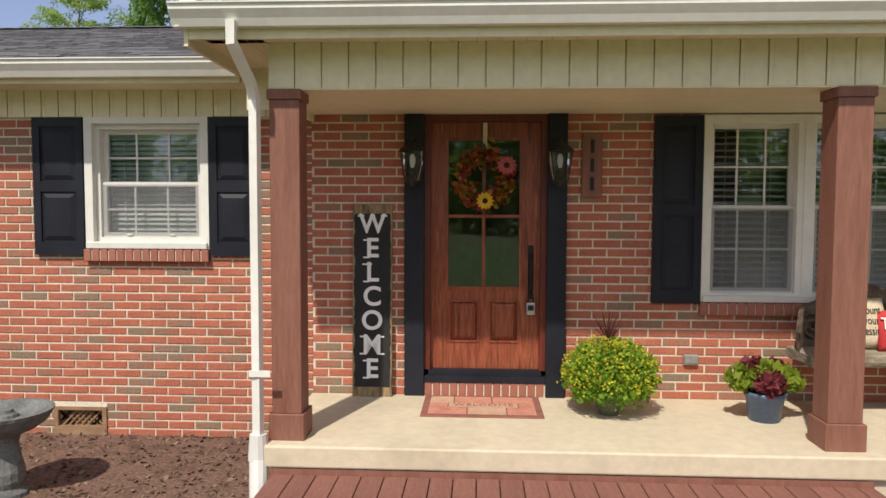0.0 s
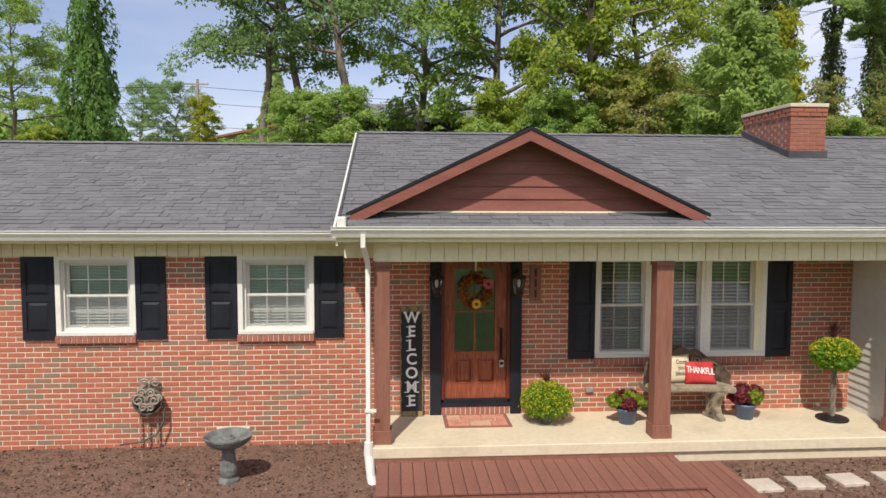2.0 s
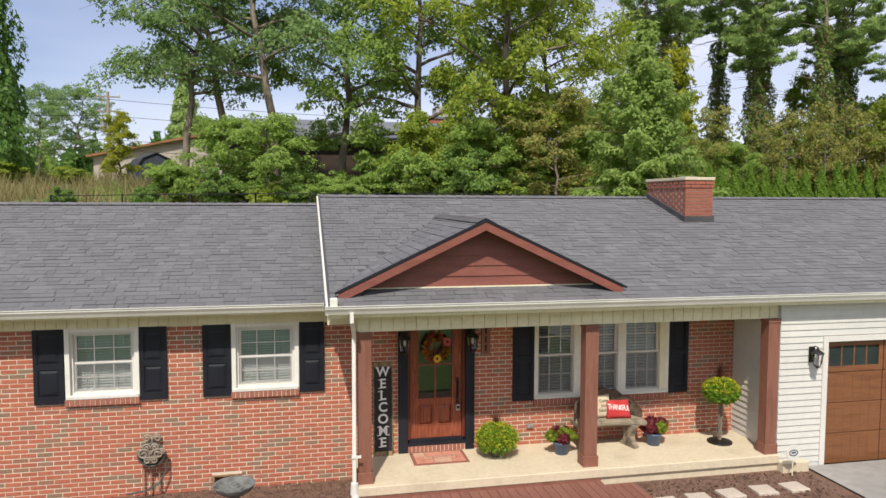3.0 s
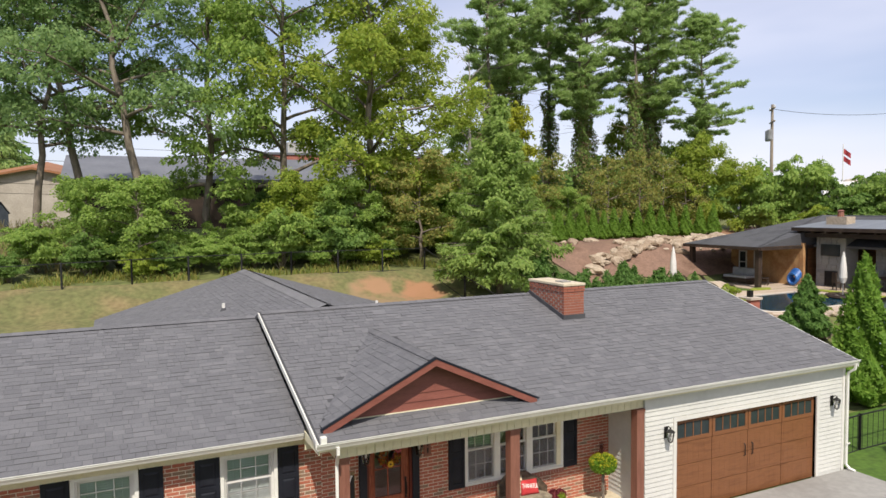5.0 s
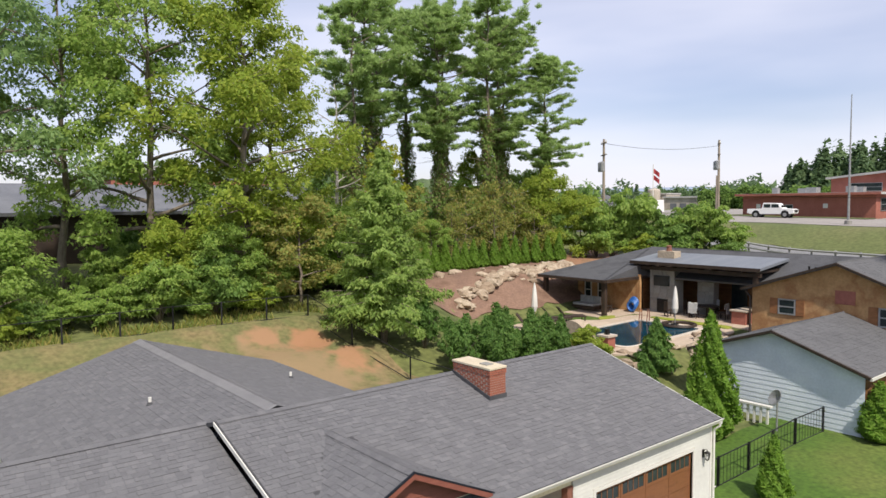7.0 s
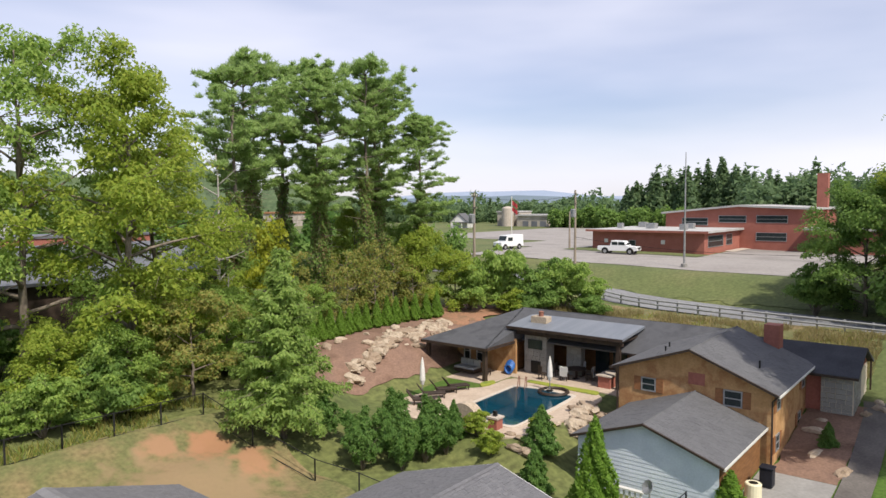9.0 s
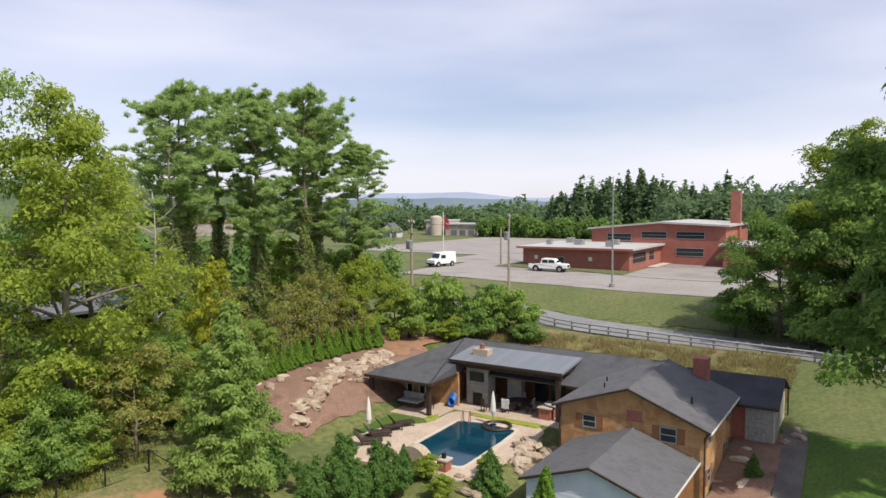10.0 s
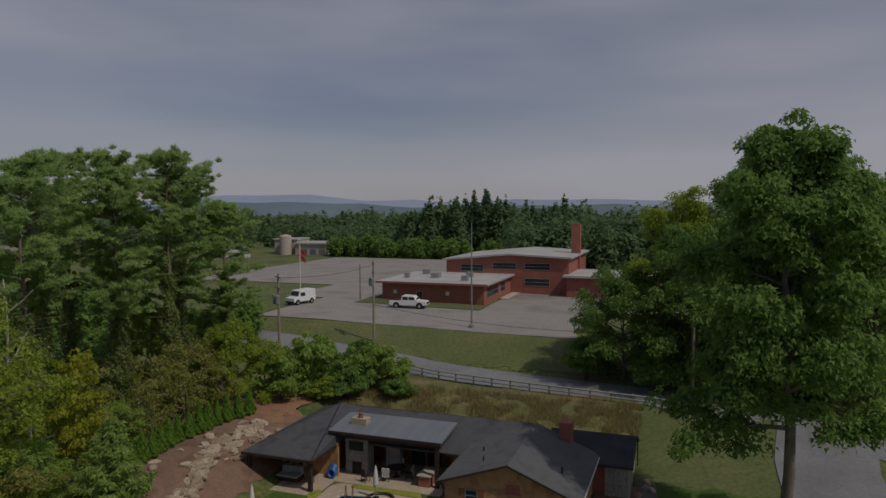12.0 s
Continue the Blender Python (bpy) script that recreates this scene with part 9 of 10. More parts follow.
CYPRESS = plant_pattern("cypress", feather_tree(114, 10.2, 3.9, 120, 0.115), M_LEAF_F, 1.9)
SPRUCE = plant_pattern("spruce", cone_tree(115, 14, 6.0, 9000, 0.26, 11, 0.2), M_PINE, 2.0)
THUJA = plant_pattern("thuja", cone_tree(116, 2.2, 0.95, 3000, 0.085, 0, 0.14), M_THUJA, 1.8)
THUJA_BIG = plant_pattern("thuja_big", cone_tree(117, 4.0, 1.75, 10000, 0.085, 0, 0.24), M_THUJA, 1.8)
DARKFIR = plant_pattern("darkfir", cone_tree(118, 3.6, 2.3, 7000, 0.11, 6, 0.2), M_LEAF_D, 1.8)
SHRUB_A = plant_pattern("shrub_a", shrub(121, 3.4, 4.2, 9000, 0.13), M_LEAF)
SHRUB_B = plant_pattern("shrub_b", shrub(122, 3.0, 4.0, 9000, 0.125), M_LEAF_M)
SHRUB_C = plant_pattern("shrub_c", shrub(123, 2.4, 3.2, 6500, 0.115), M_LEAF_Y)
SHRUB_D = plant_pattern("shrub_d", shrub(124, 2.6, 2.4, 7500, 0.085, 0.8), M_LEAF_D, 2.0)
IVY_TREE = plant_pattern("ivy", cone_tree(140, 16, 3.4, 9000, 0.2, 5, 0.35), M_LEAF_D, 1.4)
DEAD_TREE = plant_pattern("dead", broad_tree(131, 13, 2.6, 0.3, 3, 2, 0.1, 13, 0.4, bald=0.8), M_LEAF_T, 1.5, M_DEADWOOD)
BRUSH = plant_pattern("brush", broad_tree(132, 5, 1.5, 0.1, 4, 18, 0.11, 11, 0.45, bald=0.3), M_LEAF_T)

TALL = "tall broadleaf tree with green crown behind the house"
T_YEL = "broadleaf tree with yellow-green early autumn crown"
T_PINE = "tall slender pine with vine-covered bare trunk"
T_EDGE = "small green tree at the wood edge"
T_TURN = "tan and green turning tree by the pines"
T_BRUSH = "thin half-bare brush under the pines"
T_POOL = "large rounded green shrub behind the pool house"
T_ROAD = "full green tree beyond the road"
WOOD = [
    (BROAD_C, "broadleaf_tree", TALL, -8.4, 30.0, 0.85, 1.05, 40), (SMALL_A, "broadleaf_tree", T_EDGE, -5.8, 25.2, 0.65, 0.8, 220),
    (BROAD_C, "broadleaf_tree", "tall leaning broadleaf tree behind the house", -3.2, 27.2, 1.0, 1.0, 170), (BROAD_A, "broadleaf_tree", TALL, 0.6, 31, 0.95, 1.1, 140),
    (BROAD_C, "broadleaf_tree", TALL, -6.0, 30.5, 0.95, 1.05, 190), (SMALL_Y, "broadleaf_tree", T_YEL, 37.6, 38.0, 1.0, 1.2, 310), (SMALL_A, "broadleaf_tree", "small green tree in the wood", 42.0, 36.0, 0.9, 1.0, 20), (SMALL_A, "broadleaf_tree", "small green tree in the wood", 21.0, 36.4, 0.9, 1.1, 110),
    (BROAD_A, "broadleaf_tree", TALL, 4.4, 28.5, 1.0, 1.08, 200), (BROAD_B, "broadleaf_tree", T_YEL, 8.8, 25.6, 1.05, 0.97, 30),
    (BROAD_B, "broadleaf_tree", T_YEL, 12.8, 30.5, 0.9, 0.9, 110), (BROAD_T, "broadleaf_tree", "small tree with tan turning leaves at the wood edge", 10.6, 22.8, 0.85, 0.85, 60),
    (SMALL_Y, "broadleaf_tree", T_YEL, 3.8, 24.0, 0.75, 0.85, 10), (SMALL_A, "broadleaf_tree", T_EDGE, -3.6, 23.4, 0.7, 0.8, 75), (SMALL_A, "broadleaf_tree", T_EDGE, 6.6, 23.6, 0.7, 0.8, 190),
    (SMALL_A, "broadleaf_tree", T_EDGE, 14.6, 25.5, 0.75, 0.85, 130), (SMALL_Y, "broadleaf_tree", T_YEL, 18.2, 30.0, 0.8, 0.9, 45), (SMALL_A, "broadleaf_tree", "small green tree in the wood", 21.5, 31.5, 0.8, 0.95, 12),
    (GOLD, "broadleaf_tree", "slender bright yellow tree among green ones", 19.3, 27.4, 1.1, 1.22, 0), (GOLD, "broadleaf_tree", "slender bright yellow tree behind the yard", -14.0, 40.0, 0.85, 0.85, 90),
    (DEAD_TREE, "dead_tree", "bare grey dead tree among green ones", 18.5, 32.0, 1.0, 1.1, 20), (DEAD_TREE, "dead_tree", "bare grey dead tree among green ones", 15.8, 27.0, 0.6, 0.8, 140),
    (CYPRESS, "conifer", "feathery light green conifer with layered branches", 12.6, 17.6, 1.0, 1.0, 0), (CYPRESS, "conifer", "feathery light green conifer at the wood edge", 16.4, 22.6, 0.75, 0.8, 120),
    (PINE_B, "pine_tree", T_PINE, 20.6, 33.0, 1.0, 1.0, 0), (PINE_A, "pine_tree", T_PINE, 23.0, 35.0, 1.0, 1.02, 70), (PINE_B, "pine_tree", T_PINE, 26.4, 38.5, 1.05, 1.0, 140),
    (PINE_C, "pine_tree", T_PINE, 29.6, 34.0, 1.0, 0.95, 210), (PINE_A, "pine_tree", T_PINE, 32.2, 36.5, 1.05, 1.0, 280), (PINE_B, "pine_tree", T_PINE, 34.5, 33.2, 1.05, 1.08, 330),
    (PINE_C, "pine_tree", T_PINE, 37.2, 34.6, 1.0, 0.97, 50), (PINE_A, "pine_tree", T_PINE, 39.8, 36.6, 0.95, 0.98, 190), (PINE_C, "pine_tree", T_PINE, 41.3, 32.6, 0.92, 0.9, 100), (PINE_B, "pine_tree", T_PINE, 31.0, 40.5, 1.1, 1.0, 15),
    (SMALL_Y, "broadleaf_tree", T_YEL, 38.6, 30.6, 0.95, 1.1, 20), (BRUSH, "brush", T_BRUSH, 35.4, 30.8, 1.1, 1.1, 130), (SMALL_Y, "broadleaf_tree", T_YEL, 41.5, 28.6, 0.85, 0.95, 220), (BROAD_T, "broadleaf_tree", T_TURN, 39.8, 32.2, 0.75, 0.9, 20),
    (SMALL_A, "broadleaf_tree", "small green tree below the pines", 26.0, 30.6, 0.6, 0.75, 160), (BROAD_T, "broadleaf_tree", T_TURN, 23.0, 30.6, 0.6, 0.8, 0),
    (BRUSH, "brush", T_BRUSH, 28.0, 30.4, 1.0, 1.0, 30), (BRUSH, "brush", T_BRUSH, 30.2, 31.2, 1.1, 1.1, 120), (BRUSH, "brush", T_BRUSH, 32.4, 30.2, 1.0, 1.0, 220), (BRUSH, "brush", T_BRUSH, 33.8, 31.6, 1.2, 1.1, 310), (BRUSH, "brush", T_BRUSH, 25.0, 32.4, 1.1, 1.1, 60), (BRUSH, "brush", T_BRUSH, 36.6, 29.6, 1.0, 0.9, 200),
    (SHRUB_A, "shrub", T_POOL, 44.5, 25.0, 1.3, 1.45, 30), (SHRUB_A, "shrub", T_POOL, 47.6, 20.4, 1.3, 1.2, 130), (SHRUB_A, "shrub", T_POOL, 41.8, 27.0, 1.2, 1.3, 230), (SHRUB_B, "shrub", "dark green shrub behind the pool house", 50.0, 22.6, 1.2, 1.2, 70), (SHRUB_A, "shrub", T_POOL, 43.2, 26.4, 1.2, 1.0, 300), (SHRUB_B, "shrub", "dark green shrub behind the pool house", 46.0, 23.0, 1.35, 1.05, 10), (SHRUB_A, "shrub", T_POOL, 49.0, 18.6, 1.1, 0.95, 200), (SHRUB_B, "shrub", "dark green shrub behind the pool house", 45.2, 21.6, 1.2, 0.9, 150), (SHRUB_C, "shrub", "yellow-green shrub behind the pool house", 43.6, 23.6, 1.1, 0.9, 90), (SHRUB_B, "shrub", "dark green shrub behind the pool house", 47.4, 17.6, 0.9, 0.8, 260),
    (OAK, "oak_tree", "very tall broadleaf tree with dense dark crown", 31.6, -14.3, 1.0, 1.0, 0),
    (BROAD_D, "broadleaf_tree", T_ROAD, 60.0, -2.4, 0.85, 0.95, 60), (BROAD_B, "broadleaf_tree", "full yellow-green tree beyond the road", 63.0, -8.0, 1.1, 0.95, 10), (BROAD_D, "broadleaf_tree", T_ROAD, 58.5, -9.0, 1.0, 1.1, 160),
    (BROAD_D, "broadleaf_tree", T_ROAD, 67.0, -14.0, 1.15, 1.25, 300), (BROAD_D, "broadleaf_tree", T_ROAD, 57.5, -17.0, 1.1, 1.2, 210), (BROAD_D, "broadleaf_tree", T_ROAD, 70.0, -22.0, 1.2, 1.3, 80), (BROAD_D, "broadleaf_tree", T_ROAD, 60.0, -25.0, 1.1, 1.3, 20),
    (SHRUB_B, "shrub", "dark shrub below trees beyond the road", 58.8, 1.2, 1.3, 1.2, 20), (SHRUB_B, "shrub", "dark shrub below trees beyond the road", 57.0, -5.4, 1.3, 1.1, 120), (SHRUB_B, "shrub", "dark shrub below trees beyond the road", 56.5, -12.6, 1.3, 1.2, 220), (SHRUB_A, "shrub", "green shrub below trees beyond the road", 55.5, -20.0, 1.3, 1.2, 320),
    (IVY_TREE, "broadleaf_tree", "narrow ivy-covered dark tree beyond the back yard", -20.6, 38.0, 1.0, 1.25, 0), (BROAD_A, "broadleaf_tree", "tall green tree beyond the back yard", -27, 41, 0.7, 0.9, 120), (SPRUCE, "spruce_tree", "dark spruce behind the low building", -15.5, 78, 1.0, 1.15, 0),
    (BROAD_C, "broadleaf_tree", "far dark tree beyond the low building", -29.5, 82, 0.8, 0.85, 30), (BROAD_C, "broadleaf_tree", "far dark tree beyond the low building", -34.5, 86, 0.8, 0.9, 90), (BROAD_A, "broadleaf_tree", "far green tree beyond the low building", -42, 84, 1.0, 1.0, 200),
    (SHRUB_C, "shrub", "yellow-green shrub beyond the back fence", -16.4, 38, 0.8, 0.6, 0), (SHRUB_C, "shrub", "yellow-green shrub beyond the back fence", -20, 38, 1.0, 0.6, 60), (SHRUB_C, "shrub", "yellow-green shrub beyond the back fence", -23, 36, 1.3, 0.8, 160),
]
for pat, kind, label, x, y, s, sz, turn in WOOD:
    plant(pat, kind, label, {"pine_tree": "pine", "oak_tree": "tree", "spruce_tree": "spruce", "conifer": "conifer", "shrub": "shrub", "brush": "brush", "dead_tree": "dead tree"}.get(kind, "tree"), x, y, s, sz, turn, "trees" if kind != "shrub" else "shrubs")

rng = random.Random(77)
for i in range(23):
    x = -6.6 + 24.5 * (i + rng.random()) / 23
    y = 22.2 + rng.uniform(-0.3, 2.2) + (1.8 if x > 10.5 else 0)
    plant(rng.choice((SHRUB_A, SHRUB_B, SHRUB_B, SHRUB_C)), "shrub", "dense undergrowth shrub along the back fence", "shrub", x, y, rng.uniform(0.5, 1.0), rng.uniform(0.75, 1.15), rng.uniform(0, 360), "shrubs")
for x, y, s in ((-8.8, 22.6, 0.4), (-12.4, 22.8, 0.35)):
    plant(SHRUB_B, "shrub", "low dark shrub beyond the back fence", "shrub", x, y, s, 1.1, x * 50 % 360, "shrubs")
for i in range(10):
    plant(rng.choice((SHRUB_A, SHRUB_B)), "shrub", "undergrowth shrub in the wood", "shrub", rng.uniform(-5, 20), rng.uniform(28, 34), rng.uniform(0.7, 1.1), rng.uniform(0.9, 1.3), rng.uniform(0, 360), "shrubs")
plant(SHRUB_A, "shrub", "dense undergrowth shrub along the back fence", "shrub", -7.9, 24.0, 0.7, 1.0, 30, "shrubs")
# shrubs on the slope between the two gardens
for x, y, s, p in ((14.2, 13.4, 0.85, SHRUB_D), (15.4, 14.8, 0.8, SHRUB_D), (16.6, 13.6, 0.9, SHRUB_D), (17.6, 14.6, 0.8, SHRUB_D), (18.7, 15.4, 0.75, SHRUB_D), (15.6, 12.0, 0.85, SHRUB_D), (17.2, 11.8, 0.9, SHRUB_D), (18.5, 11.4, 0.8, SHRUB_D), (19.5, 13.4, 0.7, SHRUB_D), (14.3, 16.4, 0.85, SHRUB_D), (20.4, 10.8, 0.5, SHRUB_C), (22.4, 8.0, 0.45, SHRUB_C), (19.4, 9.2, 0.5, SHRUB_C)):
    plant(p, "shrub", "dark green garden shrub on the slope below the pool", "shrub", x, y, s * 1.1, 1.1, x * 40 % 360, "shrubs")
for x, y, s, sz in ((19.8, 11.9, 0.55, 1.1), (21.3, 7.2, 0.85, 0.85), (18.6, 6.0, 0.75, 0.9)):
    plant(DARKFIR, "conifer", "dark green garden conifer near the pool", "conifer", x, y, s, sz, 0, "garden conifers")
for x, y, s in ((17.5, 2.25, 1.25), (18.4, 12.6, 0.62)):
    plant(THUJA_BIG, "conifer", "bright green pointed arborvitae", "conifer", x, y, s, 1.0, x * 30, "garden conifers")
plant(THUJA, "conifer", "small bright green arborvitae on the lawn", "conifer", 13.6, -2.1, 1.1, 0.88, 0, "garden conifers")
plant(THUJA, "conifer", "clipped cone-shaped evergreen by the pale garage", "conifer", 21.4, -2.4, 1.7, 0.62, 0, "garden conifers")
for i in range(17):
    t = i / 16
    plant(THUJA, "hedge_tree", "narrow arborvitae in a planted hedge row", "hedge tree", 19.5 + 17.5 * t, 26.2 + 1.9 * math.sin(t * 2.6) + 0.1 * math.sin(i * 5.0), rng.uniform(0.95, 1.15), rng.uniform(0.9, 1.12), i * 53, "hedge row")
plant(SHRUB_C, "shrub", "spiky shrub by the chimney", "shrub", 40.2, 0.6, 0.7, 1.2, 0, "shrubs")
plant(DARKFIR, "conifer", "small blue-green conifer in the mulch bed", "conifer", 32.2, -4.4, 0.45, 0.9, 0, "garden conifers")


# far woods: clumps of leaves in bands
def far_wood(name, label, area, n, height, mat, seed, leaf=1.0, base=None, cones=0.35, even=0.5, tufts=300):
    """area: x0, x1, y0, y1. Crowns of many leaf tufts."""
    rng = random.Random(seed)
    nr = np.random.default_rng(seed)
    out = []
    for i in range(n):
        x, y = rng.uniform(area[0], area[1]), rng.uniform(area[2], area[3])
        h = height * rng.uniform(even, 1.15)
        h *= 0.9 + 0.5 * noise.noise((x * 0.035, y * 0.045, seed))
        w = h * rng.uniform(0.26, 0.4)
        z = max(-4, lift(x, y)) if base is None else base
        m = tufts
        d = unit(nr.normal(0, 1, (m, 3)))
        face = d + np.array((0, 0, 0.5))
        d = d * (nr.random(m) ** 0.25)[:, None] * (1 + 0.22 * np.sin(d[:, :1] * 5 + i) * np.cos(d[:, 2:] * 6 + d[:, 1:2] * 4))
        k = rng.random()
        p = d * np.array((w, w, h * 0.5))
        if k < cones:
            p[:, :2] *= np.clip(1.1 - (p[:, 2:3] / h + 0.5), 0.08, 1.1)
        out.append(np.concatenate([p + np.array((x, y, z + h * 0.5)), face, nr.normal(0, 1, (m, 3))], 1))
    me = leaf_mesh(name, np.concatenate(out), leaf, mat, nr, 0.2, 1.3)
    tagged(new(name, me), label, "woods", "", "stuff")


far_wood("far_woods", "dark green woods behind the school", (132, 172, -60, 30), 140, 13.5, M_LEAF_HAZED, 1, 0.85, cones=0.15, even=0.7, tufts=600)
far_wood("far_woods", "tall dark conifers beyond the car park", (186, 214, 20, 78), 95, 16.5, M_LEAF_HAZED, 21, 0.95, cones=0.85, even=0.85, tufts=560)
far_wood("far_woods", "rounded green trees at the edge of the car park", (174, 184, 34, 97), 70, 6.6, M_LEAF_M, 22, 0.62, cones=0.0, even=0.7, tufts=420)
far_wood("far_woods", "green trees right of the school", (75, 130, -70, -14), 90, 13, M_LEAF, 2, 0.7, cones=0.05)
far_wood("far_woods", "green trees beyond the car park", (200, 300, 78, 260), 300, 9.0, M_LEAF_HAZED, 3, 1.0, cones=0.1, tufts=190)
far_wood("far_woods", "green brush and trees behind the pines", (14, 62, 43, 60), 70, 6, M_LEAF_M, 15, 0.42, cones=0.1)
far_wood("far_woods", "green trees in the valley", (300, 760, 60, 520), 560, 15, M_LEAF_HAZED, 4, 2.2, cones=0.1, tufts=110)
far_wood("far_woods", "green trees past the pines", (26, 64, 62, 120), 70, 7, M_LEAF_M, 5, 0.7, cones=0.1)
far_wood("far_woods", "green woods behind the long building", (-40, 70, 66, 110), 90, 7.5, M_LEAF_D, 6, 0.9)
far_wood("far_woods", "green woods far beyond the house", (-200, -45, 60, 240), 120, 13, M_LEAF, 7, 1.3)
def weeds(label, area, n, height, mat, seed, patchy=0.0):
    """Upright blades in uneven tufts."""
    nr = np.random.default_rng(seed)
    x, y = nr.uniform(area[0], area[1], n), nr.uniform(area[2], area[3], n)
    keep = np.array([noise.noise((a * 0.5, b * 0.5, seed)) > patchy for a, b in zip(x, y)])
    x, y = x[keep], y[keep]
    z = np.array([lift(a, b) for a, b in zip(x, y)])
    m = len(x)
    h = height * nr.uniform(0.35, 1.2, m)
    a = nr.uniform(0, 6.28, m)
    w = 0.012 + 0.03 * nr.random(m)
    lean = nr.normal(0, 0.4, (m, 2)) * h[:, None]
    v = np.empty((m, 4, 3))
    v[:, 0] = np.stack([x - w * np.cos(a), y - w * np.sin(a), z], 1)
    v[:, 1] = np.stack([x + w * np.cos(a), y + w * np.sin(a), z], 1)
    v[:, 2] = np.stack([x + lean[:, 0] + w * 0.5 * np.cos(a), y + lean[:, 1] + w * 0.5 * np.sin(a), z + h], 1)
    v[:, 3] = np.stack([x + lean[:, 0] - w * 0.5 * np.cos(a), y + lean[:, 1] - w * 0.5 * np.sin(a), z + h], 1)
    me = bpy.data.meshes.new("tall_weeds")
    me.from_pydata([tuple(p) for p in v.reshape(-1, 3)], [], [(4 * i, 4 * i + 1, 4 * i + 2, 4 * i + 3) for i in range(m)])
    me.materials.append(mat)
    tagged(new("tall_weeds", me), label, "weeds", "", "stuff")


weeds("tall dry weeds below the guard rail", (43, 51.6, -5, 21), 20000, 0.55, M_WEED, 8, -0.1)
weeds("tall green weeds below the guard rail", (42, 51.6, -5, 22), 8000, 0.4, M_LEAF_T, 9, 0.0)
weeds("rough weeds along the back fence", (-14, 11, 20.8, 23.0), 5000, 0.32, M_LEAF_T, 10, -0.1)
weeds("tall dry weeds beyond the back fence", (-24, -5, 23.5, 42), 7000, 0.8, M_WEED, 12, -0.1)
weeds("rough weeds on the wood floor", (-14, 40, 28.4, 34), 6000, 0.6, M_LEAF, 11, -0.1)


# trees across the street, which the panes mirror
far_wood("far_woods", "green trees across the street before the house", (-60, 60, -62, -44), 60, 13, M_LEAF, 14, 0.8)


# hills on the horizon
def hills(dist, height, a0, a1, mat, seed, label, rise=False):
    bm = bmesh.new()
    top, low = [], []
    n = 90
    for i in range(n + 1):
        a = a0 + (a1 - a0) * i / n
        h = height * (smooth_step(0, 0.55, i / n) if rise else 1.0) * (0.55 + 0.45 * noise.noise((i * 0.11, seed, 0)) + 0.15 * noise.noise((i * 0.5, seed, 3)))
        x, y = dist * math.cos(a), dist * math.sin(a)
        low.append(bm.verts.new((x * 0.9, y * 0.9, -20)))
        top.append(bm.verts.new((x, y, max(2, h))))
    for i in range(n):
        bm.faces.new((low[i], low[i + 1], top[i + 1], top[i]))
    structure("backdrop", bm, mat, label, "hills", True)


# M_HILL and M_HILLFAR have the distance haze mixed into their colours
M_HILL = material("wooded hill blued for haze", [(0.13, 0.17, 0.20), (0.16, 0.20, 0.235)], scale=0.004, rough=1.0, bump=0, fine=0.05, specular=0.0)
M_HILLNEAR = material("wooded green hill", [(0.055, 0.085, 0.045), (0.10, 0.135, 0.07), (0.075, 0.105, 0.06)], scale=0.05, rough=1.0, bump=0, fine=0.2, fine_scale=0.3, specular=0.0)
M_HILLFAR = material("far ridge paled for haze", [(0.26, 0.31, 0.40), (0.29, 0.34, 0.43)], scale=0.002, rough=1.0, bump=0, fine=0.03, specular=0.0)
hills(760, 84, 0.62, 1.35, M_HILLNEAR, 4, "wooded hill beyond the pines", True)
hills(1400, 46, -0.9, 2.4, M_HILL, 2, "wooded hills on the horizon, coloured blue for haze")
hills(3600, 105, -0.9, 2.4, M_HILLFAR, 5, "ridge on the horizon, coloured pale blue for haze")


# ---- laid pieces: bricks, header courses, shingle tabs ----
def brick_mesh(w, h, d):
    bm = bmesh.new()
    c = 0.0035
    out = [bm.verts.new(p) for p in ((c, 0, c), (w - c, 0, c), (w - c, 0, h - c), (c, 0, h - c))]
    back = [bm.verts.new(p) for p in ((0, c, 0), (w, c, 0), (w, c, h), (0, c, h))]
    deep = [bm.verts.new(p) for p in ((0, d, 0), (w, d, 0), (w, d, h), (0, d, h))]
    bm.faces.new(out)
    for a, b in ((out, back), (back, deep)):
        for i in range(4):
            j = (i + 1) % 4
            bm.faces.new((a[j], a[i], b[i], b[j]))
    return bm


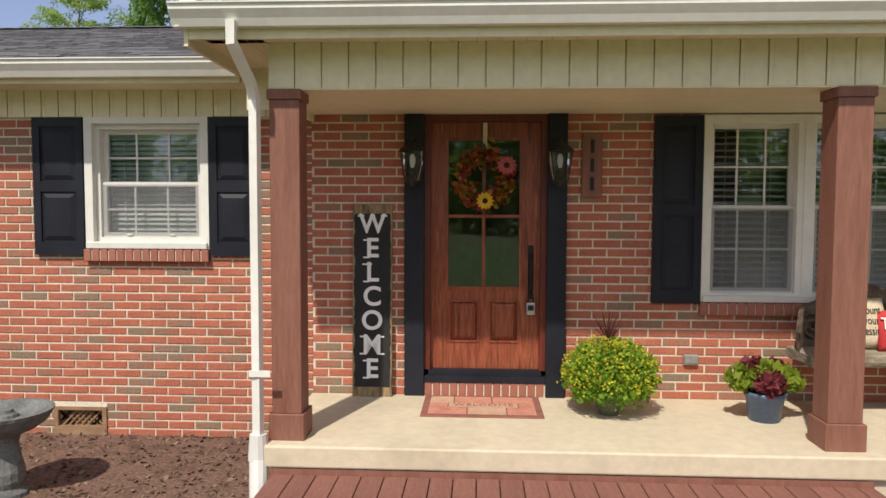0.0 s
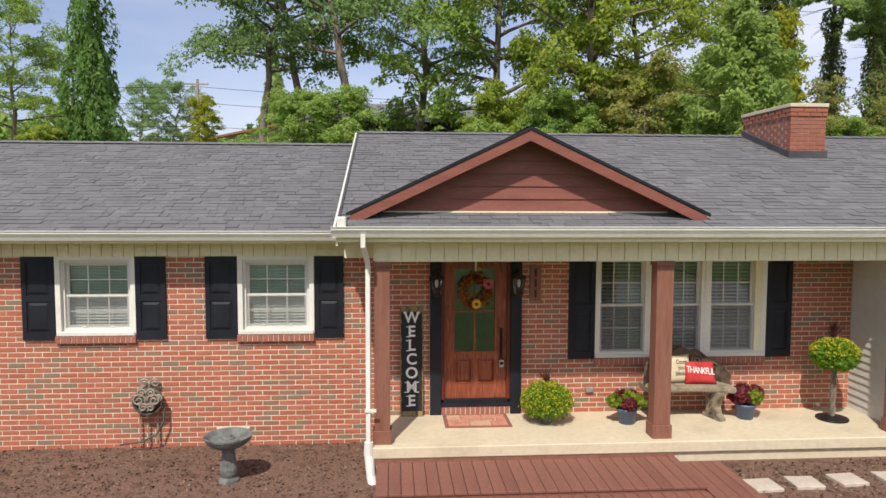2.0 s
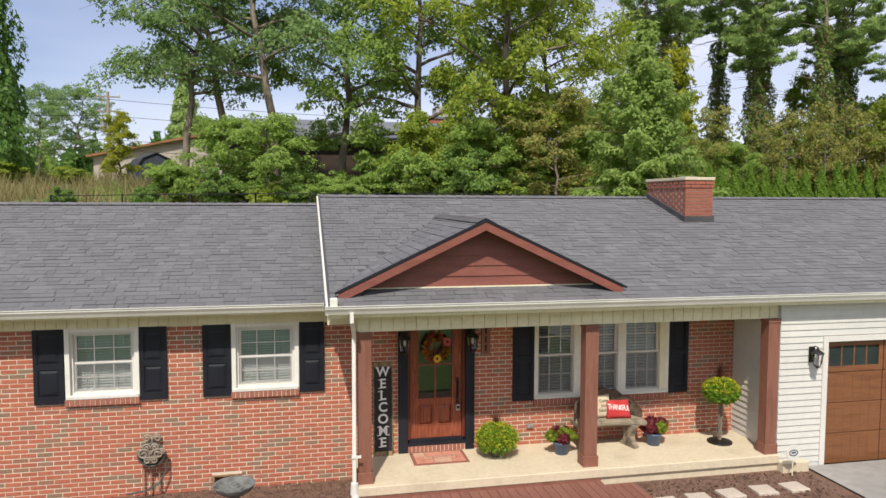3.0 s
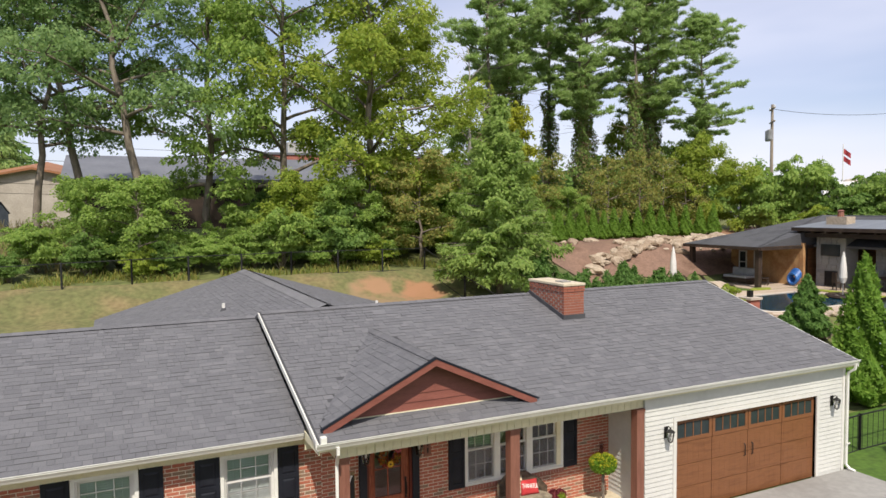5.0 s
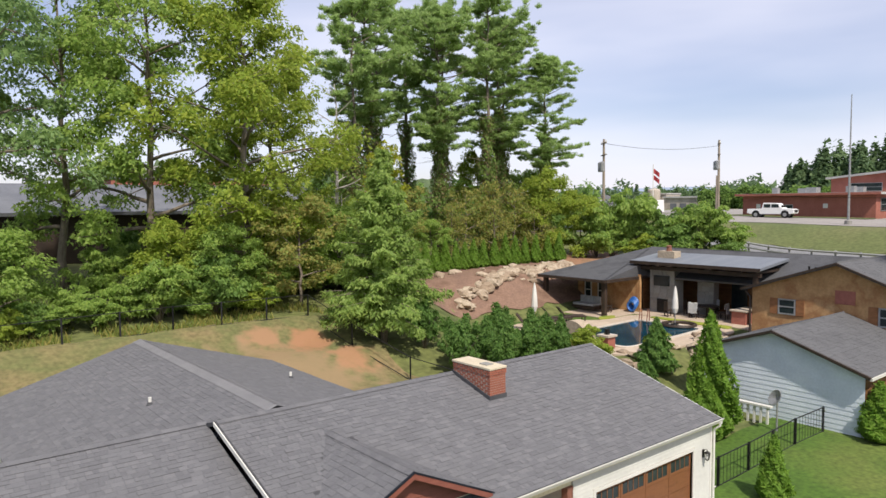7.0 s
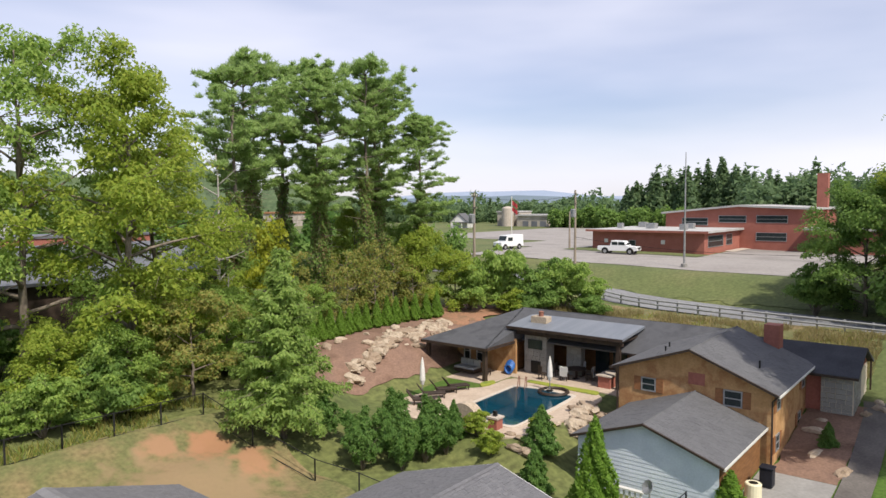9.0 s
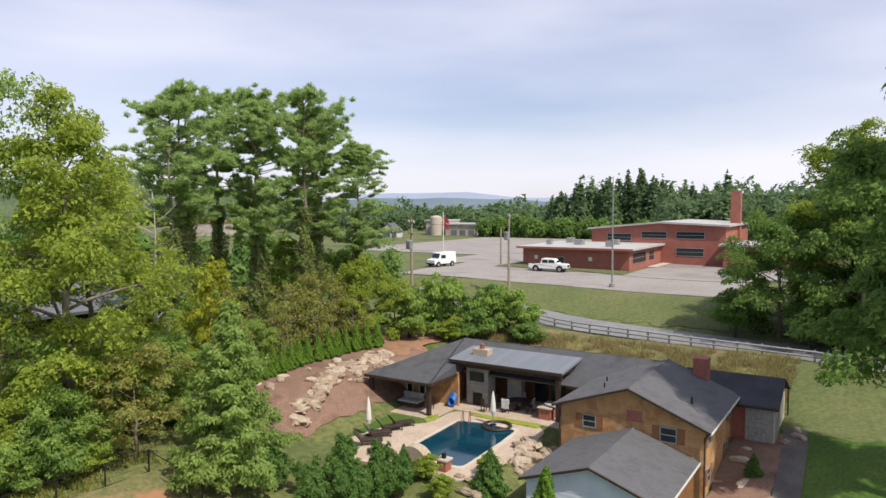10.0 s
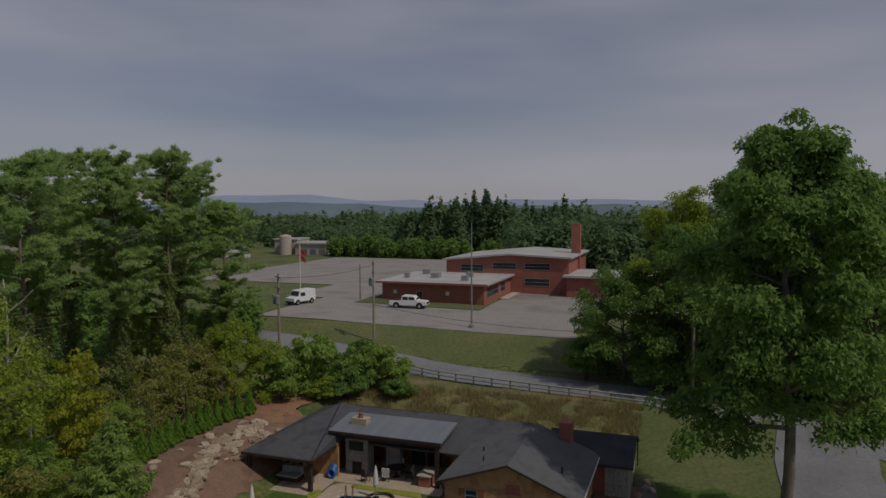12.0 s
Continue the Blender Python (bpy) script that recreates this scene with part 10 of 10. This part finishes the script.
def lay_wall(wall, x0, x1, z0, z1, holes, single, seed):
    """Running bond; the bricks for which single(x, z) holds are objects of their own, up to 300, the rest one mesh."""
    rng = random.Random(seed)
    shared = {}
    verts, faces = [], []
    count = 0
    r = 0
    z = z0
    while z < z1 - 0.02:
        top = min(z + BRICK_H, z1)
        spans = [(x0, x1)]
        for a, b, c, d in holes:
            if c - 0.004 < (z + top) / 2 < d + 0.004:
                spans = [s for p, q in spans for s in ((p, min(q, a)), (max(p, b), q)) if s[1] - s[0] > 0.02]
        start = x0 - (r % 2) * BRICK_L / 2 - 0.3
        for p, q in spans:
            k = int((p - start) / BRICK_L)
            x = start + k * BRICK_L
            while x < q:
                a, b = max(x, p), min(x + BRICK_L - JOINT, q)
                x += BRICK_L
                if b - a < 0.025:
                    continue
                w, h = round(b - a, 3), round(top - z, 3)
                y = rng.uniform(-0.0025, 0.0015)
                if single(a, z) and count < 298:
                    count += 1
                    key = (w, h)
                    if key not in shared:
                        bm = brick_mesh(w, h, 0.012)
                        me = bpy.data.meshes.new("brick")
                        bm.to_mesh(me)
                        bm.free()
                        me.materials.append(M_BRICK)
                        shared[key] = me
                    ob = new("brick", shared[key])
                    ob.parent = wall
                    ob.location = (a, y, z)
                else:
                    c, i = 0.0035, len(verts)
                    for pts, dy in (((c, c), 0), ((0, 0), c), ((0, 0), 0.012)):
                        e = pts[0]
                        verts += [(a + e, y + dy, z + e), (b - e, y + dy, z + e), (b - e, y + dy, top - e), (a + e, y + dy, top - e)]
                    faces.append((i, i + 1, i + 2, i + 3))
                    for s in (0, 4):
                        for m in range(4):
                            n = (m + 1) % 4
                            faces.append((i + s + n, i + s + m, i + s + 4 + m, i + s + 4 + n))
        z += COURSE
        r += 1
    me = bpy.data.meshes.new("bricks")
    me.from_pydata(verts, [], faces)
    me.materials.append(M_BRICK_I)
    ob = new("bricks", me)
    ob.parent = wall
    tagged(ob, kind="stuff")


sill_holes = [(a - 0.02, b + 0.02, 1.315, 2.5) for a, b in SMALL_WINDOWS]
lay_wall(wall_left, -9.9, -1.36, -0.14, 2.44, sill_holes + [(-3.45, -3.02, -0.08, 0.155)], lambda x, z: -3.7 < x < -1.5 and z < 1.25, 31)
lay_wall(wall_porch, -1.36, 5.22, 0.30, 2.455, [(-0.645, 0.59, 0.2, 2.6), (1.575, 4.0, 0.945, 2.5)], lambda x, z: x < 1.25, 32)


def header_course(x0, x1, z0, z1, y0, y1, parent, lean=0.0):
    n = round((x1 - x0) / 0.0677)
    w = (x1 - x0) / n
    bm = bevelled(boxes((0, w - 0.010, y0, y1, z0, z1)), 0.004, 1)
    me = bpy.data.meshes.new("brick")
    bm.to_mesh(me)
    bm.free()
    me.materials.append(M_ROWLOCK)
    for i in range(n):
        ob = new("brick", me)
        ob.parent = parent
        ob.location = (x0 + i * w, 0, 0)


for xa, xb in SMALL_WINDOWS:
    part("sill_bed", boxes((xa, xb, -0.042, 0.01, 1.326, 1.408)), M_MORTAR, wall_left)
    header_course(xa - 0.01, xb + 0.01, 1.322, 1.416, -0.052, 0.01, wall_left)
part("sill_bed", boxes((1.60, 3.97, -0.042, 0.01, 0.956, 1.036)), M_MORTAR, wall_porch)
header_course(1.585, 3.985, 0.950, 1.046, -0.052, 0.01, wall_porch)
header_course(-0.487, 0.437, 0.303, 0.402, -0.026, 0.02, step)

for roof, o, along, up, tabs in LATER:
    nrm = along.cross(up)
    turn = Matrix((along, up, nrm)).transposed().to_4x4()
    cache = {}
    for a, v, w, t in tabs:
        key = (round(w, 2), t)
        if key not in cache:
            cache[key] = shingle_mesh(key[0], 0.178, t)
        ob = new("shingle", cache[key])
        ob.parent = roof
        ob.matrix_basis = Matrix.Translation(o + along * a + up * v) @ turn
